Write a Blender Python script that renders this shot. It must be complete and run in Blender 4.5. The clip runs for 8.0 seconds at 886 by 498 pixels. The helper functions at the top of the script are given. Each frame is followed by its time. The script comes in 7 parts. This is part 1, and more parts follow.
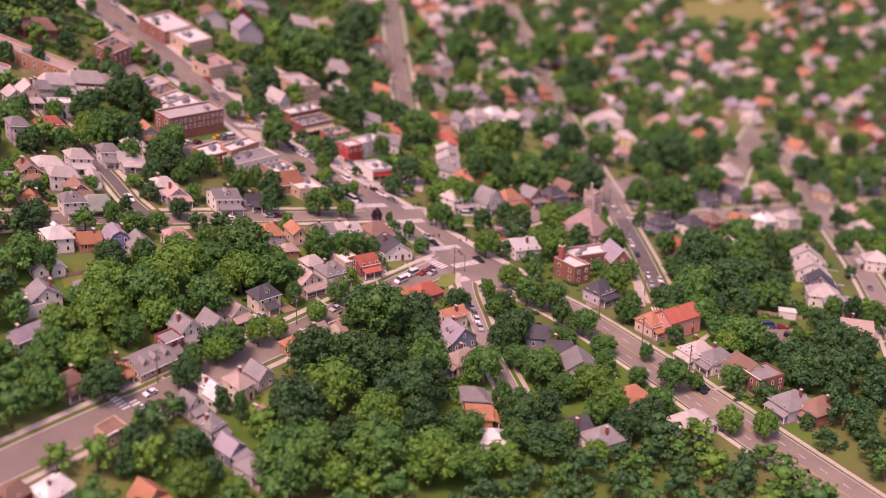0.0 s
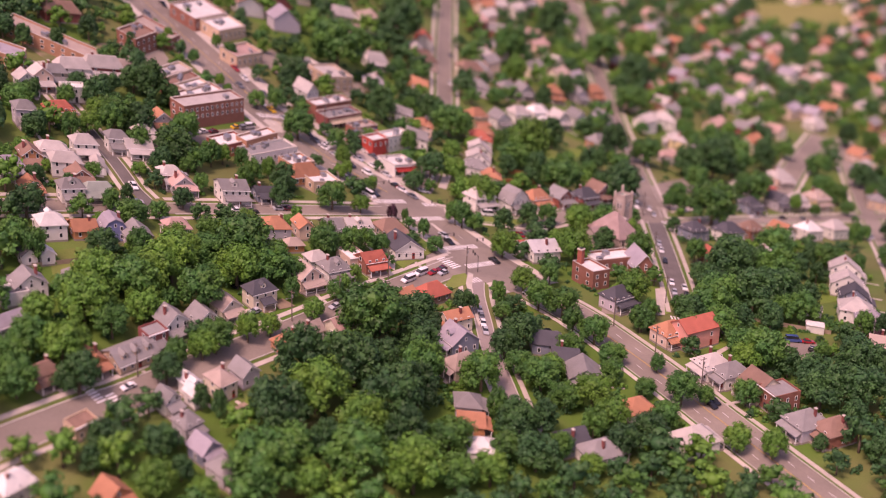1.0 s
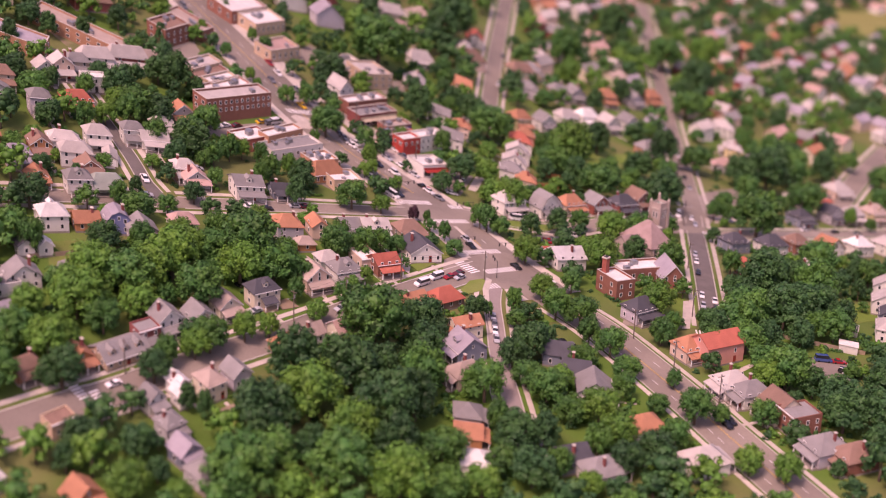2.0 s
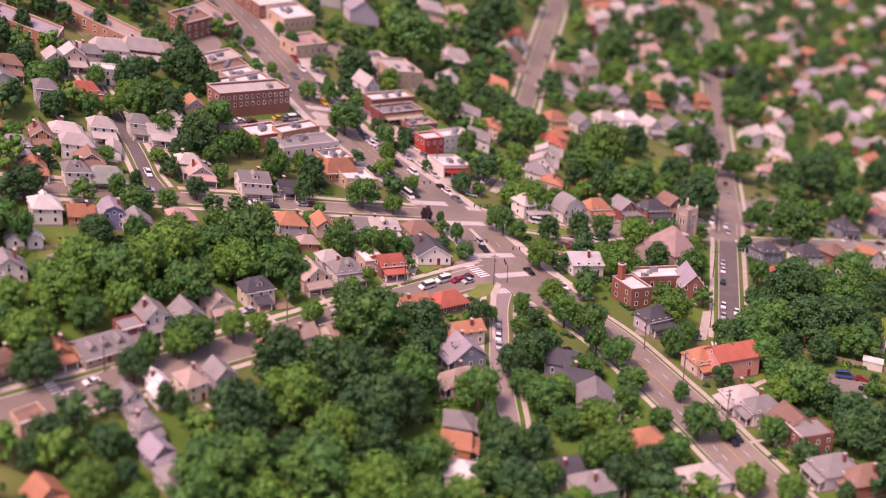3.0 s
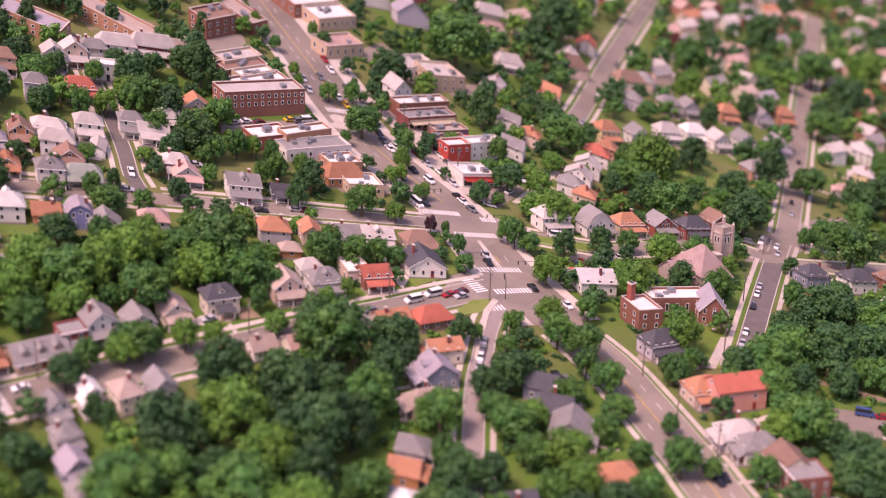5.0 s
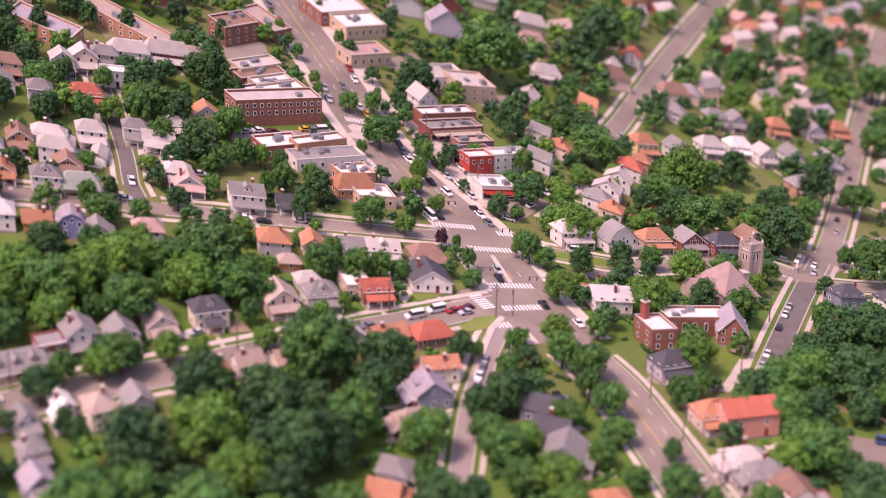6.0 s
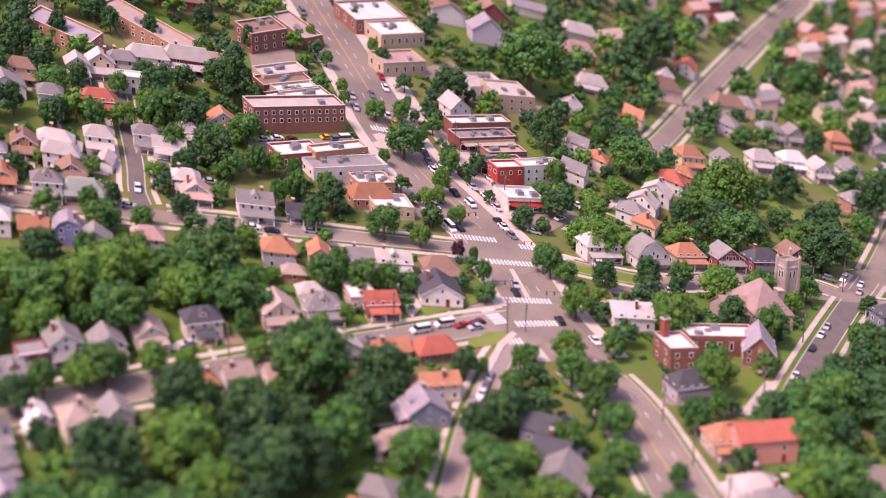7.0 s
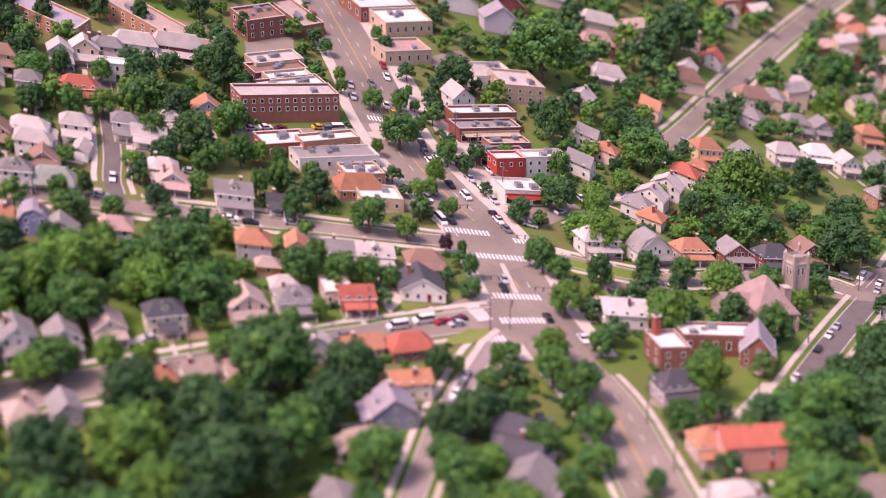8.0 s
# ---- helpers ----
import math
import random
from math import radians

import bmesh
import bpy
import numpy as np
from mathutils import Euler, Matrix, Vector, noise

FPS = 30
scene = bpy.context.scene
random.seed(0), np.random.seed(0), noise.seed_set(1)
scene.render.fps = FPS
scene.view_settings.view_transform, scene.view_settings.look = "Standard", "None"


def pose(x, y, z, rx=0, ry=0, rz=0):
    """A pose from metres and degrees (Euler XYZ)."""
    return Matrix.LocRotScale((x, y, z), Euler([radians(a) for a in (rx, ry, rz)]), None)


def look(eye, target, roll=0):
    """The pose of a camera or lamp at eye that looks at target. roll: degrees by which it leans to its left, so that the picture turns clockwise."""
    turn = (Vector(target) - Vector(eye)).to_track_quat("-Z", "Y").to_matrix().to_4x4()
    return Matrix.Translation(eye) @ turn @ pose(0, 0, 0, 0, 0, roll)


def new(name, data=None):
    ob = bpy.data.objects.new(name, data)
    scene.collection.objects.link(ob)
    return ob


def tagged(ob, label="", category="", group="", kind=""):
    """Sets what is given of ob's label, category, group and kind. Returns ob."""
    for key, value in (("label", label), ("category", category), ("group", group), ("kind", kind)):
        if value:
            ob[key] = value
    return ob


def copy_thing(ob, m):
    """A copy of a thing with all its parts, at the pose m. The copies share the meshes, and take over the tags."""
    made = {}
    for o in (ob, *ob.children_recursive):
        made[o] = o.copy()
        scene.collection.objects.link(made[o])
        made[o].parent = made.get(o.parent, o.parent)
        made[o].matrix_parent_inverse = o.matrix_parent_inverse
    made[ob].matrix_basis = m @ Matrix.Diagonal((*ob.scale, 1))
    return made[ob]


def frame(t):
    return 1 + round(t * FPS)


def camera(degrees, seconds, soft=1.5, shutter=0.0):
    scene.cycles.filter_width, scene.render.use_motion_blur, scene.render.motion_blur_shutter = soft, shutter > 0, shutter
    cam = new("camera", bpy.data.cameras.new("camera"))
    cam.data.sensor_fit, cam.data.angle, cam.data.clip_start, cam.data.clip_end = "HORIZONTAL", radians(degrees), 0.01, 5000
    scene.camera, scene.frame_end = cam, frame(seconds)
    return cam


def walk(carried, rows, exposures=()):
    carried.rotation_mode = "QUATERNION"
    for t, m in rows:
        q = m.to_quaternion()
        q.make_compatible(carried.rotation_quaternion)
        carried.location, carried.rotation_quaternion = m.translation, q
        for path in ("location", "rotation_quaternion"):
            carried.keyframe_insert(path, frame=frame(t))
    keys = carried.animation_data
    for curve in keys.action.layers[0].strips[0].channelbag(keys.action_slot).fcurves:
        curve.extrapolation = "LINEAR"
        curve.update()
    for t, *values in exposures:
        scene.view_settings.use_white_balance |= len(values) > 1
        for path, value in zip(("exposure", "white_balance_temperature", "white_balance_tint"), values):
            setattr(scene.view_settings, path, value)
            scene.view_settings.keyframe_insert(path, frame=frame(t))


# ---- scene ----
# ---- camera and its way: a long glide to the right and inwards over the town ----
cam = camera(30.97, 8.0, soft=1.05)
PATH = [
    (0.0, look((-106.08, -507.34, 212.62), (-33.86, -142.26, 65.98), 1.34)),
    (0.5, look((-90.36, -501.24, 209.63), (-29.35, -134.33, 62.47), 1.59)),
    (1.0, look((-74.45, -494.90, 206.88), (-26.18, -126.28, 59.27), 1.81)),
    (1.5, look((-59.91, -488.19, 203.91), (-24.35, -118.11, 56.33), 2.05)),
    (3.0, look((-18.31, -467.49, 195.83), (-17.83, -95.59, 48.56), 2.14)),
    (3.5, look((-4.43, -459.80, 192.72), (-15.87, -87.96, 45.75), 2.00)),
    (4.0, look((9.21, -451.77, 190.11), (-13.02, -80.36, 43.29), 1.83)),
    (5.5, look((47.29, -424.15, 180.01), (-7.17, -54.35, 37.59), 1.06)),
    (6.0, look((59.11, -413.86, 176.52), (-8.19, -45.43, 36.06), 0.68)),
    (6.5, look((71.05, -403.32, 172.20), (-10.27, -36.67, 34.50), 0.27)),
    (7.0, look((81.95, -391.79, 167.61), (-11.82, -27.31, 32.09), -0.11)),
    (7.5, look((91.51, -379.68, 163.15), (-11.42, -17.52, 28.08), -0.40)),
    (8.0, look((100.77, -367.74, 158.16), (-10.77, -8.03, 23.39), -0.77)),
]
walk(cam, PATH, [(0.0, 0.51, 7750, 63), (4.0, 0.72, 7400, 57), (8.0, 0.92, 7050, 52)])
# shallow focus of a miniature-effect lens
cam.data.dof.use_dof = True
cam.data.dof.focus_distance = 512
cam.data.dof.aperture_fstop = 0.0146

# ---- sky and sun: bright hazy overcast ----
world = bpy.data.worlds.new("sky")
scene.world = world
world.use_nodes = True
wn = world.node_tree.nodes
sky = wn.new("ShaderNodeTexSky")
sky.sky_type = "NISHITA"
sky.sun_disc = False
sky.sun_elevation, sky.sun_rotation = radians(58), radians(215)
sky.air_density, sky.dust_density = 1.0, 3.0
wn["Background"].inputs["Strength"].default_value = 0.122
world.node_tree.links.new(sky.outputs["Color"], wn["Background"].inputs["Color"])
sun = new("sun", bpy.data.lights.new("sun", "SUN"))
sun.data.energy, sun.data.angle, sun.data.color = 1.95, radians(14), (1.0, 0.92, 0.82)
sun.matrix_world = look((-150, -220, 420), (0, 0, 0))


# ---- lie of the land ----
def ground(x, y):
    u, v = math.tanh(x / 220) * 2.2, math.tanh((y - 60) / 260) * 2.6
    return + 0.433 - 25.084 * u + 1.795* v + 6.114* u * u - 10.498* u * v - 2.184* v * v + 0.089* u * u * v - 0.03* u * v * v - 2.607* u ** 3 + 2.084* v ** 3


# ---- materials ----
MATS = {}


def mat(key, color, rough=0.8, metal=0.0, noise_scale=0.6, vary=0.25, bump=0.0, bump_scale=8.0, lines=0.0, obj_vary=0.08, fine=14.0, colour2=None, island=0.0, axis="Z"):
    """A surface with broad stains, fine grain, relief and slight differences from thing to thing."""
    if key in MATS:
        return MATS[key]
    m = bpy.data.materials.new(key)
    m.use_nodes = True
    nt, ns = m.node_tree, m.node_tree.nodes
    bsdf = ns["Principled BSDF"]
    bsdf.inputs["Roughness"].default_value, bsdf.inputs["Metallic"].default_value = rough, metal
    bsdf.inputs["Specular IOR Level"].default_value = 0.3
    geo = ns.new("ShaderNodeNewGeometry")
    pos = geo.outputs["Position"]

    def tex(scale, detail=4.0):
        n = ns.new("ShaderNodeTexNoise")
        n.inputs["Scale"].default_value, n.inputs["Detail"].default_value = scale, detail
        nt.links.new(pos, n.inputs["Vector"])
        return n.outputs["Fac"]

    def maths(op, a, b):
        n = ns.new("ShaderNodeMath")
        n.operation = op
        for k, v in enumerate((a, b)):
            if isinstance(v, (int, float)):
                n.inputs[k].default_value = v
            else:
                nt.links.new(v, n.inputs[k])
        return n.outputs[0]

    broad, grain = tex(noise_scale), tex(fine, 2.0)
    val = maths("ADD", maths("MULTIPLY", maths("SUBTRACT", broad, 0.5), vary * 2), maths("MULTIPLY", maths("SUBTRACT", grain, 0.5), vary * 1.2))
    if obj_vary:
        info = ns.new("ShaderNodeObjectInfo")
        val = maths("ADD", val, maths("MULTIPLY", maths("SUBTRACT", info.outputs["Random"], 0.5), obj_vary * 2))
    if island:
        val = maths("ADD", val, maths("MULTIPLY", maths("SUBTRACT", geo.outputs["Random Per Island"], 0.5), island * 2))
    base = ns.new("ShaderNodeMix")
    base.data_type = "RGBA"
    base.inputs["A"].default_value = (*color, 1)
    base.inputs["B"].default_value = (*(colour2 or color), 1)
    if colour2:
        ramp = ns.new("ShaderNodeMapRange")
        ramp.inputs["From Min"].default_value, ramp.inputs["From Max"].default_value = 0.42, 0.58
        nt.links.new(tex(noise_scale * 0.4, 5.0), ramp.inputs["Value"])
        nt.links.new(ramp.outputs[0], base.inputs["Factor"])
    else:
        base.inputs["Factor"].default_value = 0
    hsv = ns.new("ShaderNodeHueSaturation")
    nt.links.new(base.outputs["Result"], hsv.inputs["Color"])
    nt.links.new(maths("ADD", val, 1.0), hsv.inputs["Value"])
    nt.links.new(hsv.outputs["Color"], bsdf.inputs["Base Color"])
    if bump or lines:
        height = tex(bump_scale, 3.0)
        if lines:
            w = ns.new("ShaderNodeTexWave")
            w.bands_direction = axis
            w.inputs["Scale"].default_value = lines
            w.inputs["Distortion"].default_value = 0.3
            nt.links.new(pos, w.inputs["Vector"])
            height = maths("ADD", maths("MULTIPLY", w.outputs["Fac"], 0.8), maths("MULTIPLY", height, 0.5))
        b = ns.new("ShaderNodeBump")
        b.inputs["Strength"].default_value, b.inputs["Distance"].default_value = bump, 0.08
        nt.links.new(height, b.inputs["Height"])
        nt.links.new(b.outputs["Normal"], bsdf.inputs["Normal"])
    MATS[key] = m
    return m


def body_paint():
    """Car paint that takes its colour from the car itself."""
    if "car_paint" in MATS:
        return MATS["car_paint"]
    m = mat("car_paint", (0.5, 0.5, 0.5), rough=0.25, vary=0.03)
    nt, ns = m.node_tree, m.node_tree.nodes
    info = ns.new("ShaderNodeObjectInfo")
    nt.links.new(info.outputs["Color"], ns["Principled BSDF"].inputs["Base Color"])
    ns["Principled BSDF"].inputs["Coat Weight"].default_value = 0.6
    return m


GRASS = mat("lawn", (0.075, 0.155, 0.022), rough=0.95, noise_scale=0.05, vary=0.35, fine=2.5, bump=0.6, bump_scale=3, colour2=(0.14, 0.155, 0.05), obj_vary=0)
LAWN = mat("mown_lawn", (0.12, 0.2, 0.03), rough=0.95, noise_scale=0.15, vary=0.3, fine=2.5, bump=0.5, bump_scale=4, colour2=(0.16, 0.2, 0.05))
ASPHALT = mat("asphalt", (0.215, 0.18, 0.15), rough=0.9, noise_scale=0.08, vary=0.22, fine=1.2, bump=0.2, bump_scale=10, colour2=(0.27, 0.225, 0.185), obj_vary=0.06)
ASPHALT_DARK = mat("dark_asphalt", (0.155, 0.136, 0.125), rough=0.9, noise_scale=0.2, vary=0.25, fine=1.5)
PALE_ROAD = mat("pale_worn_asphalt", (0.3, 0.25, 0.23), rough=0.9, noise_scale=0.15, vary=0.2, fine=2.0)
CONCRETE = mat("pale_concrete", (0.5, 0.435, 0.375), rough=0.9, noise_scale=0.4, vary=0.25, fine=3.0, bump=0.2)
KERB = mat("kerb_concrete", (0.45, 0.41, 0.37), rough=0.9, noise_scale=0.5, vary=0.2)
DIRT = mat("bare_earth", (0.26, 0.19, 0.13), rough=0.95, noise_scale=0.3, vary=0.35, colour2=(0.14, 0.15, 0.06))
PAINT_WHITE = mat("road_paint_white", (0.75, 0.72, 0.7), rough=0.7, noise_scale=1.5, vary=0.3, fine=6)
PAINT_YELLOW = mat("road_paint_yellow", (0.6, 0.38, 0.1), rough=0.7, noise_scale=1.5, vary=0.3, fine=6)
TRIM = mat("white_trim", (0.78, 0.75, 0.72), rough=0.6, vary=0.08)
GLASS = mat("window_glass", (0.03, 0.035, 0.04), rough=0.08, vary=0.3, noise_scale=0.5, obj_vary=0.4)
GLASS.node_tree.nodes["Principled BSDF"].inputs["Specular IOR Level"].default_value = 0.7
BARK = mat("bark", (0.12, 0.09, 0.065), rough=0.95, vary=0.3, bump=0.6)
POLE_WOOD = mat("weathered_pole_wood", (0.14, 0.11, 0.09), rough=0.9, vary=0.25)
METAL = mat("dull_metal", (0.35, 0.35, 0.36), rough=0.5, metal=0.7, vary=0.15)
DARK = mat("dark_metal", (0.03, 0.03, 0.032), rough=0.5, vary=0.15)
RUBBER = mat("tyre_rubber", (0.02, 0.02, 0.02), rough=0.9, vary=0.1)
STONE = mat("foundation_stone", (0.28, 0.24, 0.21), rough=0.9, vary=0.25, fine=5, bump=0.4)
WOOD = mat("deck_wood", (0.32, 0.24, 0.17), rough=0.85, vary=0.25, lines=6)
FENCE_RED = mat("cedar_fence", (0.36, 0.13, 0.06), rough=0.85, vary=0.25)

WALLS = {
    "white": (0.69, 0.655, 0.6), "cream": (0.68, 0.6, 0.47), "grey": (0.42, 0.4, 0.4), "tan": (0.52, 0.42, 0.33), "peach": (0.68, 0.5, 0.4),
    "yellow": (0.7, 0.56, 0.3), "blue": (0.2, 0.23, 0.4), "slate": (0.2, 0.22, 0.27), "pink": (0.68, 0.31, 0.25), "lilac": (0.48, 0.43, 0.47), "brown": (0.24, 0.15, 0.11), "rust": (0.5, 0.22, 0.1),
}
BRICKS = {"brick": (0.29, 0.12, 0.085), "redbrick": (0.36, 0.105, 0.075), "orangebrick": (0.46, 0.235, 0.145), "stone": (0.42, 0.33, 0.29), "maroon": (0.26, 0.08, 0.07), "buff": (0.55, 0.4, 0.28), "redwall": (0.5, 0.07, 0.05)}
ROOFS = {
    "grey": (0.24, 0.227, 0.218), "dark": (0.075, 0.075, 0.085), "tan": (0.4, 0.31, 0.26), "pale": (0.47, 0.425, 0.39), "brown": (0.26, 0.16, 0.12), "red": (0.42, 0.12, 0.08),
    "orange": (0.42, 0.19, 0.11), "pinkish": (0.46, 0.3, 0.26), "green": (0.27, 0.3, 0.26), "lilac": (0.33, 0.295, 0.325), "white": (0.67, 0.64, 0.6), "silver": (0.56, 0.54, 0.53),
}


def wall_mat(c):
    if c in BRICKS:
        return mat("masonry_" + c, BRICKS[c], rough=0.9, noise_scale=0.5, vary=0.22, fine=6, bump=0.5, bump_scale=12, lines=6.5)
    return mat("siding_" + c, WALLS[c], rough=0.65, noise_scale=0.4, vary=0.1, fine=4, bump=0.35, lines=3.2)


def roof_mat(c):
    return mat("shingles_" + c, ROOFS[c], rough=0.9, noise_scale=0.35, vary=0.24, fine=5, bump=0.5, bump_scale=9, lines=2.6, obj_vary=0.12)


def flat_mat(c):
    return mat("membrane_" + c, ROOFS[c], rough=0.85, noise_scale=0.3, vary=0.25, fine=1.5)


# ---- mesh helpers ----
class Build:
    """Collects faces for one mesh."""

    def __init__(self):
        self.v, self.f = [], []

    def face(self, *pts):
        n = len(self.v)
        self.v += [tuple(q) for q in pts]
        self.f.append(tuple(range(n, n + len(pts))))
        return self

    def box(self, x0, y0, z0, x1, y1, z1):
        n = len(self.v)
        self.v += [(x, y, z) for z in (z0, z1) for x, y in ((x0, y0), (x1, y0), (x1, y1), (x0, y1))]
        self.f += [tuple(n + i for i in q) for q in ((3, 2, 1, 0), (4, 5, 6, 7), (0, 1, 5, 4), (1, 2, 6, 5), (2, 3, 7, 6), (3, 0, 4, 7))]
        return self

    def slab(self, top, thick):
        """A sloping plate: its upper face and a thickness downwards."""
        low = [(x, y, z - thick) for x, y, z in top]
        n, k = len(self.v), len(top)
        self.v += list(top) + low
        self.f.append(tuple(range(n, n + k)))
        self.f.append(tuple(n + k + i for i in reversed(range(k))))
        for i in range(k):
            j = (i + 1) % k
            self.f.append((n + j, n + i, n + k + i, n + k + j))
        return self

    def tube(self, a, b, ra, rb, sides=8, cap=True):
        a, b = Vector(a), Vector(b)
        q = (b - a).to_track_quat("Z", "Y").to_matrix()
        n = len(self.v)
        for c, r in ((a, ra), (b, rb)):
            for i in range(sides):
                w = 2 * math.pi * i / sides
                self.v.append(tuple(c + q @ Vector((r * math.cos(w), r * math.sin(w), 0))))
        for i in range(sides):
            j = (i + 1) % sides
            self.f.append((n + i, n + j, n + sides + j, n + sides + i))
        if cap:
            self.f.append(tuple(n + sides + i for i in range(sides)))
            self.f.append(tuple(n + i for i in reversed(range(sides))))
        return self

    def mesh(self, name, m):
        me = bpy.data.meshes.new(name)
        me.from_pydata(self.v, [], self.f)
        me.materials.append(m)
        me.update()
        return me


FALL = {}  # how a building's floor runs with the hillside


def settle(ob, x, y, turn):
    """Lets the floors of a building run with the hillside; its walls stay upright."""
    gx, gy = (ground(x + 4, y) - ground(x - 4, y)) / 8, (ground(x, y + 4) - ground(x, y - 4)) / 8
    c, s = math.cos(radians(turn)), math.sin(radians(turn))
    FALL[ob.name] = Matrix(((1, 0, 0, 0), (0, 1, 0, 0), (gx * c + gy * s, gy * c - gx * s, 1, 0), (0, 0, 0, 1)))


def plot(x, y, turn):
    """How wide and how deep the plots run in this part of the town, along and across the front of a house."""
    s1 = min(1.62, max(1.05, 1.443 + 0.00196 * x + 0.00216 * y))
    s2 = min(1.05, max(0.45, 0.781 + 0.0029 * x - 0.00094 * y))

    def along(a):
        return 1 / math.sqrt((math.cos(radians(a - 45)) / s1) ** 2 + (math.sin(radians(a - 45)) / s2) ** 2)
    kw, kd = along(turn), along(turn + 90)
    even = math.sqrt(s1 * s2 / (kw * kd))
    return 1.06 * kw * even, 1.06 * kd * even


def part(name, b, m, parent=None, label="", at=None):
    """Links a Build or a ready mesh as one object, under a thing or a part."""
    ob = new(name, b.mesh(name, m) if isinstance(b, Build) else b)
    ob.parent = parent
    if parent is not None and parent.name in FALL:
        ob.matrix_parent_inverse = FALL[parent.name]
    if at is not None:
        ob.matrix_basis = at
    if label:
        ob["label"] = label
    return ob


def thing(name, x, y, turn=0.0, label="", category="", group="", z=None, kind=""):
    ob = new(name)
    ob.empty_display_size = 0.5
    ob.matrix_basis = pose(x, y, ground(x, y) if z is None else z, 0, 0, turn)
    return tagged(ob, label, category, group, kind)


# ---- ground ----
def axis(lo, hi, fine_lo, fine_hi, step):
    out, v = [], fine_lo
    while v <= fine_hi:
        out.append(v)
        v += step
    a, s = fine_lo, step
    while a > lo:
        s *= 1.35
        a -= s
        out.insert(0, a)
    a, s = out[-1], step
    while a < hi:
        s *= 1.35
        a += s
        out.append(a)
    return out


gx, gy = axis(-2500, 2500, -330, 380, 8), axis(-1500, 4000, -240, 620, 8)
gb = Build()
gb.v = [(x, y, ground(x, y)) for y in gy for x in gx]
nx = len(gx)
gb.f = [(j * nx + i, j * nx + i + 1, (j + 1) * nx + i + 1, (j + 1) * nx + i) for j in range(len(gy) - 1) for i in range(nx - 1)]
land = part("ground", gb, GRASS)
tagged(land, "uneven green and brown grass of yards and verges", "ground", kind="structure")
for poly in land.data.polygons:
    poly.use_smooth = True


# ---- roads ----
def smooth(pts, step=4.0):
    """A rounded line through the points."""
    p = [Vector((x, y)) for x, y in pts]
    p = [2 * p[0] - p[1]] + p + [2 * p[-1] - p[-2]]
    out = []
    for i in range(1, len(p) - 2):
        n = max(2, int((p[i + 1] - p[i]).length / step))
        for k in range(n):
            t = k / n
            out.append(0.5 * ((2 * p[i]) + (p[i + 1] - p[i - 1]) * t + (2 * p[i - 1] - 5 * p[i] + 4 * p[i + 1] - p[i + 2]) * t * t + (3 * p[i] - p[i - 1] - 3 * p[i + 1] + p[i + 2]) * t ** 3))
    out.append(p[-2])
    return out


def normals(line):
    out = []
    for i in range(len(line)):
        d = (line[min(i + 1, len(line) - 1)] - line[max(i - 1, 0)]).normalized()
        out.append(Vector((-d.y, d.x)))
    return out


# centre lines of the streets and their widths
ROADS = {}
ROADS['main'] = ([(-288.6, 398.7), (-159.3, 233.3), (-85.4, 138.7), (-67.8, 110.3), (-50.1, 88.1), (-32.7, 71.2), (-15.8, 54.7), (3.7, 22.3), (20.7, -1.9)], 19.5)
ROADS['southmain'] = ([(3.1, 21.9), (20.1, -2.3), (34.2, -20.3), (45.5, -40.9), (57.8, -65.4), (67.6, -86.7), (106.7, -167.8)], 15.0)
ROADS['sw'] = ([(2.2, 14.0), (-23.5, -14.0), (-40.8, -31.7), (-61.1, -53.4), (-87.8, -78.8), (-108.3, -98.8), (-122.7, -111.1), (-196.1, -179.0)], 9.5)
ROADS['s'] = ([(3.2, 7.0), (0.4, -11.9), (0.1, -31.2), (-0.1, -47.2), (2.0, -72.1), (4.1, -96.6)], 5.2)
ROADS['left'] = ([(-207.0, -51.1), (-126.7, -10.5), (-103.4, 0.3), (-79.2, 13.5), (-53.7, 27.5), (-24.9, 43.8)], 6.0)
ROADS['lane'] = ([(-152.5, 78.7), (-121.1, 27.6), (-111.0, 8.1), (-104.2, 0.1)], 4.5)
ROADS['east'] = ([(-4.0, 56.0), (11.8, 58.2), (34.0, 66.1), (53.9, 87.7), (72.6, 105.4), (97.8, 104.3), (130.3, 127.0), (159.4, 149.0), (194.3, 174.5), (226.0, 194.9), (274.6, 221.4)], 7.5)
ROADS['f'] = ([(95.4, 129.4), (88.3, 86.5), (73.3, -10.0)], 6.6)
ROADS['fup'] = ([(98.0, 138.0), (108.5, 222.6), (114.6, 279.3), (149.6, 577.3)], 8.0)
ROADS['h'] = ([(9.5, 167.6), (15.8, 205.0), (28.5, 312.2), (58.5, 540.2)], 7.0)
ROADS['k'] = ([(181.5, 210.5), (208.1, 267.0), (231.8, 312.0), (253.4, 351.9)], 10.0)
ROADS['j'] = ([(265.7, 353.2), (231.5, 230.0), (208.7, 147.9), (181.8, 61.6), (161.1, -4.1), (140.4, -69.8)], 7.5)


LINES = {k: (smooth(p), w) for k, (p, w) in ROADS.items()}


def near_road(x, y, margin=0.0, skip=""):
    q = Vector((x, y))
    for k, (line, w) in LINES.items():
        if k != skip:
            reach = (w / 2 + margin) ** 2
            for a in line:
                if (a.x - x) ** 2 + (a.y - y) ** 2 < reach + 4:
                    return True
    return False


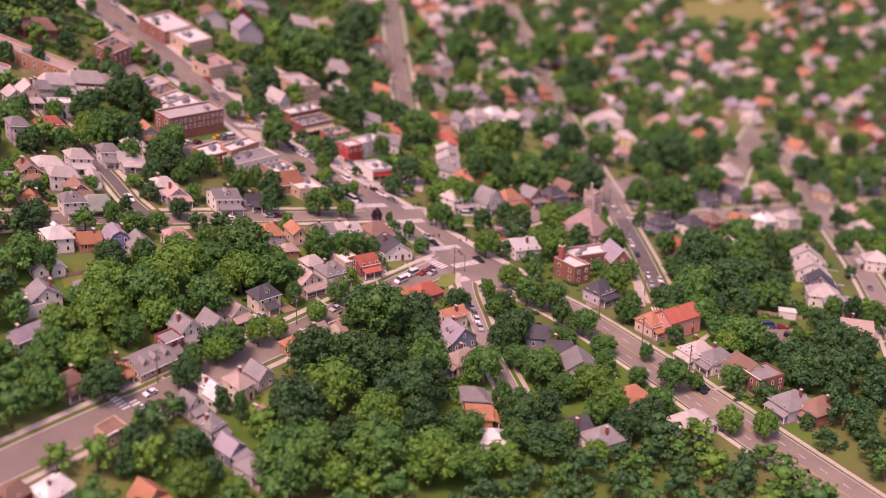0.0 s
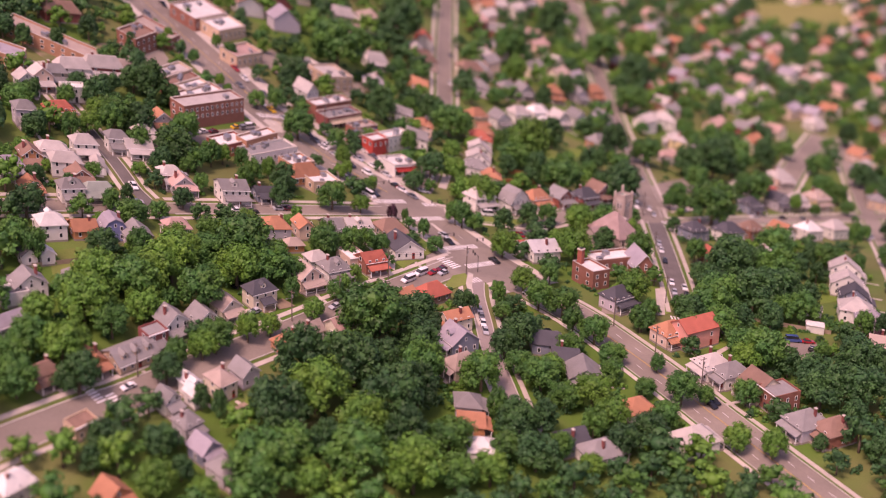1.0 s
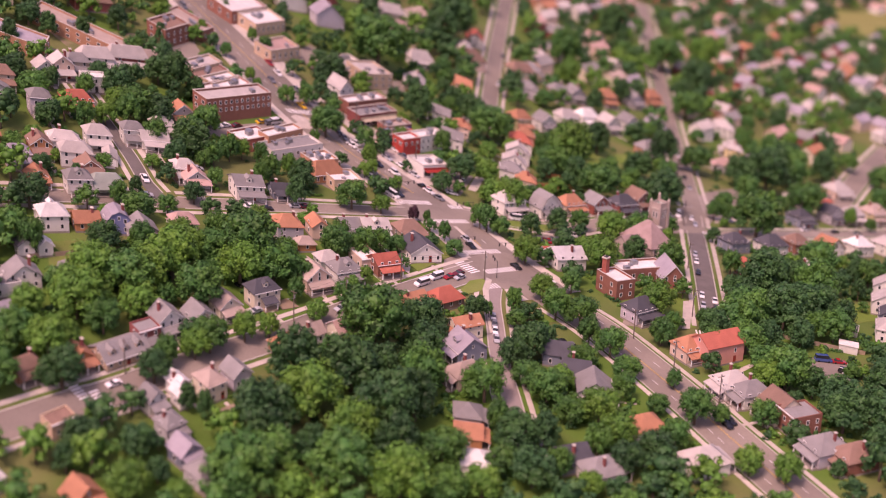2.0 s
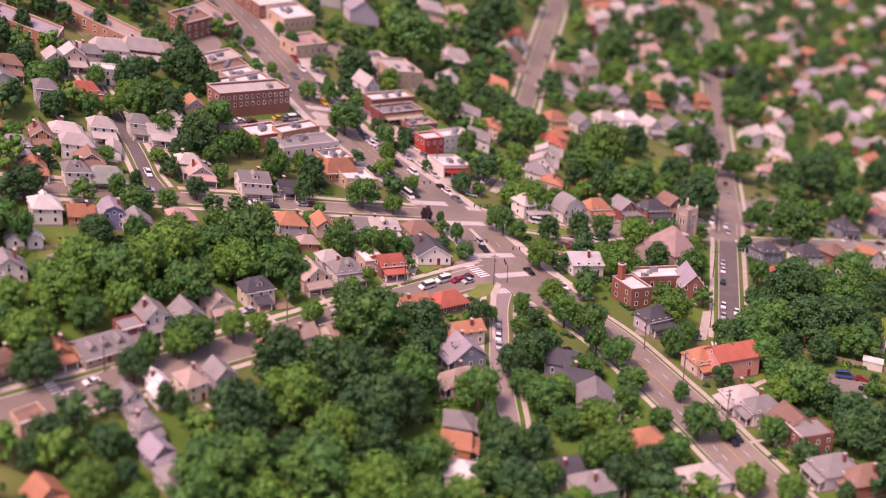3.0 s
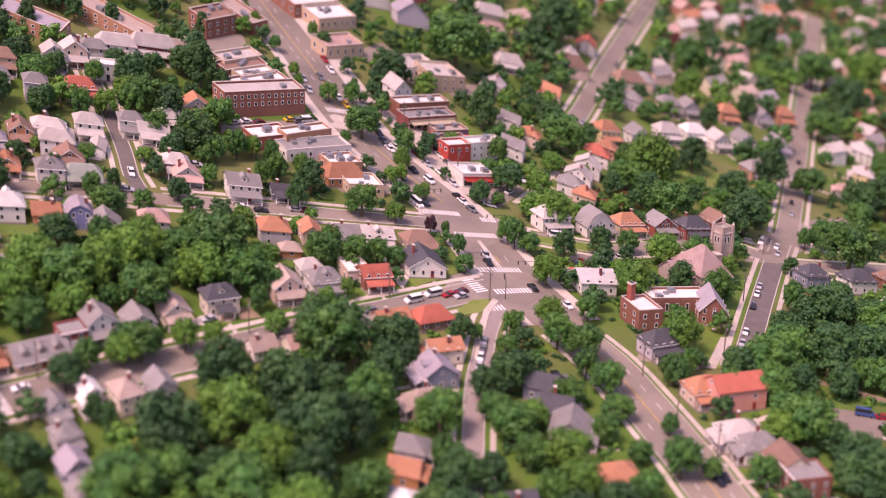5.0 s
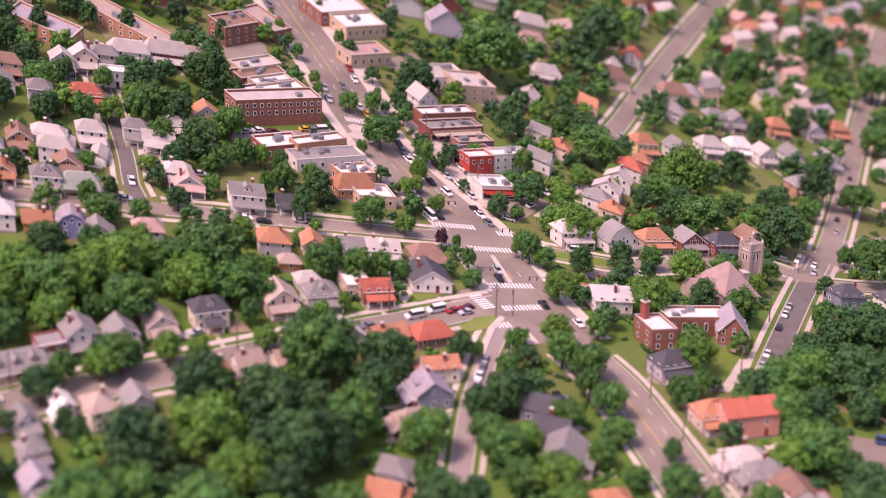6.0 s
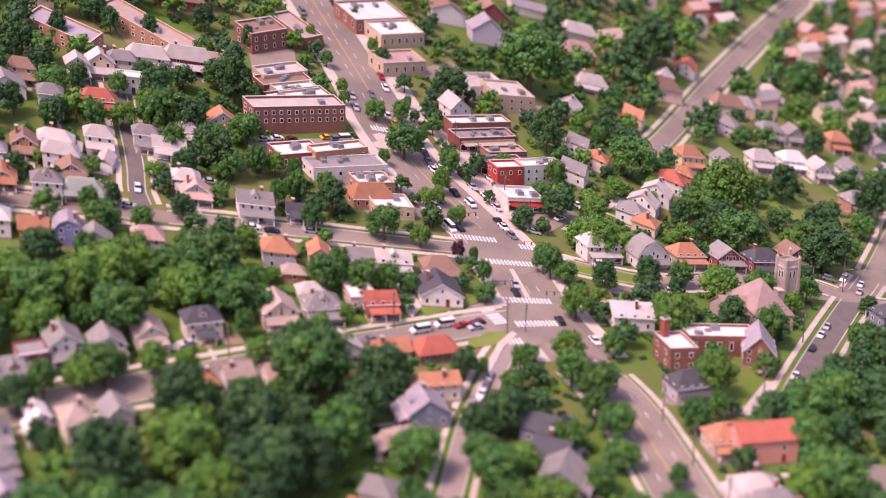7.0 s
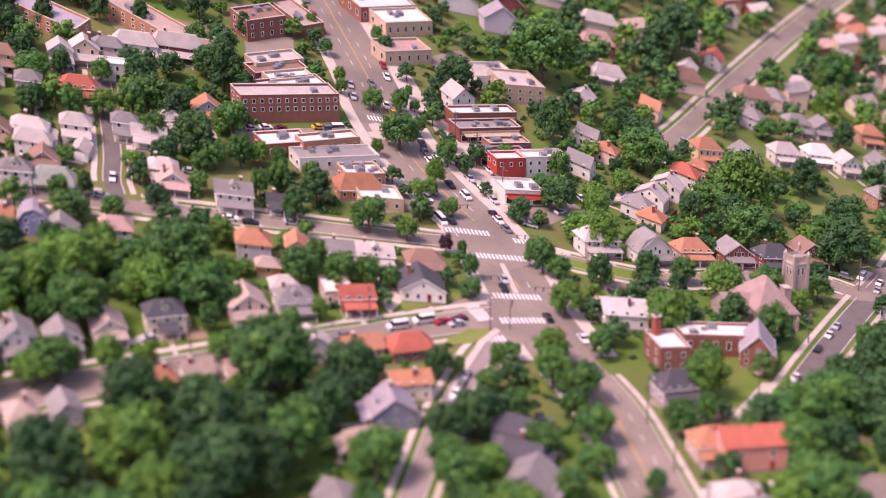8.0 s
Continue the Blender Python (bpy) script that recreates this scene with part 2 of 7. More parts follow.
def strip(line, ns, lo, hi, up, keep=None, depth=0.0):
    """A band beside or on a road that follows the ground; with depth it gets kerb faces."""
    b = Build()
    cols = max(1, int(abs(hi - lo) / 5))
    prev = None
    for i, (a, n) in enumerate(zip(line, ns)):
        row = None
        if keep is None or keep(a + n * (lo + hi) / 2):
            row = []
            for k in range(cols + 1):
                q = a + n * (lo + (hi - lo) * k / cols)
                row.append((q.x, q.y, ground(q.x, q.y) + up))
        if row and prev:
            m = len(b.v)
            b.v += prev + row
            c = cols + 1
            b.f += [(m + k, m + k + 1, m + c + k + 1, m + c + k) if hi < lo else (m + k + 1, m + k, m + c + k, m + c + k + 1) for k in range(cols)]
            if depth:
                for k in (0, cols):
                    p0, p1 = prev[k], row[k]
                    b.face(p0, p1, (p1[0], p1[1], p1[2] - depth), (p0[0], p0[1], p0[2] - depth))
        prev = row
    return b


for rank, (k, (line, w)) in enumerate(LINES.items()):
    ns = normals(line)
    road = part("road", strip(line, ns, -w / 2, w / 2, 0.07 + 0.006 * rank), ASPHALT_DARK if k in ("f", "lane") else PALE_ROAD if k == "s" else ASPHALT)
    tagged(road, "worn grey asphalt street with faded markings" if w > 9 else "narrow worn grey asphalt side street", "road", kind="structure")
    verge = 0.0 if k == "main" else 0.9 if k == "southmain" else 1.4
    wide = 3.4 if k == "main" else 1.6
    for side in (-1, 1):
        def clear(q, k=k):
            return not near_road(q.x, q.y, 0.6, k)
        lo = side * (w / 2)
        kb = part("kerb", strip(line, ns, lo, lo + side * 0.35, 0.2, clear, 0.2), KERB, road)
        walkway = strip(line, ns, lo + side * (0.35 + verge), lo + side * (0.35 + verge + wide), 0.2, clear, 0.15)
        if walkway.f:
            tagged(part("pavement", walkway, CONCRETE), "pale concrete pavement along the street", "pavement", kind="structure")


def dash(name, line, ns, off, width, up, m, on, gap, parent, keep=None, start=0):
    """Painted line along a road: long pieces or dashes, each a mesh of its own."""
    run, k = 0.0, 0
    seg = []
    for i in range(start, len(line) - 1):
        a = line[i]
        if keep and not keep(a):
            continue
        if gap:
            length = (line[i + 1] - a).length
            run += length
            if run < on + gap:
                continue
            run = 0
            d = (line[i + 1] - a).normalized()
            pts = [a, a + d * on]
        else:
            pts = [a, line[i + 1]]
        seg.append([(q + ns[i] * off, ns[i]) for q in pts])
    if gap:
        for s in seg:
            b = Build()
            (p, n), (q, _) = s
            b.face(*[(r.x, r.y, ground(r.x, r.y) + up) for r in (p - n * width, q - n * width, q + n * width, p + n * width)])
            part(name, b, m, parent)
    elif seg:
        b = Build()
        for (p, n), (q, _) in seg:
            b.face(*[(r.x, r.y, ground(r.x, r.y) + up) for r in (p - n * width, q - n * width, q + n * width, p + n * width)])
        part(name, b, m, parent)


def crosswalk(x, y, turn, length, depth=3.2, up=0.152):
    """Zebra bars across a street; turn is the way one walks over it."""
    t = thing("crosswalk", x, y, 0, "white painted zebra crossing bars on asphalt", "crosswalk", "crosswalks of the junctions", z=0)
    t.matrix_basis = pose(0, 0, 0)
    d, n = Vector((math.cos(radians(turn)), math.sin(radians(turn)))), Vector((-math.sin(radians(turn)), math.cos(radians(turn))))
    c, k = Vector((x, y)), int(length / 1.15)
    for i in range(k):
        o = c + d * ((i - (k - 1) / 2) * 1.15)
        b = Build()
        pts = [o - d * 0.3 - n * depth / 2, o + d * 0.3 - n * depth / 2, o + d * 0.3 + n * depth / 2, o - d * 0.3 + n * depth / 2]
        b.slab([(q.x, q.y, ground(q.x, q.y) + up) for q in pts], 0.008)
        part("stripe", b, PAINT_WHITE, t)


PAVED = []  # outlines of lots, lawns and paths


def patch(name, pts, up, m, label, category, kind="structure", depth=0.1):
    """A paved or planted area laid on the ground, cut into cells that follow it."""
    bm = bmesh.new()
    bm.faces.new([bm.verts.new((x, y, 0)) for x, y in pts])
    xs, ys = [q[0] for q in pts], [q[1] for q in pts]
    for lo, hi, ax in ((min(xs), max(xs), 0), (min(ys), max(ys), 1)):
        v = lo + 5
        while v < hi:
            co, no = [0, 0, 0], [0, 0, 0]
            co[ax], no[ax] = v, 1
            bmesh.ops.bisect_plane(bm, geom=bm.verts[:] + bm.edges[:] + bm.faces[:], plane_co=co, plane_no=no)
            v += 5
    bmesh.ops.recalc_face_normals(bm, faces=bm.faces[:])
    if bm.faces and sum(f.normal.z for f in bm.faces) < 0:
        bmesh.ops.reverse_faces(bm, faces=bm.faces[:])
    for v in bm.verts:
        v.co.z = ground(v.co.x, v.co.y) + up
    rim = [e for e in bm.edges if e.is_boundary]
    ext = bmesh.ops.extrude_edge_only(bm, edges=rim)
    for v in [g for g in ext["geom"] if isinstance(g, bmesh.types.BMVert)]:
        v.co.z -= depth
    me = bpy.data.meshes.new(name)
    bm.to_mesh(me)
    bm.free()
    me.materials.append(m)
    PAVED.append(pts)
    return tagged(new(name, me), label, category, kind=kind)


# ---- trees ----
LEAVES = [
    mat("leaves_mid", (0.030, 0.122, 0.026), rough=0.6, noise_scale=0.35, vary=0.3, fine=4, island=0.3, obj_vary=0.2, colour2=(0.046, 0.142, 0.022)),
    mat("leaves_dark", (0.019, 0.078, 0.024), rough=0.6, noise_scale=0.35, vary=0.3, fine=4, island=0.3, obj_vary=0.2, colour2=(0.028, 0.096, 0.023)),
    mat("leaves_bright", (0.056, 0.172, 0.024), rough=0.6, noise_scale=0.35, vary=0.28, fine=4, island=0.3, obj_vary=0.18, colour2=(0.074, 0.182, 0.022)),
    mat("leaves_purple", (0.05, 0.02, 0.03), rough=0.65, noise_scale=0.5, vary=0.3, fine=3, island=0.3),
]


def crown_mesh(seed, m, lobes, flat=0.8, leaf=0.42, count=960, taper=0.0, cut=2):
    """Foliage: uneven lobes under a coat of many small leaf clumps. Radius about 5, base at z = 0."""
    rng = random.Random(seed)
    b = Build()
    ico = bmesh.new()
    bmesh.ops.create_icosphere(ico, subdivisions=cut, radius=1.0)
    unit, faces = [v.co.copy() for v in ico.verts], [tuple(v.index for v in f.verts) for f in ico.faces]
    ico.free()
    centres = [(Vector((0, 0, 4.4)), 3.0)]
    for i in range(lobes):
        a, u = i * 2.399 + rng.uniform(-0.4, 0.4), (i + 0.5) / lobes
        z = 1.4 + 6.4 * u
        ring = 3.5 * math.sqrt(max(0.05, 1 - ((u - 0.35) / 0.75) ** 2)) * (1 - taper * u) * rng.uniform(0.75, 1.12)
        centres.append((Vector((ring * math.cos(a), ring * math.sin(a), z * flat)), rng.uniform(1.05, 1.75) * (1 - 0.35 * taper * u)))
    for k, (c, r) in enumerate(centres):
        n = len(b.v)
        for u in unit:
            wob = 1 + 0.38 * noise.noise(u * 1.7 + Vector((seed * 7.1, k * 3.3, 0))) + 0.15 * noise.noise(u * 4.3 + Vector((k, seed, 5)))
            q = u * r * 0.74 * wob
            b.v.append((c.x + q.x, c.y + q.y, c.z + q.z * 0.85))
        b.f += [tuple(n + i for i in f) for f in faces]
    total = sum(r * r for _, r in centres[1:])
    for k, (c, r) in enumerate(centres[1:]):
        for _ in range(int(count * r * r / total)):
            d = Vector((rng.gauss(0, 1), rng.gauss(0, 1), rng.gauss(0.25, 1))).normalized()
            wob = 1 + 0.38 * noise.noise(d * 1.7 + Vector((seed * 7.1, (k + 1) * 3.3, 0)))
            q = c + Vector((d.x, d.y, d.z * 0.85)) * r * wob * rng.uniform(0.72, 1.18)
            t = (d + Vector((rng.uniform(-1, 1), rng.uniform(-1, 1), rng.uniform(-0.2, 1.2))) * 0.8).normalized()
            e1 = t.orthogonal().normalized()
            e1.rotate(Matrix.Rotation(rng.uniform(0, 6.28), 3, t))
            e2 = t.cross(e1)
            s = leaf * rng.uniform(0.6, 1.35)
            mid = q + t * s * 0.45
            b.face(q - e1 * s - e2 * s * 0.5, q + e2 * s * -0.9, mid)
            b.face(q + e1 * s - e2 * 0.3 * s, q + e2 * s, mid - e1 * s * 0.5)
    return b.mesh("crown", m)


def tree_proto(seed, m, lobes, flat=0.8, taper=0.0, trunk=3.2, label="", leaf=0.37, count=1650):
    t = new("tree")
    tagged(t, label, "tree", "trees of the town")
    rng = random.Random(seed + 99)
    b = Build().tube((0, 0, -1.2), (0.1, 0.05, trunk), 0.42, 0.3, 8).tube((0.1, 0.05, trunk - 0.1), (0.0, 0.1, trunk + 3.4), 0.3, 0.12, 7)
    for i in range(6):
        a = i * 1.05 + rng.uniform(-0.3, 0.3)
        r = rng.uniform(1.8, 2.8)
        b.tube((0.1, 0.05, trunk - 0.4 + 0.25 * i), (r * math.cos(a), r * math.sin(a), trunk + 1.6 + 0.5 * i), 0.16, 0.06, 6)
    part("trunk", b, BARK, t)
    part("crown", crown_mesh(seed, m, lobes, flat, leaf, count, taper, 1), m, t, at=pose(0, 0, trunk - 1.3))
    t.matrix_basis = pose(0, -900 - 30 * seed, ground(0, -900 - 30 * seed))
    return t


SPECIES = {
    "mid": [tree_proto(1, LEAVES[0], 24, label="broad leafy green shade tree with full summer crown"), tree_proto(2, LEAVES[0], 28, 0.9, label="tall leafy green tree with uneven summer crown"), tree_proto(3, LEAVES[0], 21, 0.75, label="spreading green tree with lumpy leafy crown")],
    "dark": [tree_proto(4, LEAVES[1], 26, 0.85, label="dense dark green tree with heavy crown"), tree_proto(5, LEAVES[1], 23, 0.95, 0.3, label="dark green tree with tapering dense crown")],
    "bright": [tree_proto(6, LEAVES[2], 24, 0.8, label="bright fresh green tree with round leafy crown"), tree_proto(7, LEAVES[2], 19, 0.75, label="light green tree with loose open crown", count=1350)],
    "purple": [tree_proto(9, LEAVES[3], 18, 0.8, label="small dark purple-leaved ornamental tree")],
}
PLANTED = []
USED = set()
MASS = {}
SINGLE = []


def tree(x, y, r=5.0, kind="mid", tall=1.0, mass=""):
    """A tree whose crown has the radius r; with mass it goes into that body of woodland instead."""
    rng = random.Random(int(x * 37 + y * 91))
    proto = rng.choice(SPECIES[kind])
    s = r / 4.9
    m = pose(x, y, ground(x, y) - 0.05, 0, 0, rng.uniform(0, 360)) @ Matrix.Diagonal((s * rng.uniform(0.93, 1.07), s, s * tall * rng.uniform(0.9, 1.08), 1))
    PLANTED.append((x, y, r))
    if mass == "near" and len(USED) + len(SINGLE) < 150 and -115 < x < 5 and -115 < y < 25 and r > 3.5:
        SINGLE.append(1)
        mass = ""
    if mass:
        MASS.setdefault(mass, []).append((kind, rng.randrange(3), m))
        return None
    if proto.name not in USED:
        USED.add(proto.name)
        proto.matrix_basis = m
        return proto
    return copy_thing(proto, m)


def triangles(me):
    v = np.empty(len(me.vertices) * 3)
    me.vertices.foreach_get("co", v)
    me.calc_loop_triangles()
    f = np.empty(len(me.loop_triangles) * 3, dtype=np.int32)
    me.loop_triangles.foreach_get("vertices", f)
    return v.reshape(-1, 3), f.reshape(-1, 3)


def woodland(mass, name, label, fine=True):
    """Joins the trees of one body of woodland into a single mesh."""
    stock, lists = {}, []
    stem = triangles(Build().tube((0, 0, -1.5), (0, 0, 4.5), 0.4, 0.2, 6).mesh("stem", BARK))
    for kind, pick, m in MASS.get(mass, ()):
        if fine:
            key = SPECIES[kind][pick % len(SPECIES[kind])]
            if key.name not in stock:
                crown = [c for c in key.children if c.name.startswith("crown")][0]
                v, f = triangles(crown.data)
                stock[key.name] = (v + np.array([0, 0, crown.matrix_basis.translation.z]), f)
            v, f = stock[key.name]
        else:
            if (kind, pick) not in stock and mass == "low":
                v, f = triangles(crown_mesh(60 + pick, LEAVES[0], 5, 0.5, 1.0, 75, 0.0, 1))
                stock[(kind, pick)] = (v - np.array([0, 0, 0.8]), f)
            elif (kind, pick) not in stock:
                v, f = triangles(crown_mesh(40 + pick, LEAVES[0], 9, 0.85, 0.85 if mass == 'far' else 0.7, 110 if mass == 'far' else 330, 0.0, 1))
                stock[(kind, pick)] = (v + np.array([0, 0, 1.9]), f)
            v, f = stock[(kind, pick)]
        a = np.array(m)
        slot = {"mid": 0, "dark": 1, "bright": 2, "purple": 3}[kind]
        for (q, g, k) in ((v, f, slot), (stem[0], stem[1], 4)):
            lists.append((q @ a[:3, :3].T + a[:3, 3], g, k))
    if not lists:
        return None
    offs = np.cumsum([0] + [len(q) for q, _, _ in lists[:-1]])
    vv = np.concatenate([q for q, _, _ in lists])
    ff = np.concatenate([g + o for (_, g, _), o in zip(lists, offs)]).astype(np.int32)
    kk = np.concatenate([np.full(len(g), k, dtype=np.int32) for _, g, k in lists])
    me = bpy.data.meshes.new(name)
    me.vertices.add(len(vv))
    me.vertices.foreach_set("co", vv.ravel())
    me.loops.add(ff.size)
    me.loops.foreach_set("vertex_index", ff.ravel())
    me.polygons.add(len(ff))
    me.polygons.foreach_set("loop_start", np.arange(0, ff.size, 3, dtype=np.int32))
    for m in (*LEAVES, BARK):
        me.materials.append(m)
    me.polygons.foreach_set("material_index", kk)
    me.update()
    me.validate()
    return tagged(new(name, me), label, "woodland", kind="stuff")


def bush_proto():
    """A low garden shrub."""
    return tagged(part("shrub", crown_mesh(21, LEAVES[0], 7, 0.55, 0.6, 200, 0.0, 1), None), "low rounded green garden shrub", "shrub", "garden shrubs")


BUSH = bush_proto()
BUSH_USED = []


def bush(x, y, r=1.2):
    rng = random.Random(int(x * 31 + y * 77))
    m = pose(x, y, ground(x, y) - 0.1, 0, 0, rng.uniform(0, 360)) @ Matrix.Scale(r / 4.9, 4)
    if not BUSH_USED:
        BUSH_USED.append(1)
        BUSH.matrix_basis = m
        return BUSH
    c = copy_thing(BUSH, m)
    return c


FOOT = []  # footprints of buildings: x, y, reach
OPEN = []  # yards, lawns and lots where no wild tree stands


def within(x, y, pts):
    hit = False
    for (x0, y0), (x1, y1) in zip(pts, pts[1:] + pts[:1]):
        if (y0 > y) != (y1 > y) and x < (x1 - x0) * (y - y0) / (y1 - y0) + x0:
            hit = not hit
    return hit


def grove(pts, gap, r, kinds, seed, margin=1.0, tall=1.0, mass="near"):
    """Trees scattered over an area, clear of roads, houses and one another."""
    rng = random.Random(seed)
    xs, ys = [q[0] for q in pts], [q[1] for q in pts]
    for _ in range(int((max(xs) - min(xs)) * (max(ys) - min(ys)) / (gap * gap) * 4)):
        x, y = rng.uniform(min(xs), max(xs)), rng.uniform(min(ys), max(ys))
        rr = r * rng.uniform(0.62, 1.3)
        if any(within(x, y, o) for o in OPEN):
            continue
        if not within(x, y, pts) or near_road(x, y, margin + rr * 0.45):
            continue
        if any((x - a) ** 2 + (y - b) ** 2 < (gap * 0.5 + q * 0.5) ** 2 for a, b, q in PLANTED[-700:]):
            continue
        if any((x - a) ** 2 + (y - b) ** 2 < (q + rr * 0.5) ** 2 for a, b, q in FOOT):
            continue
        tree(x, y, rr, rng.choice(kinds), tall, mass)


# ---- windows and doors, shared by all buildings ----
def window_meshes(w, h):
    """A frame of one piece with its reveal, and the pane set into it."""
    t, d = 0.1, 0.1
    out = [(-w / 2, 0), (w / 2, 0), (w / 2, h), (-w / 2, h)]
    inn = [(-w / 2 + t, t), (w / 2 - t, t), (w / 2 - t, h - t), (-w / 2 + t, h - t)]

    def build(glazed):
        b = Build()
        b.v = [(x, 0.02, z) for x, z in out] + [(x, -d, z) for x, z in out] + [(x, -d, z) for x, z in inn] + [(x, -0.02, z) for x, z in inn]
        for i in range(4):
            k = (i + 1) % 4
            b.f += [(i, k, 4 + k, 4 + i), (4 + i, 4 + k, 8 + k, 8 + i), (8 + i, 8 + k, 12 + k, 12 + i)]
        if glazed:
            b.f.append((12, 13, 14, 15))
        return b
    fr, both = build(False).mesh("window", TRIM), build(True).mesh("window", TRIM)
    both.materials.append(GLASS)
    both.polygons[12].material_index = 1
    pane = Build().box(-w / 2 + t, -0.045, t, w / 2 - t, 0.012, h - t).mesh("pane", GLASS)
    return fr, pane, both


WIN = {}


def window(parent, x, y, z, turn, w=0.95, h=1.5, plain=False):
    """A sash window on a wall; turn 0 faces -y of its building."""
    if (w, h) not in WIN:
        WIN[(w, h)] = window_meshes(w, h)
    fr, pa, both = WIN[(w, h)]
    ob = part("window", both if plain else fr, None, parent, at=pose(x, y, z, 0, 0, turn))
    if not plain:
        part("pane", pa, None, ob)
    return ob


def faces_camera(turn):
    """Whether a wall can be seen from the south."""
    return math.sin(radians(turn)) < 0.45


def door(parent, x, y, z, turn, m, glazed=True):
    ob = part("door", Build().box(-0.55, -0.08, 0, 0.55, 0.02, 2.15), m, parent, at=pose(x, y, z, 0, 0, turn))
    if glazed:
        part("door_panel", Build().box(-0.36, -0.1, 1.1, 0.36, -0.078, 1.9), GLASS, ob)
    return ob


# ---- houses ----
def roof_parts(b, kind, w, d, h, rise, over=0.45, thick=0.22):
    """Sloping plates of a roof over a w x d plan whose eaves lie at h."""
    x, y = w / 2 + over, d / 2 + over
    e = h - over * rise / (w / 2 if kind == "side" else d / 2) * 0.6
    top = h + rise
    if kind == "gable":  # ridge runs front to back
        e = h - over * rise / (w / 2)
        b.slab([(-x, -y, e), (0, -y, top), (0, y, top), (-x, y, e)][::-1], thick)
        b.slab([(x, -y, e), (x, y, e), (0, y, top), (0, -y, top)][::-1][::-1], thick)
    elif kind == "side":  # ridge runs side to side
        e = h - over * rise / (d / 2)
        b.slab([(-x, -y, e), (x, -y, e), (x, 0, top), (-x, 0, top)], thick)
        b.slab([(x, y, e), (-x, y, e), (-x, 0, top), (x, 0, top)], thick)
    elif kind == "gambrel":
        k, kh = w / 4 + 0.4, h + rise * 0.68
        e = h - 0.4
        b.slab([(-x, y, e), (-x, -y, e), (-k, -y, kh), (-k, y, kh)][::-1], thick)
        b.slab([(-k, y, kh), (-k, -y, kh), (0, -y, top), (0, y, top)][::-1], thick)
        b.slab([(x, -y, e), (x, y, e), (k, y, kh), (k, -y, kh)][::-1], thick)
        b.slab([(k, -y, kh), (k, y, kh), (0, y, top), (0, -y, top)][::-1], thick)
    else:  # hip
        rx, ry = max(0.25, (w - d) / 2), max(0.25, (d - w) / 2)
        a, bb, c, dd = (-rx, -ry, top), (rx, -ry, top), (rx, ry, top), (-rx, ry, top)
        p, q, r, s = (-x, -y, e), (x, -y, e), (x, y, e), (-x, y, e)
        for pts in ((p, q, bb, a), (q, r, c, bb), (r, s, dd, c), (s, p, a, dd), (a, bb, c, dd)):
            b.slab(list(pts), thick)
    return b


WORDS = {"gable": "gabled", "side": "side-gabled", "hip": "hipped", "gambrel": "gambrel", "flat": "flat"}
DOORS = [mat("door_red", (0.3, 0.04, 0.03), rough=0.5), mat("door_dark", (0.06, 0.05, 0.05), rough=0.5), mat("door_white", (0.7, 0.68, 0.65), rough=0.5)]


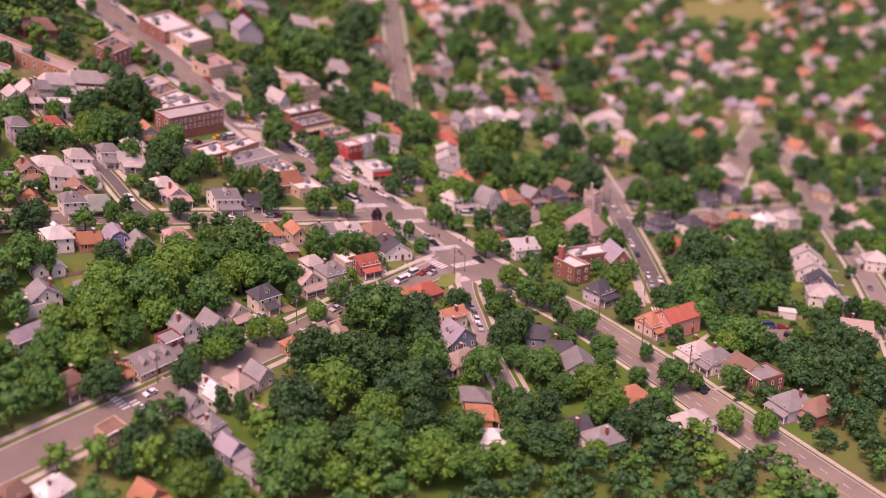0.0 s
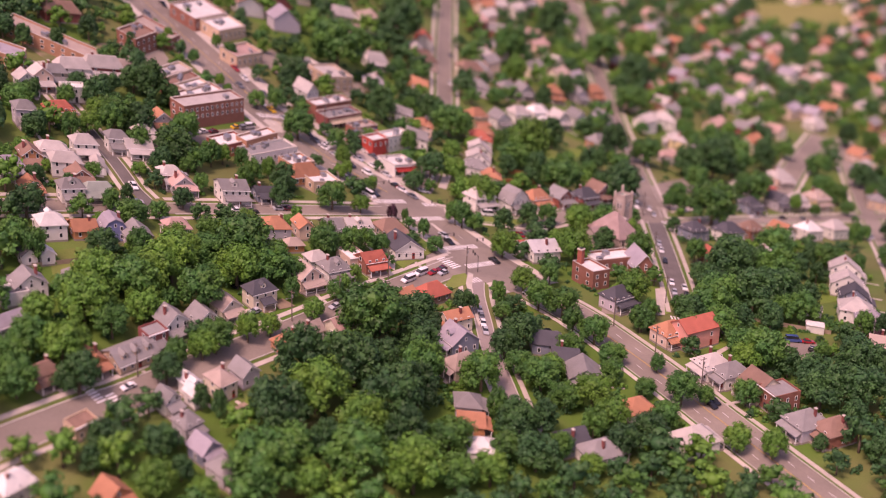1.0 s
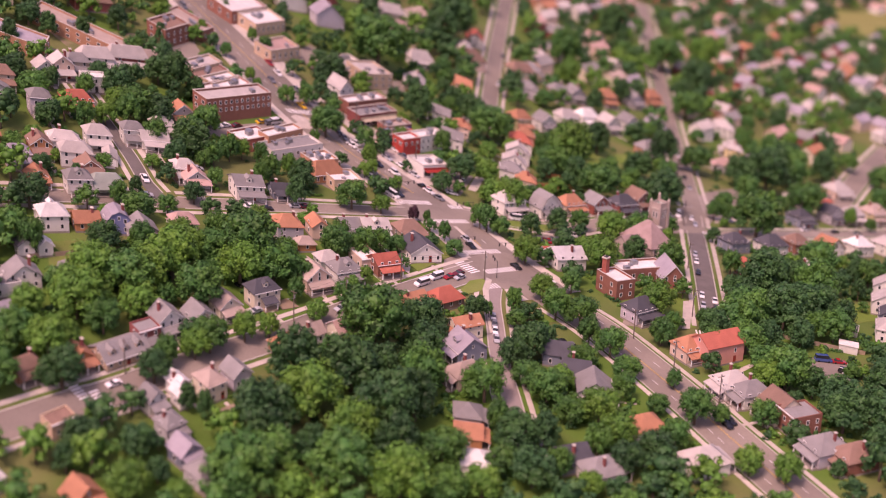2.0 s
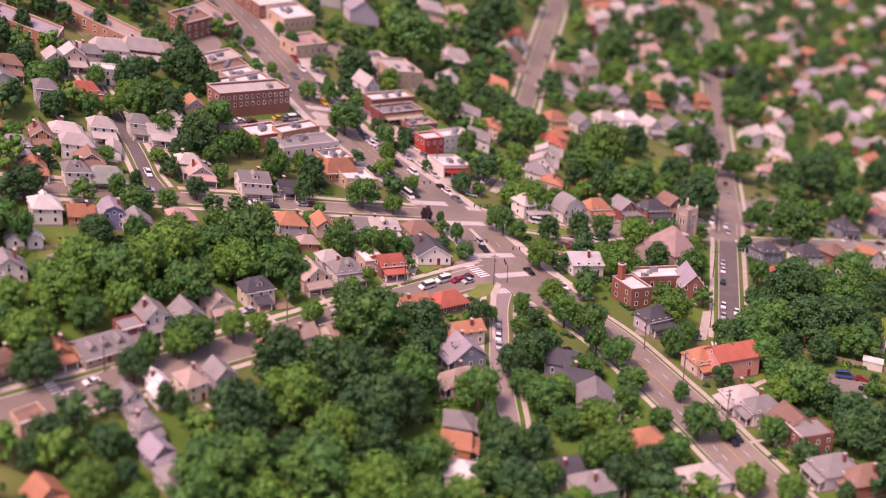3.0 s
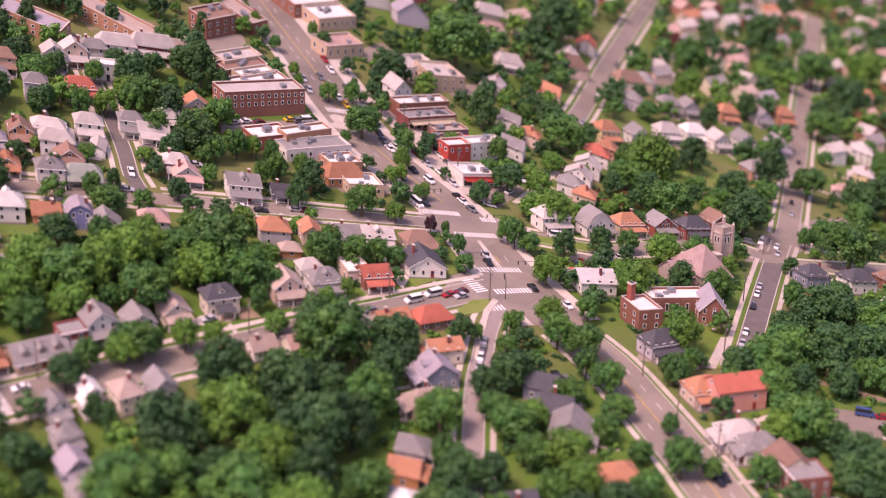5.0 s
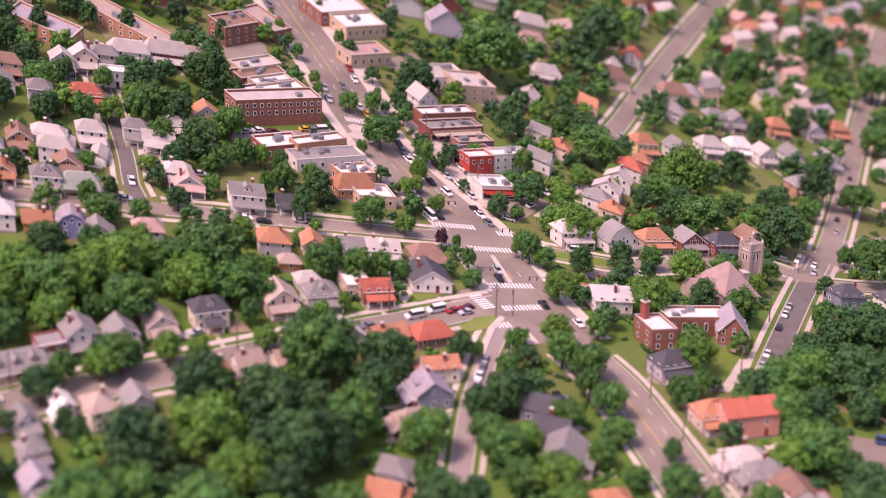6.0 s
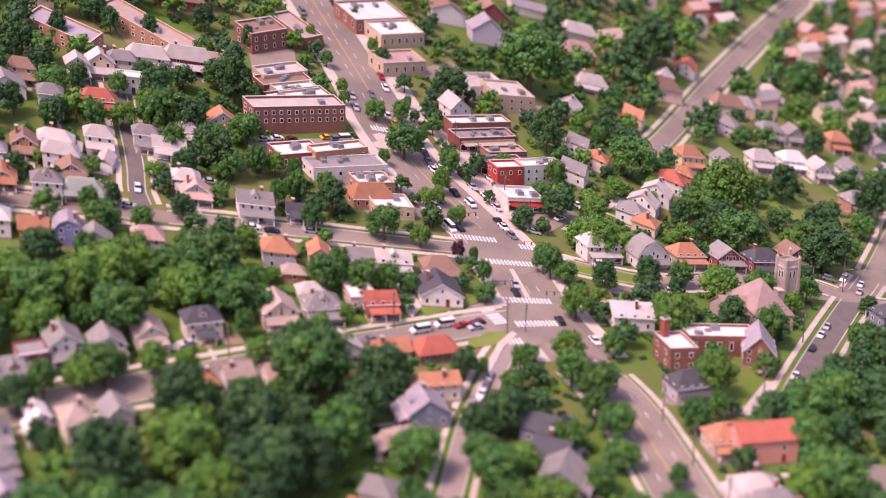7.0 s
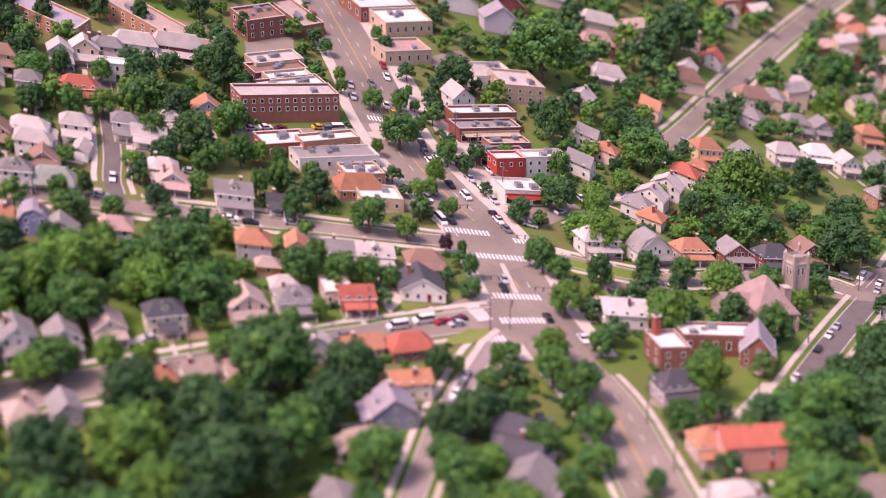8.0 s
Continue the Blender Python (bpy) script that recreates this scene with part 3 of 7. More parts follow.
def house(x, y, turn, w=9.0, d=11.0, storeys=2, roof="hip", wall="white", cover="grey", porch=1, chimney=1, dormer=0, detail=2, rise=None, deck=0, fit=True):
    """A detached house; turn is the way its front faces, 0 = south."""
    rng = random.Random(int(x * 13 + y * 57))
    if fit:
        kw, kd = plot(x, y, turn)
        w, d = w * kw, d * kd
    h = 0.6 + 2.6 * storeys
    rise = rise or {"gable": min(0.36 * w, 3.4), "side": max(0.34 * d, 2.2), "hip": 0.17 * (w + d), "gambrel": 0.42 * w, "flat": 0}[roof]
    stuff = "brick" if wall in BRICKS and wall != "stone" else "stone" if wall == "stone" else "sided"
    t = thing("house", x, y, turn, f"{'one' if storeys < 1.6 else 'two' if storeys < 2.6 else 'three'}-storey {wall} {stuff} house with {cover} {WORDS[roof]} roof".replace("brick brick", "brick").replace("stone stone", "stone"), "house", "houses of the town")
    settle(t, x, y, turn)
    FOOT.append((x, y, 0.5 * math.hypot(w, d) * 0.8))
    wm, rm = wall_mat(wall), roof_mat(cover)
    X, Y = w / 2, d / 2
    part("foundation", Build().box(-X - 0.05, -Y - 0.05, -2.6, X + 0.05, Y + 0.05, 0.6), STONE, t)
    b = Build().box(-X, -Y, 0.6, X, Y, h)
    top = h + rise - 0.14
    if roof == "gable":
        b.face((-X, -Y, h), (X, -Y, h), (0, -Y, top)).face((X, Y, h), (-X, Y, h), (0, Y, top))
    elif roof == "side":
        b.face((X, -Y, h), (X, Y, h), (X, 0, top)).face((-X, Y, h), (-X, -Y, h), (-X, 0, top))
    elif roof == "gambrel":
        k, kh = w / 4 + 0.2, h + rise * 0.66
        b.face((-X, -Y, h), (X, -Y, h), (k, -Y, kh), (0, -Y, top), (-k, -Y, kh)).face((X, Y, h), (-X, Y, h), (-k, Y, kh), (0, Y, top), (k, Y, kh))
    part("wall", b, wm, t)
    if roof == "flat":
        part("roof", Build().box(-X + 0.25, -Y + 0.25, h - 0.1, X - 0.25, Y - 0.25, h + 0.05), flat_mat(cover), t)
        p = Build().box(-X, -Y, h, X, -Y + 0.25, h + 0.6).box(-X, Y - 0.25, h, X, Y, h + 0.6).box(-X, -Y + 0.25, h, -X + 0.25, Y - 0.25, h + 0.6).box(X - 0.25, -Y + 0.25, h, X, Y - 0.25, h + 0.6)
        part("parapet", p, wm, t)
        part("cornice", Build().box(-X - 0.15, -Y - 0.25, h + 0.35, X + 0.15, -Y - 0.003, h + 0.62), TRIM, t)
    else:
        part("roof", roof_parts(Build(), roof, w, d, h, rise), rm, t)
        if detail > 1:
            part("fascia", Build().box(-X - 0.4, -Y - 0.46, h - 0.42, X + 0.4, -Y - 0.36, h - 0.2) if roof in ("hip", "side") else Build().slab([(-X - 0.4, -Y - 0.48, h - 0.33), (-X - 0.4, -Y - 0.4, h - 0.33), (0, -Y - 0.4, top), (0, -Y - 0.48, top)], 0.25).slab([(0, -Y - 0.48, top), (0, -Y - 0.4, top), (X + 0.4, -Y - 0.4, h - 0.33), (X + 0.4, -Y - 0.48, h - 0.33)], 0.25), TRIM, t)
    # openings on the walls that look towards the open side
    for side, span, off in ((0, w, Y), (90, d, X), (-90, d, X), (180, w, Y)):
        if not faces_camera(turn + side - 90) or detail == 0:
            continue
        n = (max(2, int(span / 2.5)) if side == 0 else max(1, int(span / 3.2))) if detail > 1 else 2 if side == 0 else 1
        for fl in range(int(storeys + 0.4)):
            for i in range(n):
                u = (i + 0.5) / n * span - span / 2
                if fl == 0 and side == 0 and i == n // 2:
                    continue
                px, py = {0: (u, -off), 90: (off, u), -90: (-off, -u), 180: (-u, off)}[side]
                window(t, px, py, 1.35 + 2.6 * fl, side, 1.0, 1.5, detail < 2 or side != 0)
        if storeys >= 1 and ((roof in ("gable", "gambrel") and side in (0, 180)) or (roof == "side" and side in (90, -90))) and rise > 2.2:
            px, py = {0: (0, -off), 90: (off, 0), -90: (-off, 0), 180: (0, off)}[side]
            window(t, px, py, h + 0.35, side, 0.8, 1.2, detail < 2 or side != 0)
    bays = max(2, int(w / 2.5)) if detail > 1 else 2
    u = (bays // 2 + 0.5) / bays * w - w / 2
    if detail:
        door(t, u, -Y, 0.62, 0, rng.choice(DOORS), detail > 1 and porch != 1)
    if porch:
        pd, pw, ph = 2.1, w * (0.94 if porch == 1 else 0.5), 3.15
        part("porch_floor", Build().box(-pw / 2, -Y - pd, -1.6, pw / 2, -Y - 0.053, 0.55), STONE if porch == 1 else WOOD, t)
        b = Build().slab([(-pw / 2 - 0.3, -Y - pd - 0.35, ph - 0.1), (pw / 2 + 0.3, -Y - pd - 0.35, ph - 0.1), (pw / 2 + 0.1, -Y - 0.003, ph + 0.75), (-pw / 2 - 0.1, -Y - 0.003, ph + 0.75)], 0.18)
        part("porch_roof", b, rm, t)
        part("porch_beam", Build().box(-pw / 2, -Y - pd - 0.02, ph - 0.5, pw / 2, -Y - pd + 0.2, ph - 0.27), TRIM, t)
        for i in range(3 if porch == 1 else 2):
            q = -pw / 2 + 0.15 + (pw - 0.3) * i / (2 if porch == 1 else 1)
            part("porch_post", Build().box(q - 0.13, -Y - pd + 0.0, 0.55, q + 0.13, -Y - pd + 0.24, ph - 0.5), TRIM, t)
        if detail > 1 and rng.random() < 0.4:
            for p0, p1 in ((-pw / 2, u - 0.8), (u + 0.8, pw / 2)):
                part("porch_rail", Build().box(p0, -Y - pd + 0.06, 1.3, p1, -Y - pd + 0.14, 1.4), TRIM, t)
        b = Build()
        for i in range(4):
            b.box(u - 0.7, -Y - pd - 0.3 * (i + 1), -1.2, u + 0.7, -Y - pd - 0.3 * i, 0.55 - 0.17 * (i + 1))
        part("steps", b, CONCRETE, t)
    if detail > 1:
        m, run, fall = t.matrix_basis, 2.1 if porch else 0.0, FALL[t.name]
        b, prev = Build(), None
        for i in range(4):
            row = []
            for q in (u - 0.6, u + 0.6):
                g = m @ Vector((q, -Y - run - 0.9 - 1.6 * i, 0))
                row.append((q, -Y - run - 0.9 - 1.6 * i, ground(g.x, g.y) - m.translation.z + 0.07 - fall[2][0] * q + fall[2][1] * (Y + run + 0.9 + 1.6 * i)))
            if prev:
                b.slab([prev[0], prev[1], row[1], row[0]][::-1], 0.12)
            prev = row
        part("front_path", b, CONCRETE, t)
        for q in (-X * 0.8, X * 0.75, -X - 1.2):
            if rng.random() < 0.75:
                g = m @ Vector((q, -Y - (run + 0.8 if abs(q) < X else -2), 0))
                bush(g.x, g.y, rng.uniform(0.7, 1.3))
    if chimney and roof != "flat" and int(abs(x * 7 + y * 3)) % 5 < 2:
        cx, cy = (X * 0.45, Y * 0.2) if rng.random() < 0.5 else (-X * 0.5, Y * 0.1)
        c = part("chimney", Build().box(cx - 0.36, cy - 0.36, h + 0.2, cx + 0.36, cy + 0.36, h + rise + 0.6), wall_mat("maroon"), t)
        part("cap", Build().box(cx - 0.48, cy - 0.48, h + rise + 0.9, cx + 0.48, cy + 0.48, h + rise + 1.05), CONCRETE, c)
    for i in range(dormer):
        q = (i - (dormer - 1) / 2) * w / max(dormer, 1) * 0.9
        dw, z0 = 1.9, h + rise * 0.22
        y0, y1 = -Y * 0.72, -Y * 0.05
        dm = part("dormer", Build().box(q - dw / 2, y0, z0 - 0.6, q + dw / 2, y1, z0 + 1.45).face((q - dw / 2, y0, z0 + 1.45), (q + dw / 2, y0, z0 + 1.45), (q, y0, z0 + 2.15)), wm if w < 15 else wall_mat("white"), t)
        part("dormer_roof", Build().slab([(q - dw / 2 - 0.25, y0 - 0.3, z0 + 1.3), (q, y0 - 0.3, z0 + 2.25), (q, y1, z0 + 2.25), (q - dw / 2 - 0.25, y1, z0 + 1.3)][::-1], 0.14).slab([(q, y0 - 0.3, z0 + 2.25), (q + dw / 2 + 0.25, y0 - 0.3, z0 + 1.3), (q + dw / 2 + 0.25, y1, z0 + 1.3), (q, y1, z0 + 2.25)][::-1], 0.14), rm, dm)
        window(dm, q, y0, z0 + 0.25, 0, 0.95, 1.0) if dw else None
    if deck:
        part("deck", Build().box(-X, -Y - 7, -1.5, X * 0.9, -Y - 2.8, 0.5), WOOD, t)
    return t


def garage(x, y, turn, w=4.5, d=6.0, h=2.6, wall="white", cover="grey", roof="gable"):
    t = thing("garage", x, y, turn, f"small {wall} backyard garage with {cover} roof", "garage", "backyard garages")
    settle(t, x, y, turn)
    FOOT.append((x, y, 0.45 * math.hypot(w, d)))
    X, Y = w / 2, d / 2
    part("wall", Build().box(-X, -Y, -1.5, X, Y, h), wall_mat(wall), t)
    if roof == "flat":
        part("roof", Build().box(-X - 0.2, -Y - 0.2, h + 0.003, X + 0.2, Y + 0.2, h + 0.25), flat_mat(cover), t)
    else:
        b = roof_parts(Build(), "gable", w, d, h, 0.3 * w, 0.3, 0.15)
        b.face((-X, -Y, h), (X, -Y, h), (0, -Y, h + 0.27 * w))
        part("roof", b, roof_mat(cover), t)
    part("garage_door", Build().box(-w * 0.36, -Y - 0.05, 0.0, w * 0.36, -Y + 0.02, 2.15), TRIM, t)
    return t


# ---- shops and larger buildings with flat roofs ----
AWNINGS = [mat("awning_red", (0.4, 0.04, 0.03), rough=0.8), mat("awning_green", (0.03, 0.14, 0.07), rough=0.8), mat("awning_blue", (0.06, 0.1, 0.25), rough=0.8), mat("awning_tan", (0.5, 0.4, 0.28), rough=0.8)]


def block(x, y, turn, w, d, storeys=1, wall="brick", cover="white", shop=True, name="shop_building", label="", awning=-1, units=3, bays=0, h=None, trim=True, sides=(0, 90, -90), bare=False):
    """A flat-roofed building with parapets, roof units, windows and shop fronts."""
    rng = random.Random(int(x * 17 + y * 29))
    h = h or 0.5 + 3.3 * storeys
    fh = (h - 0.5) / storeys
    t = thing(name, x, y, turn, label or f"{wall} walled {'one' if storeys == 1 else 'two' if storeys == 2 else 'three'}-storey shop building with flat {cover} roof".replace("redwall walled", "red painted").replace("brick walled", "brick"), "building", "flat-roofed buildings")
    settle(t, x, y, turn)
    FOOT.append((x, y, 0.5 * math.hypot(w, d) * 0.85))
    wm, X, Y, p = wall_mat(wall), w / 2, d / 2, 0.35
    part("wall", Build().box(-X, -Y, -2.5, X, Y, h), wm, t)
    part("roof", Build().box(-X + p, -Y + p, h + 0.003, X - p, Y - p, h + 0.06), flat_mat(cover), t)
    for q in ((-X, -Y, X, -Y + p), (-X, Y - p, X, Y), (-X, -Y + p, -X + p, Y - p), (X - p, -Y + p, X, Y - p)):
        e = part("parapet", Build().box(q[0], q[1], h + 0.003, q[2], q[3], h + 0.75), wm, t)
        part("coping", Build().box(q[0] - 0.05, q[1] - 0.05, h + 0.75, q[2] + 0.05, q[3] + 0.05, h + 0.87), CONCRETE if trim else KERB, e)
    for i in range(units):
        ux, uy, s = rng.uniform(-X * 0.7, X * 0.7), rng.uniform(-Y * 0.6, Y * 0.6), rng.uniform(0.7, 1.3)
        part("roof_unit", Build().box(ux - s, uy - s * 0.7, h + 0.06, ux + s, uy + s * 0.7, h + 1.1 * s + 0.1), METAL, t)
    for side in sides:
        if not faces_camera(turn + side - 90):
            continue
        span, off = (w, Y) if side in (0, 180) else (d, X)
        n = bays or max(2, int(span / 3.6))
        if side != 0:
            n = max(2, int(span / 3.6))
        for fl in range(1 if bare else 0, storeys):
            for i in range(n):
                u = (i + 0.5) / n * span - span / 2
                px, py = {0: (u, -off), 90: (off, u), -90: (-off, -u), 180: (-u, off)}[side]
                if fl == 0 and shop and side == 0:
                    sw = span / n * 0.8
                    key = (round(sw, 1), 2.2)
                    window(t, px, py, 0.4, side, *key)
                elif fl == 0 and shop:
                    continue
                else:
                    window(t, px, py, 0.5 + fh * (fl + 0.28), side, 1.2, round(fh * 0.52, 1), True)
    if shop:
        part("sign_band", Build().box(-X * 0.94, -Y - 0.2, 3.15, X * 0.94, -Y - 0.003, 3.75), AWNINGS[rng.randrange(4)] if awning < 0 else AWNINGS[awning], t)
        part("awning", Build().slab([(-X * 0.9, -Y - 1.5, 2.65), (X * 0.9, -Y - 1.5, 2.65), (X * 0.9, -Y - 0.22, 3.1), (-X * 0.9, -Y - 0.22, 3.1)], 0.1), AWNINGS[rng.randrange(4)] if awning < 0 else AWNINGS[awning], t)
    return t


# ---- vehicles ----
def car_meshes(kind):
    """Side outlines swept across the width, narrowing in at the roof."""
    L, W, H, belt = {"sedan": (4.7, 1.82, 1.45, 0.92), "suv": (4.8, 1.92, 1.78, 1.08), "van": (5.6, 2.0, 2.3, 1.3)}[kind]
    body = {"sedan": [(-L / 2, 0.3), (-L / 2, 0.82), (-L / 2 + 0.25, belt), (L / 2 - 1.35, belt), (L / 2 - 0.3, 0.78), (L / 2, 0.62), (L / 2, 0.3)],
            "suv": [(-L / 2, 0.35), (-L / 2, belt), (-L / 2 + 0.1, belt + 0.03), (L / 2 - 1.2, belt), (L / 2 - 0.15, 0.95), (L / 2, 0.75), (L / 2, 0.35)],
            "van": [(-L / 2, 0.35), (-L / 2, belt), (L / 2 - 1.1, belt), (L / 2 - 0.15, 1.05), (L / 2, 0.8), (L / 2, 0.35)]}[kind]
    cab = {"sedan": [(-L / 2 + 0.55, belt), (-L / 2 + 1.25, H), (L / 2 - 2.15, H), (L / 2 - 1.35, belt)],
           "suv": [(-L / 2 + 0.08, belt), (-L / 2 + 0.4, H), (L / 2 - 1.9, H), (L / 2 - 1.15, belt)],
           "van": [(-L / 2 + 0.02, belt), (-L / 2 + 0.1, H), (L / 2 - 1.5, H), (L / 2 - 0.9, belt)]}[kind]

    def sweep(prof, w0, w1, z0, z1):
        b = Build()
        n = len(prof)
        for s in (-1, 1):
            for px, pz in prof:
                k = 0 if z1 == z0 else max(0, min(1, (pz - z0) / (z1 - z0)))
                b.v.append((px, s * (w0 + (w1 - w0) * k) / 2, pz))
        b.f = [tuple(range(n)), tuple(range(2 * n - 1, n - 1, -1))] + [((i + 1) % n, i, n + i, n + (i + 1) % n) for i in range(n)]
        return b
    bm_body = sweep(body, W, W * 0.95, 0.5, belt)
    glass = sweep(cab, W * 0.93, W * 0.74, belt, H)
    inner = [(cab[1][0] - 0.05, H - 0.02), (cab[1][0] - 0.02, H + 0.05), (cab[2][0] - 0.1, H + 0.05), (cab[2][0] + 0.06, H - 0.02)]
    roof = sweep(inner, W * 0.78, W * 0.72, H, H + 0.05)
    wheel = Build().tube((0, -0.11, 0), (0, 0.11, 0), 0.33, 0.33, 14)
    return dict(body=bm_body.mesh("body", body_paint()), glass=glass.mesh("glazing", GLASS), roof=roof.mesh("roof", body_paint()), wheel=wheel.mesh("wheel", RUBBER), L=L, W=W)


CARS = {}
CAR_COLOURS = {"white": (0.75, 0.74, 0.73), "silver": (0.42, 0.43, 0.45), "grey": (0.15, 0.155, 0.17), "black": (0.015, 0.016, 0.02), "red": (0.35, 0.02, 0.025), "blue": (0.04, 0.08, 0.22), "maroon": (0.14, 0.02, 0.03), "tan": (0.4, 0.33, 0.25), "yellow": (0.7, 0.4, 0.03)}


def car(x, y, turn, colour="silver", kind="sedan", up=0.1):
    """A parked vehicle; turn is the way its nose points, 0 = east."""
    if kind not in CARS:
        CARS[kind] = car_meshes(kind)
    c = CARS[kind]
    # lie along the slope
    d = Vector((math.cos(radians(turn)), math.sin(radians(turn))))
    rise = ground(x + d.x, y + d.y) - ground(x - d.x, y - d.y)
    lean = ground(x - d.y, y + d.x) - ground(x + d.y, y - d.x)
    t = thing({"sedan": "car", "suv": "car", "van": "van"}[kind], x, y, 0, f"{colour} {'saloon car' if kind == 'sedan' else 'sport utility car' if kind == 'suv' else 'panel van'} standing on the street", "car" if kind != "van" else "van", "vehicles on the streets")
    t.matrix_basis = Matrix.Translation((x, y, ground(x, y) + up)) @ Euler((math.atan2(lean, 2), -math.atan2(rise, 2), radians(turn))).to_matrix().to_4x4()
    for n in ("body", "roof"):
        o = part(n, c[n], None, t)
        o.color = (*CAR_COLOURS[colour], 1)
    part("glazing", c["glass"], None, t)
    for sx in (-1, 1):
        for sy in (-1, 1):
            part("wheel", c["wheel"], None, t, at=pose(sx * c["L"] * 0.3, sy * (c["W"] / 2 - 0.1), 0.33))
    return t


# ---- poles, lamps and wires ----
def utility_pole(x, y, turn, h=10.5, lamp=False):
    t = thing("utility_pole", x, y, turn, "weathered wooden utility pole with crossarm" + (" and street lamp" if lamp else ""), "utility pole", "utility poles")
    part("pole", Build().tube((0, 0, -1.5), (0, 0, h), 0.2, 0.14, 8), POLE_WOOD, t)
    a = part("crossarm", Build().box(-1.2, -0.07, h - 0.9, 1.2, 0.07, h - 0.74), POLE_WOOD, t)
    for u in (-1.05, 1.05):
        part("insulator", Build().tube((u, 0, h - 0.74), (u, 0, h - 0.54), 0.06, 0.05, 6), METAL, a)
    part("transformer", Build().tube((0.35, 0, h - 2.6), (0.35, 0, h - 1.7), 0.24, 0.24, 10), METAL, t)
    if lamp:
        l = part("lamp_arm", Build().tube((0, 0, h - 2.8), (0, -2.2, h - 2.3), 0.05, 0.04, 6), METAL, t)
        part("lamp_head", Build().box(-0.14, -2.7, h - 2.38, 0.14, -2.1, h - 2.22), METAL, l)
    return t


def wire(a, b, h=9.7, sag=0.9, off=0.0):
    """A sagging cable between two poles."""
    bld = Build()
    A, B = Vector((*a, ground(*a) + h)), Vector((*b, ground(*b) + h))
    side = Vector((-(B - A).y, (B - A).x, 0)).normalized() * off
    pts = [A.lerp(B, i / 8) + side - Vector((0, 0, sag * (1 - (2 * i / 8 - 1) ** 2))) for i in range(9)]
    q = (B - A).to_track_quat("Z", "Y").to_matrix()
    bld.v = [tuple(p + q @ Vector((0.025 * math.cos(w), 0.025 * math.sin(w), 0))) for p in pts for w in (0, 2.1, 4.2)]
    bld.f = [(3 * k + i, 3 * k + (i + 1) % 3, 3 * k + 3 + (i + 1) % 3, 3 * k + 3 + i) for k in range(8) for i in range(3)]
    return tagged(part("overhead_wire", bld, DARK), "thin dark overhead cable between utility poles", "cable", "overhead wires")


def traffic_signal(x, y, turn, reach=5.0):
    t = thing("traffic_signal", x, y, turn, "dark metal traffic signal on a mast arm", "traffic light", "traffic signals of the junction")
    part("mast", Build().tube((0, 0, -0.5), (0, 0, 6.2), 0.13, 0.1, 8), DARK, t)
    part("arm", Build().tube((0, 0, 5.8), (reach, 0, 6.1), 0.08, 0.05, 6), DARK, t)
    for u in (reach * 0.6, reach - 0.2):
        hd = part("signal_head", Build().box(u - 0.18, -0.16, 4.9, u + 0.18, 0.16, 5.95), DARK, t)
        part("visor", Build().box(u - 0.12, -0.32, 5.55, u + 0.12, -0.16, 5.85), DARK, hd)
    return t


def fence(a, b, h=1.8, m=None, label="tall reddish cedar board fence round a back yard"):
    """Board fence between two points: posts, rails and one panel to each bay."""
    A, B = Vector(a), Vector(b)
    n = max(1, int((B - A).length / 2.4))
    t = thing("fence", A.x, A.y, 0, label, "fence", "garden fences", z=0)
    t.matrix_basis = pose(0, 0, 0)
    side = Vector((-(B - A).y, (B - A).x)).normalized() * 0.03
    for i in range(n):
        p, q = A.lerp(B, i / n), A.lerp(B, (i + 1) / n)
        zp, zq = ground(p.x, p.y), ground(q.x, q.y)
        bd = Build()
        lo = [(p - side, zp - 0.3), (q - side, zq - 0.3), (q + side, zq - 0.3), (p + side, zp - 0.3)]
        bd.v = [(v.x, v.y, z) for v, z in lo] + [(v.x, v.y, z + h + 0.3) for v, z in lo]
        bd.f = [(3, 2, 1, 0), (4, 5, 6, 7), (0, 1, 5, 4), (1, 2, 6, 5), (2, 3, 7, 6), (3, 0, 4, 7)]
        part("fence_panel", bd, m or FENCE_RED, t)
        part("fence_post", Build().box(p.x - 0.07, p.y - 0.07, zp - 0.4, p.x + 0.07, p.y + 0.07, zp + h + 0.12), m or FENCE_RED, t)
    return t


FIELD = mat("dry_field_grass", (0.2, 0.2, 0.06), rough=0.95, noise_scale=0.05, vary=0.2, fine=1.0)
SPIRE = mat("church_slate", (0.34, 0.24, 0.22), rough=0.9, noise_scale=0.4, vary=0.25, fine=4, bump=0.5, lines=2.5)


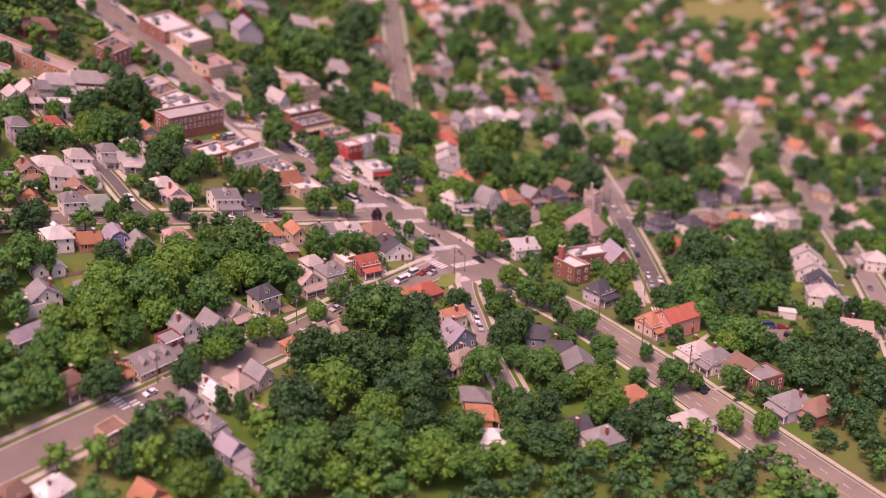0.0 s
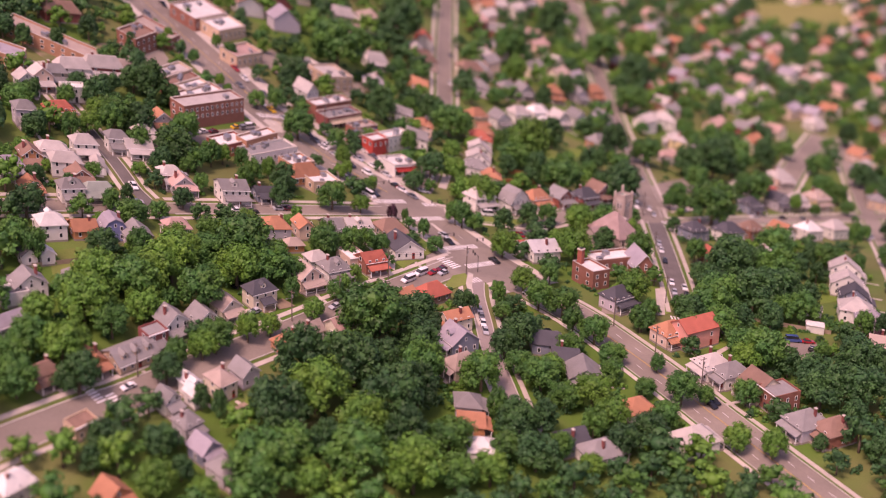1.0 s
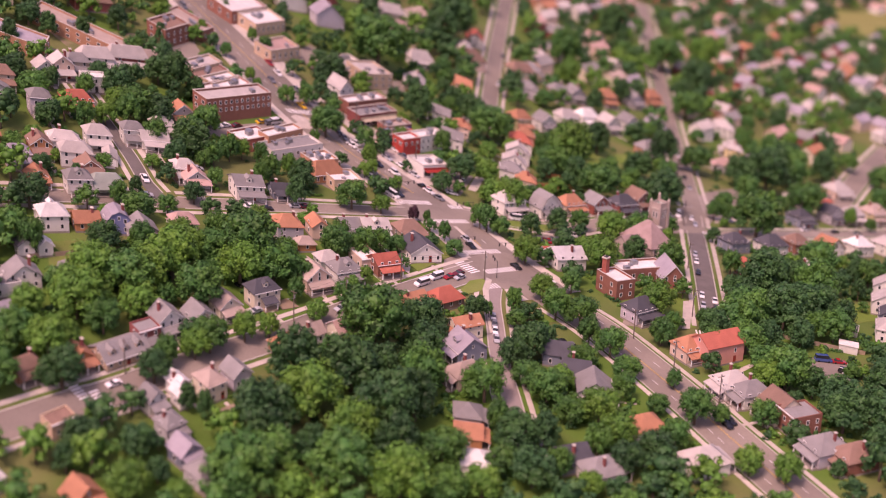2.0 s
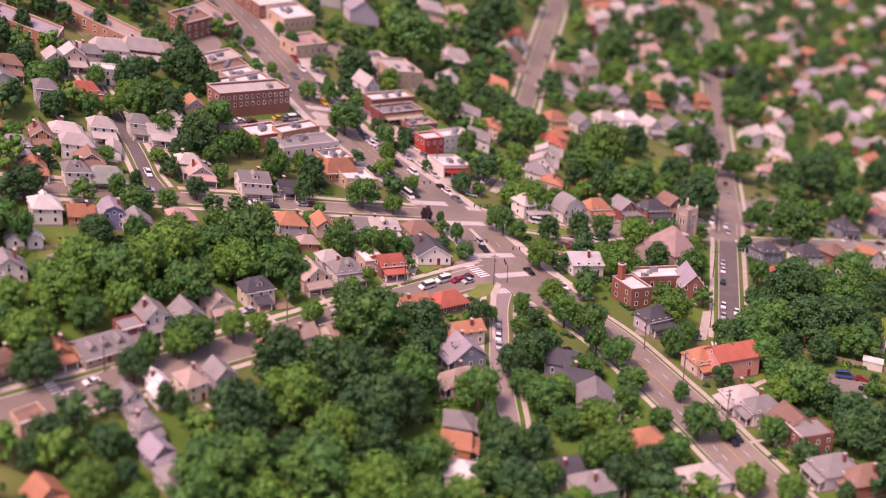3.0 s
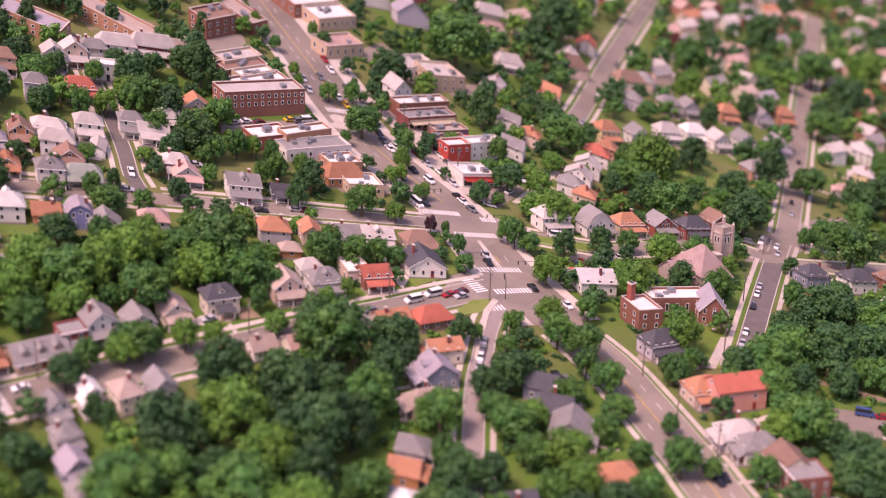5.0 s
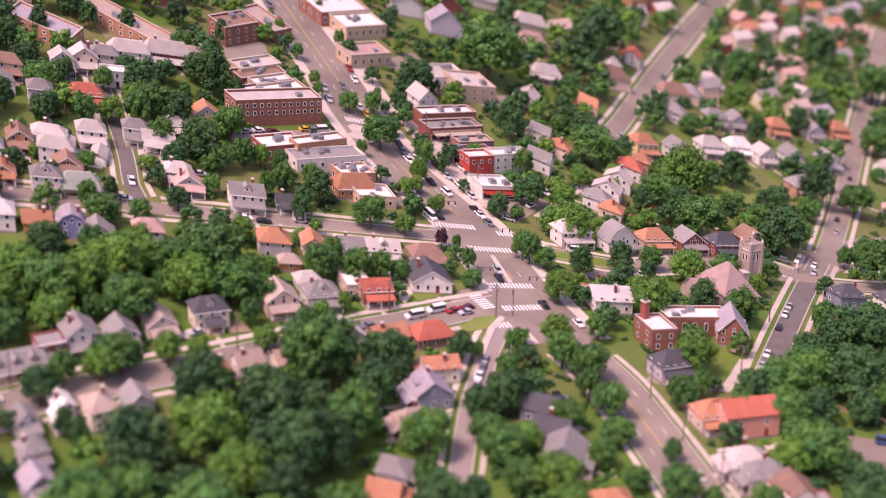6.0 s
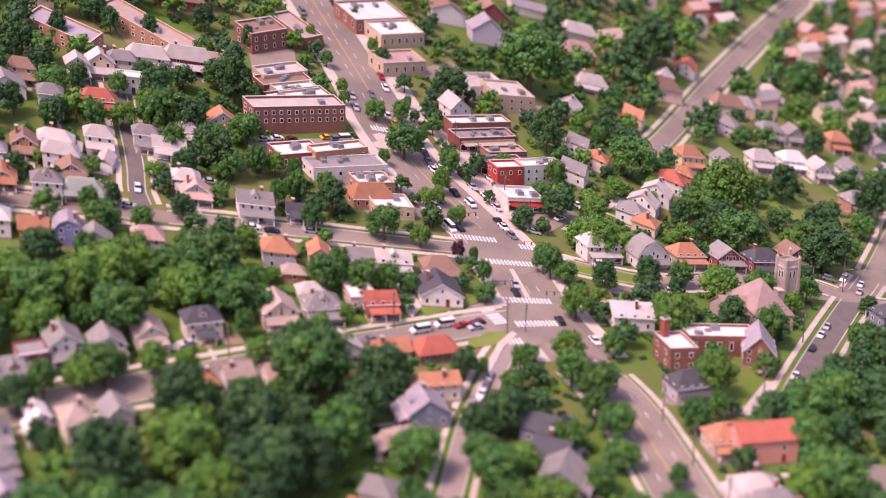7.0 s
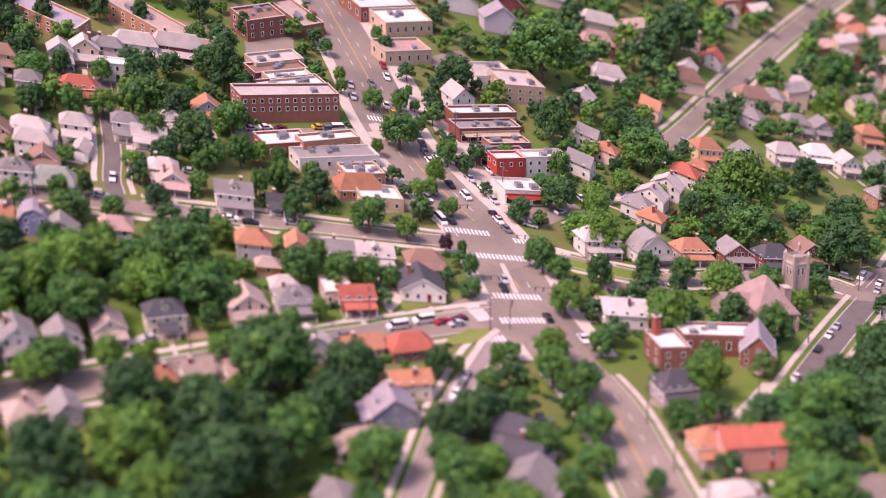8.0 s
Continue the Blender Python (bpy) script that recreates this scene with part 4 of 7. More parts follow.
def church(x, y):
    """Stone church: a steep hipped main roof over a square body, a lower side wing and buttresses."""
    t = thing("church", x, y, 38, "stone church with steep pinkish grey slate roof and buttresses", "church")
    settle(t, x, y, 38)
    FOOT.append((x, y, 11))
    w, d, h, r = 13.0, 15.0, 5.2, 7.6
    X, Y = w / 2, d / 2
    wm = wall_mat("stone")
    part("wall", Build().box(-X, -Y, -2.5, X, Y, h), wm, t)
    part("roof", roof_parts(Build(), "hip", w, d, h, r, 0.5, 0.25), SPIRE, t)
    part("wing", Build().box(-X - 8, -Y + 3, -2.5, -X - 0.003, Y - 3, 3.8).face((-X - 8, Y - 3, 3.8), (-X - 8, -Y + 3, 3.8), (-X - 8, 0, 7.4)), wm, t)
    part("wing_roof", Build().slab([(-X - 8.4, -Y + 2.6, 3.5), (-X + 2, -Y + 2.6, 3.5), (-X + 2, 0, 7.7), (-X - 8.4, 0, 7.7)], 0.22).slab([(-X + 2, Y - 2.6, 3.5), (-X - 8.4, Y - 2.6, 3.5), (-X - 8.4, 0, 7.7), (-X + 2, 0, 7.7)], 0.22), SPIRE, t)
    part("porch", Build().box(-2.2, -Y - 3.6, -2.5, 2.2, -Y - 0.003, 3.4).face((-2.2, -Y - 3.6, 3.4), (2.2, -Y - 3.6, 3.4), (0, -Y - 3.6, 6.0)), wm, t)
    part("porch_roof", Build().slab([(-2.6, -Y - 4, 3.0), (0, -Y - 4, 6.2), (0, -Y + 2, 6.2), (-2.6, -Y + 2, 3.0)][::-1], 0.2).slab([(0, -Y - 4, 6.2), (2.6, -Y - 4, 3.0), (2.6, -Y + 2, 3.0), (0, -Y + 2, 6.2)][::-1], 0.2), SPIRE, t)
    for q in (-X + 0.6, -X + 3.4, X - 3.4, X - 0.6):
        part("buttress", Build().box(q - 0.35, -Y - 0.9, -2.5, q + 0.35, -Y + 0.02, 3.2).slab([(q - 0.35, -Y - 0.9, 3.2), (q + 0.35, -Y - 0.9, 3.2), (q + 0.35, -Y, 4.4), (q - 0.35, -Y, 4.4)], 0.3), wm, t)
    for q in (-4.4, 4.4):
        window(t, q, -Y, 1.5, 0, 1.2, 2.8)
    for q in (-4, 0, 4):
        window(t, X, q, 1.5, 90, 1.2, 2.8)
    window(t, 0, -Y - 3.6, 0.6, 0, 1.6, 2.6)
    pier = part("pier", Build().box(X + 1.2, Y - 5.5, -2.5, X + 3.6, Y - 3.1, 8.2), wm, t)
    part("pier_cap", Build().box(X + 1.05, Y - 5.65, 8.2, X + 3.75, Y - 2.95, 8.55), CONCRETE, pier)


def tower(x, y):
    """Square stone belfry with corner buttresses and pinnacles."""
    t = thing("bell_tower", x, y, 40, "square stone bell tower with openings and corner pinnacles", "tower")
    FOOT.append((x, y, 4))
    wm, s, h = wall_mat("stone"), 2.3, 15.0
    part("shaft", Build().box(-s, -s, -2.5, s, s, h), wm, t)
    part("cornice", Build().box(-s - 0.25, -s - 0.25, h - 1.5, s + 0.25, s + 0.25, h - 1.1), CONCRETE, t)
    part("roof", Build().box(-s + 0.3, -s + 0.3, h + 0.003, s - 0.3, s - 0.3, h + 0.15), flat_mat("green"), t)
    for q in ((-s, -s, s, -s + 0.3), (-s, s - 0.3, s, s), (-s, -s + 0.3, -s + 0.3, s - 0.3), (s - 0.3, -s + 0.3, s, s - 0.3)):
        part("parapet", Build().box(q[0], q[1], h + 0.003, q[2], q[3], h + 1.0), wm, t)
    for i, j in ((-1, -1), (1, -1), (-1, 1), (1, 1)):
        part("buttress", Build().box(i * s - 0.5, j * s - 0.5, -2.5, i * s + 0.5, j * s + 0.5, h - 2.5), wm, t)
        top = h + (2.8 if (i, j) == (1, 1) else 1.4)
        p = part("pinnacle", Build().box(i * s - 0.42, j * s - 0.42, h - 2.5, i * s + 0.42, j * s + 0.42, top), wm, t)
        part("cap", Build().tube((i * s, j * s, top), (i * s, j * s, top + 0.9), 0.55, 0.08, 4), CONCRETE, p)
    for side in (0, 90, -90):
        for u in (-0.7, 0.7):
            px, py = {0: (u, -s), 90: (s, u), -90: (-s, -u)}[side]
            window(t, px, py, 10.2, side, 0.8, 2.4)


def brick_stack(x, y):
    t = thing("chimney_stack", x, y, 46, "tall square red brick chimney stack beside the hall", "chimney")
    part("shaft", Build().box(-0.9, -0.9, -2, 0.9, 0.9, 11.5), wall_mat("redbrick"), t)
    part("cap", Build().box(-1.05, -1.05, 11.5, 1.05, 1.05, 11.9), CONCRETE, t)
    part("flue", Build().box(-0.6, -0.6, 11.9, 0.6, 0.6, 12.1), DARK, t)


MEADOW = [(322.2, 720.1), (406.8, 742.3), (396.1, 669.1), (358.3, 635.5), (306.6, 625.9)]
TOWN = [(-235, 90), (-185, 240), (-40, 390), (110, 680), (330, 920), (640, 920), (345, 300), (215, 0), (165, -175), (-225, -195), (-225, -40)]


def outer_quarters(seed):
    """Plain houses and trees that fill the rest of the town between the streets."""
    rng = random.Random(seed)
    walls, covers = ["white", "cream", "peach", "tan", "lilac", "orangebrick", "white", "maroon"], ["pale", "pinkish", "grey", "tan", "grey", "orange", "lilac", "brown"]
    n, y = 0, -180.0
    while y < 900:
        step = 8.0 if y < 250 else 13.0
        x = -235.0
        while x < 640:
            px, py = x + rng.uniform(-3, 3), y + rng.uniform(-3, 3)
            x += step
            roll = rng.random()
            shut = any(within(px, py, o) for o in OPEN)
            if not within(px, py, TOWN) or near_road(px, py, 3.5) or within(px, py, MEADOW):
                continue
            if any((px - a) ** 2 + (py - b) ** 2 < (q + 2.5) ** 2 for a, b, q in FOOT) or any((px - a) ** 2 + (py - b) ** 2 < (q * 0.75 + 3.0) ** 2 for a, b, q in PLANTED):
                continue
            if shut:
                if roll < 0.25:
                    tree(px, py, rng.uniform(1.1, 2.3), rng.choice(("mid", "dark", "bright")), 1.0, "yard")
                continue
            outer = y > 215 or px < -135 or y < -95
            free = not near_road(px, py, 7) and not any((px - a) ** 2 + (py - b) ** 2 < (q + 7.0) ** 2 for a, b, q in FOOT)
            if outer and roll < 0.34 and free and y > -60:
                turn, w, d = rng.choice((40, 130, -50)), rng.uniform(8, 10), rng.uniform(9, 11)
                if y > 265:
                    DISTANT.append((px, py, turn, w, d, rng.choice((1.5, 2, 2)), rng.randrange(6), rng.randrange(6)))
                    FOOT.append((px, py, 5.5))
                else:
                    house(px, py, turn, w, d, rng.choice((1.5, 2, 2)), rng.choice(("hip", "gable", "side")), rng.choice(walls), rng.choice(covers), porch=0, detail=0 if y > -60 else 1, chimney=0)
            elif roll < (0.97 if outer else 0.68):
                tree(px, py, rng.uniform(4.0, 7.0) if outer else rng.uniform(2.2, 4.4), rng.choice(("mid", "dark", "dark", "bright")), 1.0, "far" if outer else "yard")
        y += step


DISTANT = []


def distant_houses():
    """The small houses at the far edge of the town, joined."""
    walls, covers = ["white", "cream", "peach", "tan", "orangebrick", "maroon"], ["tan", "pinkish", "grey", "lilac", "orange", "pale"]
    b, slots = Build(), []
    for x, y, turn, w, d, st, wl, cv in DISTANT:
        m, h, r = pose(x, y, ground(x, y), 0, 0, turn), 0.7 + 2.75 * st, 2.8
        one = Build().box(-w / 2, -d / 2, -2.5, w / 2, d / 2, h)
        one.face((-w / 2, -d / 2, h), (w / 2, -d / 2, h), (0, -d / 2, h + r)).face((w / 2, d / 2, h), (-w / 2, d / 2, h), (0, d / 2, h + r))
        k = len(one.f)
        roof_parts(one, "gable", w, d, h, r + 0.2)
        n = len(b.v)
        b.v += [tuple(m @ Vector(q)) for q in one.v]
        b.f += [tuple(n + i for i in q) for q in one.f]
        slots += [wl] * k + [6 + cv] * (len(one.f) - k)
    ob = part("distant_houses", b, wall_mat(walls[0]))
    for c in walls[1:]:
        ob.data.materials.append(wall_mat(c))
    for c in covers:
        ob.data.materials.append(roof_mat(c))
    ob.data.polygons.foreach_set("material_index", slots)
    return tagged(ob, "many small pale gabled houses in the distance", "houses", kind="stuff")


# markings of the main street
main_line, main_w = LINES["main"]
main_ns = normals(main_line)
marks = thing("lane_marking", 0, 0, 0, "faded yellow and white painted lane lines on the main street", "road marking", kind="structure", z=0)
marks.matrix_basis = pose(0, 0, 0)


def off_junction(q):
    return not any((q.x - a) ** 2 + (q.y - b) ** 2 < r * r for a, b, r in ((3, 16, 18), (-14, 50, 16)))


south_line = LINES["southmain"][0]
south_ns = normals(south_line)
for off in (-0.16, 0.16):
    dash("centre_line", south_line, south_ns, off, 0.07, 0.15, PAINT_YELLOW, 4, 0, marks, off_junction)
for off in (-3.6, 3.6):
    dash("lane_dash", south_line, south_ns, off, 0.08, 0.15, PAINT_WHITE, 3.0, 4.0, marks, off_junction)
for off in (-0.16, 0.16):
    dash("centre_line", main_line, main_ns, off, 0.07, 0.13, PAINT_YELLOW, 4, 0, marks, off_junction)
for off in (-3.3, 3.3):
    dash("lane_dash", main_line, main_ns, off, 0.08, 0.13, PAINT_WHITE, 3.0, 4.0, marks, off_junction)

# ---- the town: houses, shops, church ----
house(-71.3, -42.7, 40.7, 7.5, 7.9, 2, 'hip', 'cream', 'dark', porch=2, dormer=1)
house(-81.4, -52.6, 41.8, 6.3, 8.7, 1.5, 'gable', 'cream', 'tan', dormer=0)
house(-88.3, -61.8, 42.8, 6.7, 8.7, 1.6, 'gable', 'white', 'grey', dormer=1)
house(-96.9, -67.7, 43.3, 7.1, 8.7, 2, 'gable', 'white', 'grey')
house(-107.6, -83.2, 44.7, 14.5, 7.6, 1, 'side', 'buff', 'grey', porch=0, dormer=3, fit=False)
house(-56.5, -27.0, 38.7, 7.1, 8.7, 1.7, 'gable', 'peach', 'tan', porch=1)
house(-47.2, -18.7, 37.7, 7.1, 8.7, 1.7, 'hip', 'white', 'grey', dormer=1)
house(-40.6, -6.2, 35.5, 5.5, 10.3, 1.3, 'flat', 'peach', 'white', porch=0)
house(-34.5, -7.8, 36.2, 6.3, 7.9, 1.6, 'side', 'brick', 'red')
house(-52.6, -11.6, 35.9, 5.5, 6.3, 1, 'hip', 'white', 'pale', porch=0)
house(-22.3, 8.6, 29.0, 8.4, 10.5, 1.35, 'gable', 'white', 'dark', rise=3.4, porch=0)
house(-25.6, 22.4, 32.5, 7.1, 7.9, 1.2, 'hip', 'tan', 'brown')
house(-37.7, 15.9, 30.2, 7.1, 7.9, 1.6, 'side', 'cream', 'pale', dormer=1)
house(-45.6, 12.6, 30.1, 6.3, 7.9, 1.4, 'side', 'tan', 'grey')
house(-65.7, -0.6, -153.4, 7.1, 8.7, 2, 'hip', 'grey', 'orange')
house(-56.1, 6.1, -153.8, 4.7, 7.9, 1.6, 'gable', 'peach', 'orange')
house(-59.7, -5.4, -151.5, 4.7, 4.7, 1, 'hip', 'rust', 'tan', porch=0)
house(-79.8, 19.2, 29.2, 7.9, 10.3, 2, 'side', 'white', 'grey', dormer=1)
house(-68.5, 26.4, 29.1, 6.3, 7.1, 1, 'side', 'slate', 'dark')
house(-100.1, 18.0, 29.0, 6.3, 7.9, 1.8, 'hip', 'brown', 'pale')
house(-96.1, 15.4, 29.1, 7.1, 6.3, 1.2, 'gable', 'grey', 'pinkish')
house(-133.8, -32.1, -151.1, 7.9, 9.5, 2, 'hip', 'white', 'white', dormer=1)
house(-124.7, -27.6, -151.9, 7.1, 7.9, 1.2, 'side', 'rust', 'orange')
house(-116.0, -24.7, -152.2, 7.1, 7.9, 1.6, 'gambrel', 'blue', 'lilac', porch=2)
house(-108.8, -24.1, -152.0, 7.9, 7.9, 1.3, 'gable', 'lilac', 'grey')
house(-96.9, -16.8, -152.8, 7.1, 7.1, 2, 'hip', 'white', 'pinkish')
house(-129.8, -9.3, 29.7, 7.1, 7.9, 2, 'hip', 'white', 'grey', dormer=1)
house(-121.9, -3.8, 29.6, 9.5, 7.9, 1.1, 'hip', 'white', 'green')
house(-128.2, 2.6, 29.3, 7.1, 7.9, 1.1, 'gable', 'brick', 'brown')
house(-132.7, 5.5, 112.5, 7.1, 9.5, 2, 'hip', 'white', 'pale')
house(-137.3, 11.8, 112.6, 7.9, 9.5, 1.6, 'hip', 'white', 'pale')
house(-143.7, 5.0, 29.2, 6.3, 7.9, 1.7, 'gable', 'rust', 'brown')
house(-148.8, -4.2, 29.5, 7.1, 7.1, 1.7, 'hip', 'lilac', 'lilac')
house(-128.2, 21.0, 28.7, 7.1, 7.9, 2, 'hip', 'white', 'pale')
house(-118.2, 31.4, 28.4, 6.3, 7.1, 2, 'hip', 'white', 'grey')
house(-111.3, 32.2, 28.4, 7.9, 7.1, 1.4, 'side', 'white', 'pale')
house(-109.7, 44.5, 37.0, 6.3, 7.1, 1.5, 'hip', 'peach', 'pale')
house(-104.7, 57.9, 36.5, 7.1, 7.1, 1.5, 'gable', 'grey', 'orange')
house(-141.7, -11.7, 29.8, 6.3, 7.1, 1.1, 'gable', 'rust', 'orange')
house(-137.8, 40.8, 37.0, 7.9, 9.5, 1.6, 'hip', 'brown', 'red')
house(-148.0, 30.6, 28.4, 6.3, 7.9, 2.4, 'hip', 'lilac', 'grey')
house(-134.5, 58.3, 36.5, 7.1, 7.1, 2, 'flat', 'white', 'white', porch=0)
house(-150.3, 53.3, 36.7, 5.5, 7.1, 2, 'gable', 'white', 'pale', detail=1)
house(-145.8, 60.0, 36.4, 6.3, 7.1, 2, 'gable', 'peach', 'pale', detail=1)
house(-141.6, 66.8, 36.2, 6.3, 7.1, 2, 'hip', 'tan', 'grey', detail=1)
house(-136.4, 75.3, 35.9, 9.5, 7.1, 2, 'hip', 'white', 'pale', detail=1)
house(-126.6, 84.9, 35.6, 11.1, 7.1, 2, 'hip', 'maroon', 'pale', detail=1)
house(-119.0, 90.7, 35.5, 7.1, 7.1, 2, 'hip', 'maroon', 'tan', detail=1)
house(-162.0, 39.7, 28.2, 7.1, 7.1, 2, 'hip', 'tan', 'brown', detail=1)
house(-91.1, -93.1, 46.1, 4.1, 7.1, 1.6, 'gable', 'white', 'white', porch=0)
house(-82.7, -90.9, 46.2, 5.7, 9.5, 2, 'hip', 'cream', 'tan', porch=0, deck=1)
house(-76.2, -83.4, 45.8, 5.7, 7.9, 1.5, 'gable', 'lilac', 'grey', porch=0)
house(-97.0, -101.4, 46.5, 5.0, 7.1, 1.6, 'gable', 'white', 'grey', detail=1)
house(-91.5, -109.9, 47.0, 5.7, 7.9, 1.6, 'hip', 'grey', 'grey', detail=1)
house(-86.9, -118.2, 47.4, 6.3, 7.9, 1.4, 'gable', 'slate', 'lilac', detail=1)
house(-81.9, -125.2, 47.8, 6.3, 8.7, 1.4, 'hip', 'grey', 'grey', detail=1)
house(-109.4, -140.6, 47.4, 7.9, 8.7, 1.3, 'gable', 'rust', 'orange', detail=1)
house(-118.5, -116.7, 46.7, 7.1, 7.9, 1.3, 'flat', 'buff', 'brown', porch=0, detail=1)
house(-63.5, -64.1, -135.5, 7.1, 7.1, 1.1, 'hip', 'orangebrick', 'orange', porch=0)
house(-46.6, -51.4, -136.3, 7.1, 7.1, 1.5, 'side', 'cream', 'pinkish', porch=0)
house(-40.6, -46.7, -136.6, 6.3, 7.1, 1.8, 'gable', 'white', 'grey', porch=0)
house(-56.4, -57.0, -136.0, 5.5, 6.3, 1.3, 'side', 'white', 'tan', porch=0)
house(-36.1, -35.1, -138.1, 7.1, 7.1, 1.5, 'gable', 'white', 'pale', porch=0)
house(-26.2, -27.2, -138.9, 7.1, 7.1, 1.1, 'side', 'peach', 'orange', porch=0)
house(-15.6, -21.2, -139.3, 7.9, 7.9, 1.1, 'hip', 'brown', 'red', porch=0)
house(-10.1, -38.6, -56.5, 6.3, 7.1, 1.8, 'gable', 'cream', 'orange')
house(-10.7, -50.3, -56.2, 8.7, 7.9, 1.5, 'side', 'slate', 'lilac', dormer=1)
house(-11.2, -64.2, -55.8, 7.1, 7.9, 1.4, 'hip', 'tan', 'tan', detail=1)
house(17.6, -45.9, 86.9, 6.3, 7.9, 1.5, 'gable', 'slate', 'dark')
house(26.5, -64.6, 86.8, 7.9, 8.7, 1.5, 'side', 'grey', 'grey')
house(22.2, -55.3, 86.8, 7.1, 7.1, 1.3, 'gable', 'grey', 'dark')
house(61.6, -32.9, 31.0, 7.1, 7.1, 1.6, 'hip', 'peach', 'orange')
house(49.3, -9.1, 39.1, 7.1, 7.1, 1.7, 'hip', 'lilac', 'dark')
house(-101.7, -75.1, 44.0, 6.3, 7.9, 1.9, 'flat', 'maroon', 'grey', porch=2)
house(69.9, -54.4, -65.5, 7.1, 7.1, 1.6, 'hip', 'white', 'pale')
house(74.7, -59.2, -65.5, 6.3, 7.1, 1.6, 'hip', 'white', 'grey')
house(82.0, -66.7, -65.5, 7.9, 7.9, 1.6, 'side', 'cream', 'brown')
house(85.6, -72.9, -65.5, 7.1, 7.1, 2.2, 'flat', 'brick', 'grey', porch=0)
house(89.7, -87.5, -65.7, 7.9, 7.9, 1.6, 'hip', 'lilac', 'grey', detail=1)
house(97.2, -91.2, -65.6, 7.1, 7.9, 1.6, 'hip', 'brick', 'brown', detail=1)
house(39.3, -80.5, 113.8, 7.1, 7.1, 1.1, 'hip', 'white', 'orange', detail=1, porch=0)
house(15.5, -99.7, 113.9, 7.1, 7.1, 1.5, 'gable', 'slate', 'dark', detail=1)
house(52.9, -97.0, 114.0, 7.9, 8.7, 1.4, 'hip', 'white', 'pale', detail=1)
house(23.2, -104.6, 114.0, 7.9, 8.7, 1.4, 'hip', 'white', 'grey', detail=1)
house(-12.0, -84.5, 88.3, 6.3, 7.1, 1.4, 'hip', 'grey', 'grey', detail=1)
house(-12.4, -93.6, 88.3, 6.3, 7.1, 1.4, 'gable', 'rust', 'orange', detail=1)
house(-11.1, -105.6, 88.3, 6.3, 7.9, 1.4, 'hip', 'white', 'white', detail=1)
house(27.3, 75.6, 44.0, 7.1, 7.1, 1.6, 'gambrel', 'white', 'grey')
house(37.9, 86.6, 44.0, 6.7, 7.1, 1.6, 'hip', 'tan', 'orange')
house(49.4, 95.9, 44.0, 6.3, 7.1, 1.6, 'gable', 'redbrick', 'grey')
house(61.0, 102.8, 44.0, 7.1, 7.1, 1.8, 'hip', 'maroon', 'dark')
house(70.0, 117.4, 44.0, 6.3, 7.1, 1.8, 'gable', 'maroon', 'brown')
house(89.8, 209.5, 49.1, 7.1, 7.9, 1.8, 'hip', 'orangebrick', 'grey')
house(28.0, 186.3, 45.3, 6.3, 7.9, 2.2, 'hip', 'yellow', 'orange')
house(40.5, 198.2, 45.2, 6.3, 7.1, 1.8, 'gable', 'white', 'grey')
house(52.8, 218.2, 44.1, 7.1, 7.1, 1.8, 'hip', 'white', 'pale')
house(64.3, 231.9, 43.8, 7.1, 7.1, 1.8, 'hip', 'white', 'white')
house(75.4, 233.8, 44.8, 6.3, 7.1, 1.8, 'gable', 'white', 'pale')
house(86.9, 247.0, 44.7, 6.3, 7.1, 1.8, 'gable', 'white', 'grey')
house(102.7, 258.8, 45.4, 6.3, 7.1, 1.8, 'gable', 'white', 'lilac')
house(53.6, 256.9, 40.1, 6.3, 7.1, 2, 'hip', 'tan', 'grey', detail=1)
house(63.2, 266.2, 40.2, 6.3, 7.1, 1.6, 'gable', 'grey', 'grey', detail=1)
house(80.9, 279.6, 40.9, 6.3, 7.1, 2, 'hip', 'orangebrick', 'orange', detail=1)
house(109.0, 310.4, 41.5, 6.3, 7.1, 2, 'hip', 'orangebrick', 'orange', detail=1)
house(97.7, 295.9, 41.4, 6.3, 7.1, 1.6, 'gable', 'lilac', 'grey', detail=1)
house(145.0, 294.7, -95.8, 7.9, 7.9, 2, 'hip', 'white', 'pale')
house(141.2, 256.2, -95.6, 7.1, 7.1, 2, 'hip', 'yellow', 'pale')
house(130.5, 223.7, -95.5, 6.3, 7.1, 1.5, 'hip', 'grey', 'pinkish')
house(12.7, 69.1, 44.0, 7.1, 7.9, 2, 'hip', 'white', 'pale')
house(-5.0, 127.9, -94.1, 6.3, 7.9, 1.8, 'gable', 'white', 'grey')
house(-0.1, 147.5, -94.0, 5.5, 7.1, 1.8, 'hip', 'peach', 'orange')
house(-8.2, 154.8, -93.8, 5.5, 7.1, 1.8, 'gable', 'white', 'grey')
house(29.1, 166.8, -94.3, 5.5, 6.3, 1.8, 'hip', 'orangebrick', 'orange')
house(25.4, 154.9, -94.3, 5.9, 8.7, 1.8, 'hip', 'white', 'red', porch=0)
house(22.6, 137.4, -94.4, 5.9, 8.7, 1.7, 'side', 'white', 'pale', porch=0)
house(19.8, 122.2, -94.5, 5.9, 8.7, 1.7, 'side', 'white', 'pale', porch=0)
house(17.6, 110.0, -94.5, 6.3, 8.7, 1.6, 'hip', 'white', 'grey', porch=0)
house(22.7, 105.9, -94.5, 6.3, 7.1, 1.3, 'hip', 'peach', 'orange', porch=0)
house(4.3, 207.4, -93.6, 6.3, 7.1, 1.8, 'gable', 'peach', 'orange', detail=1)
house(-17.5, 187.9, -93.2, 9.5, 7.1, 1.5, 'side', 'white', 'pale', detail=1)
house(8.7, 264.5, -93.2, 9.5, 7.1, 1.8, 'side', 'white', 'pale', detail=1)
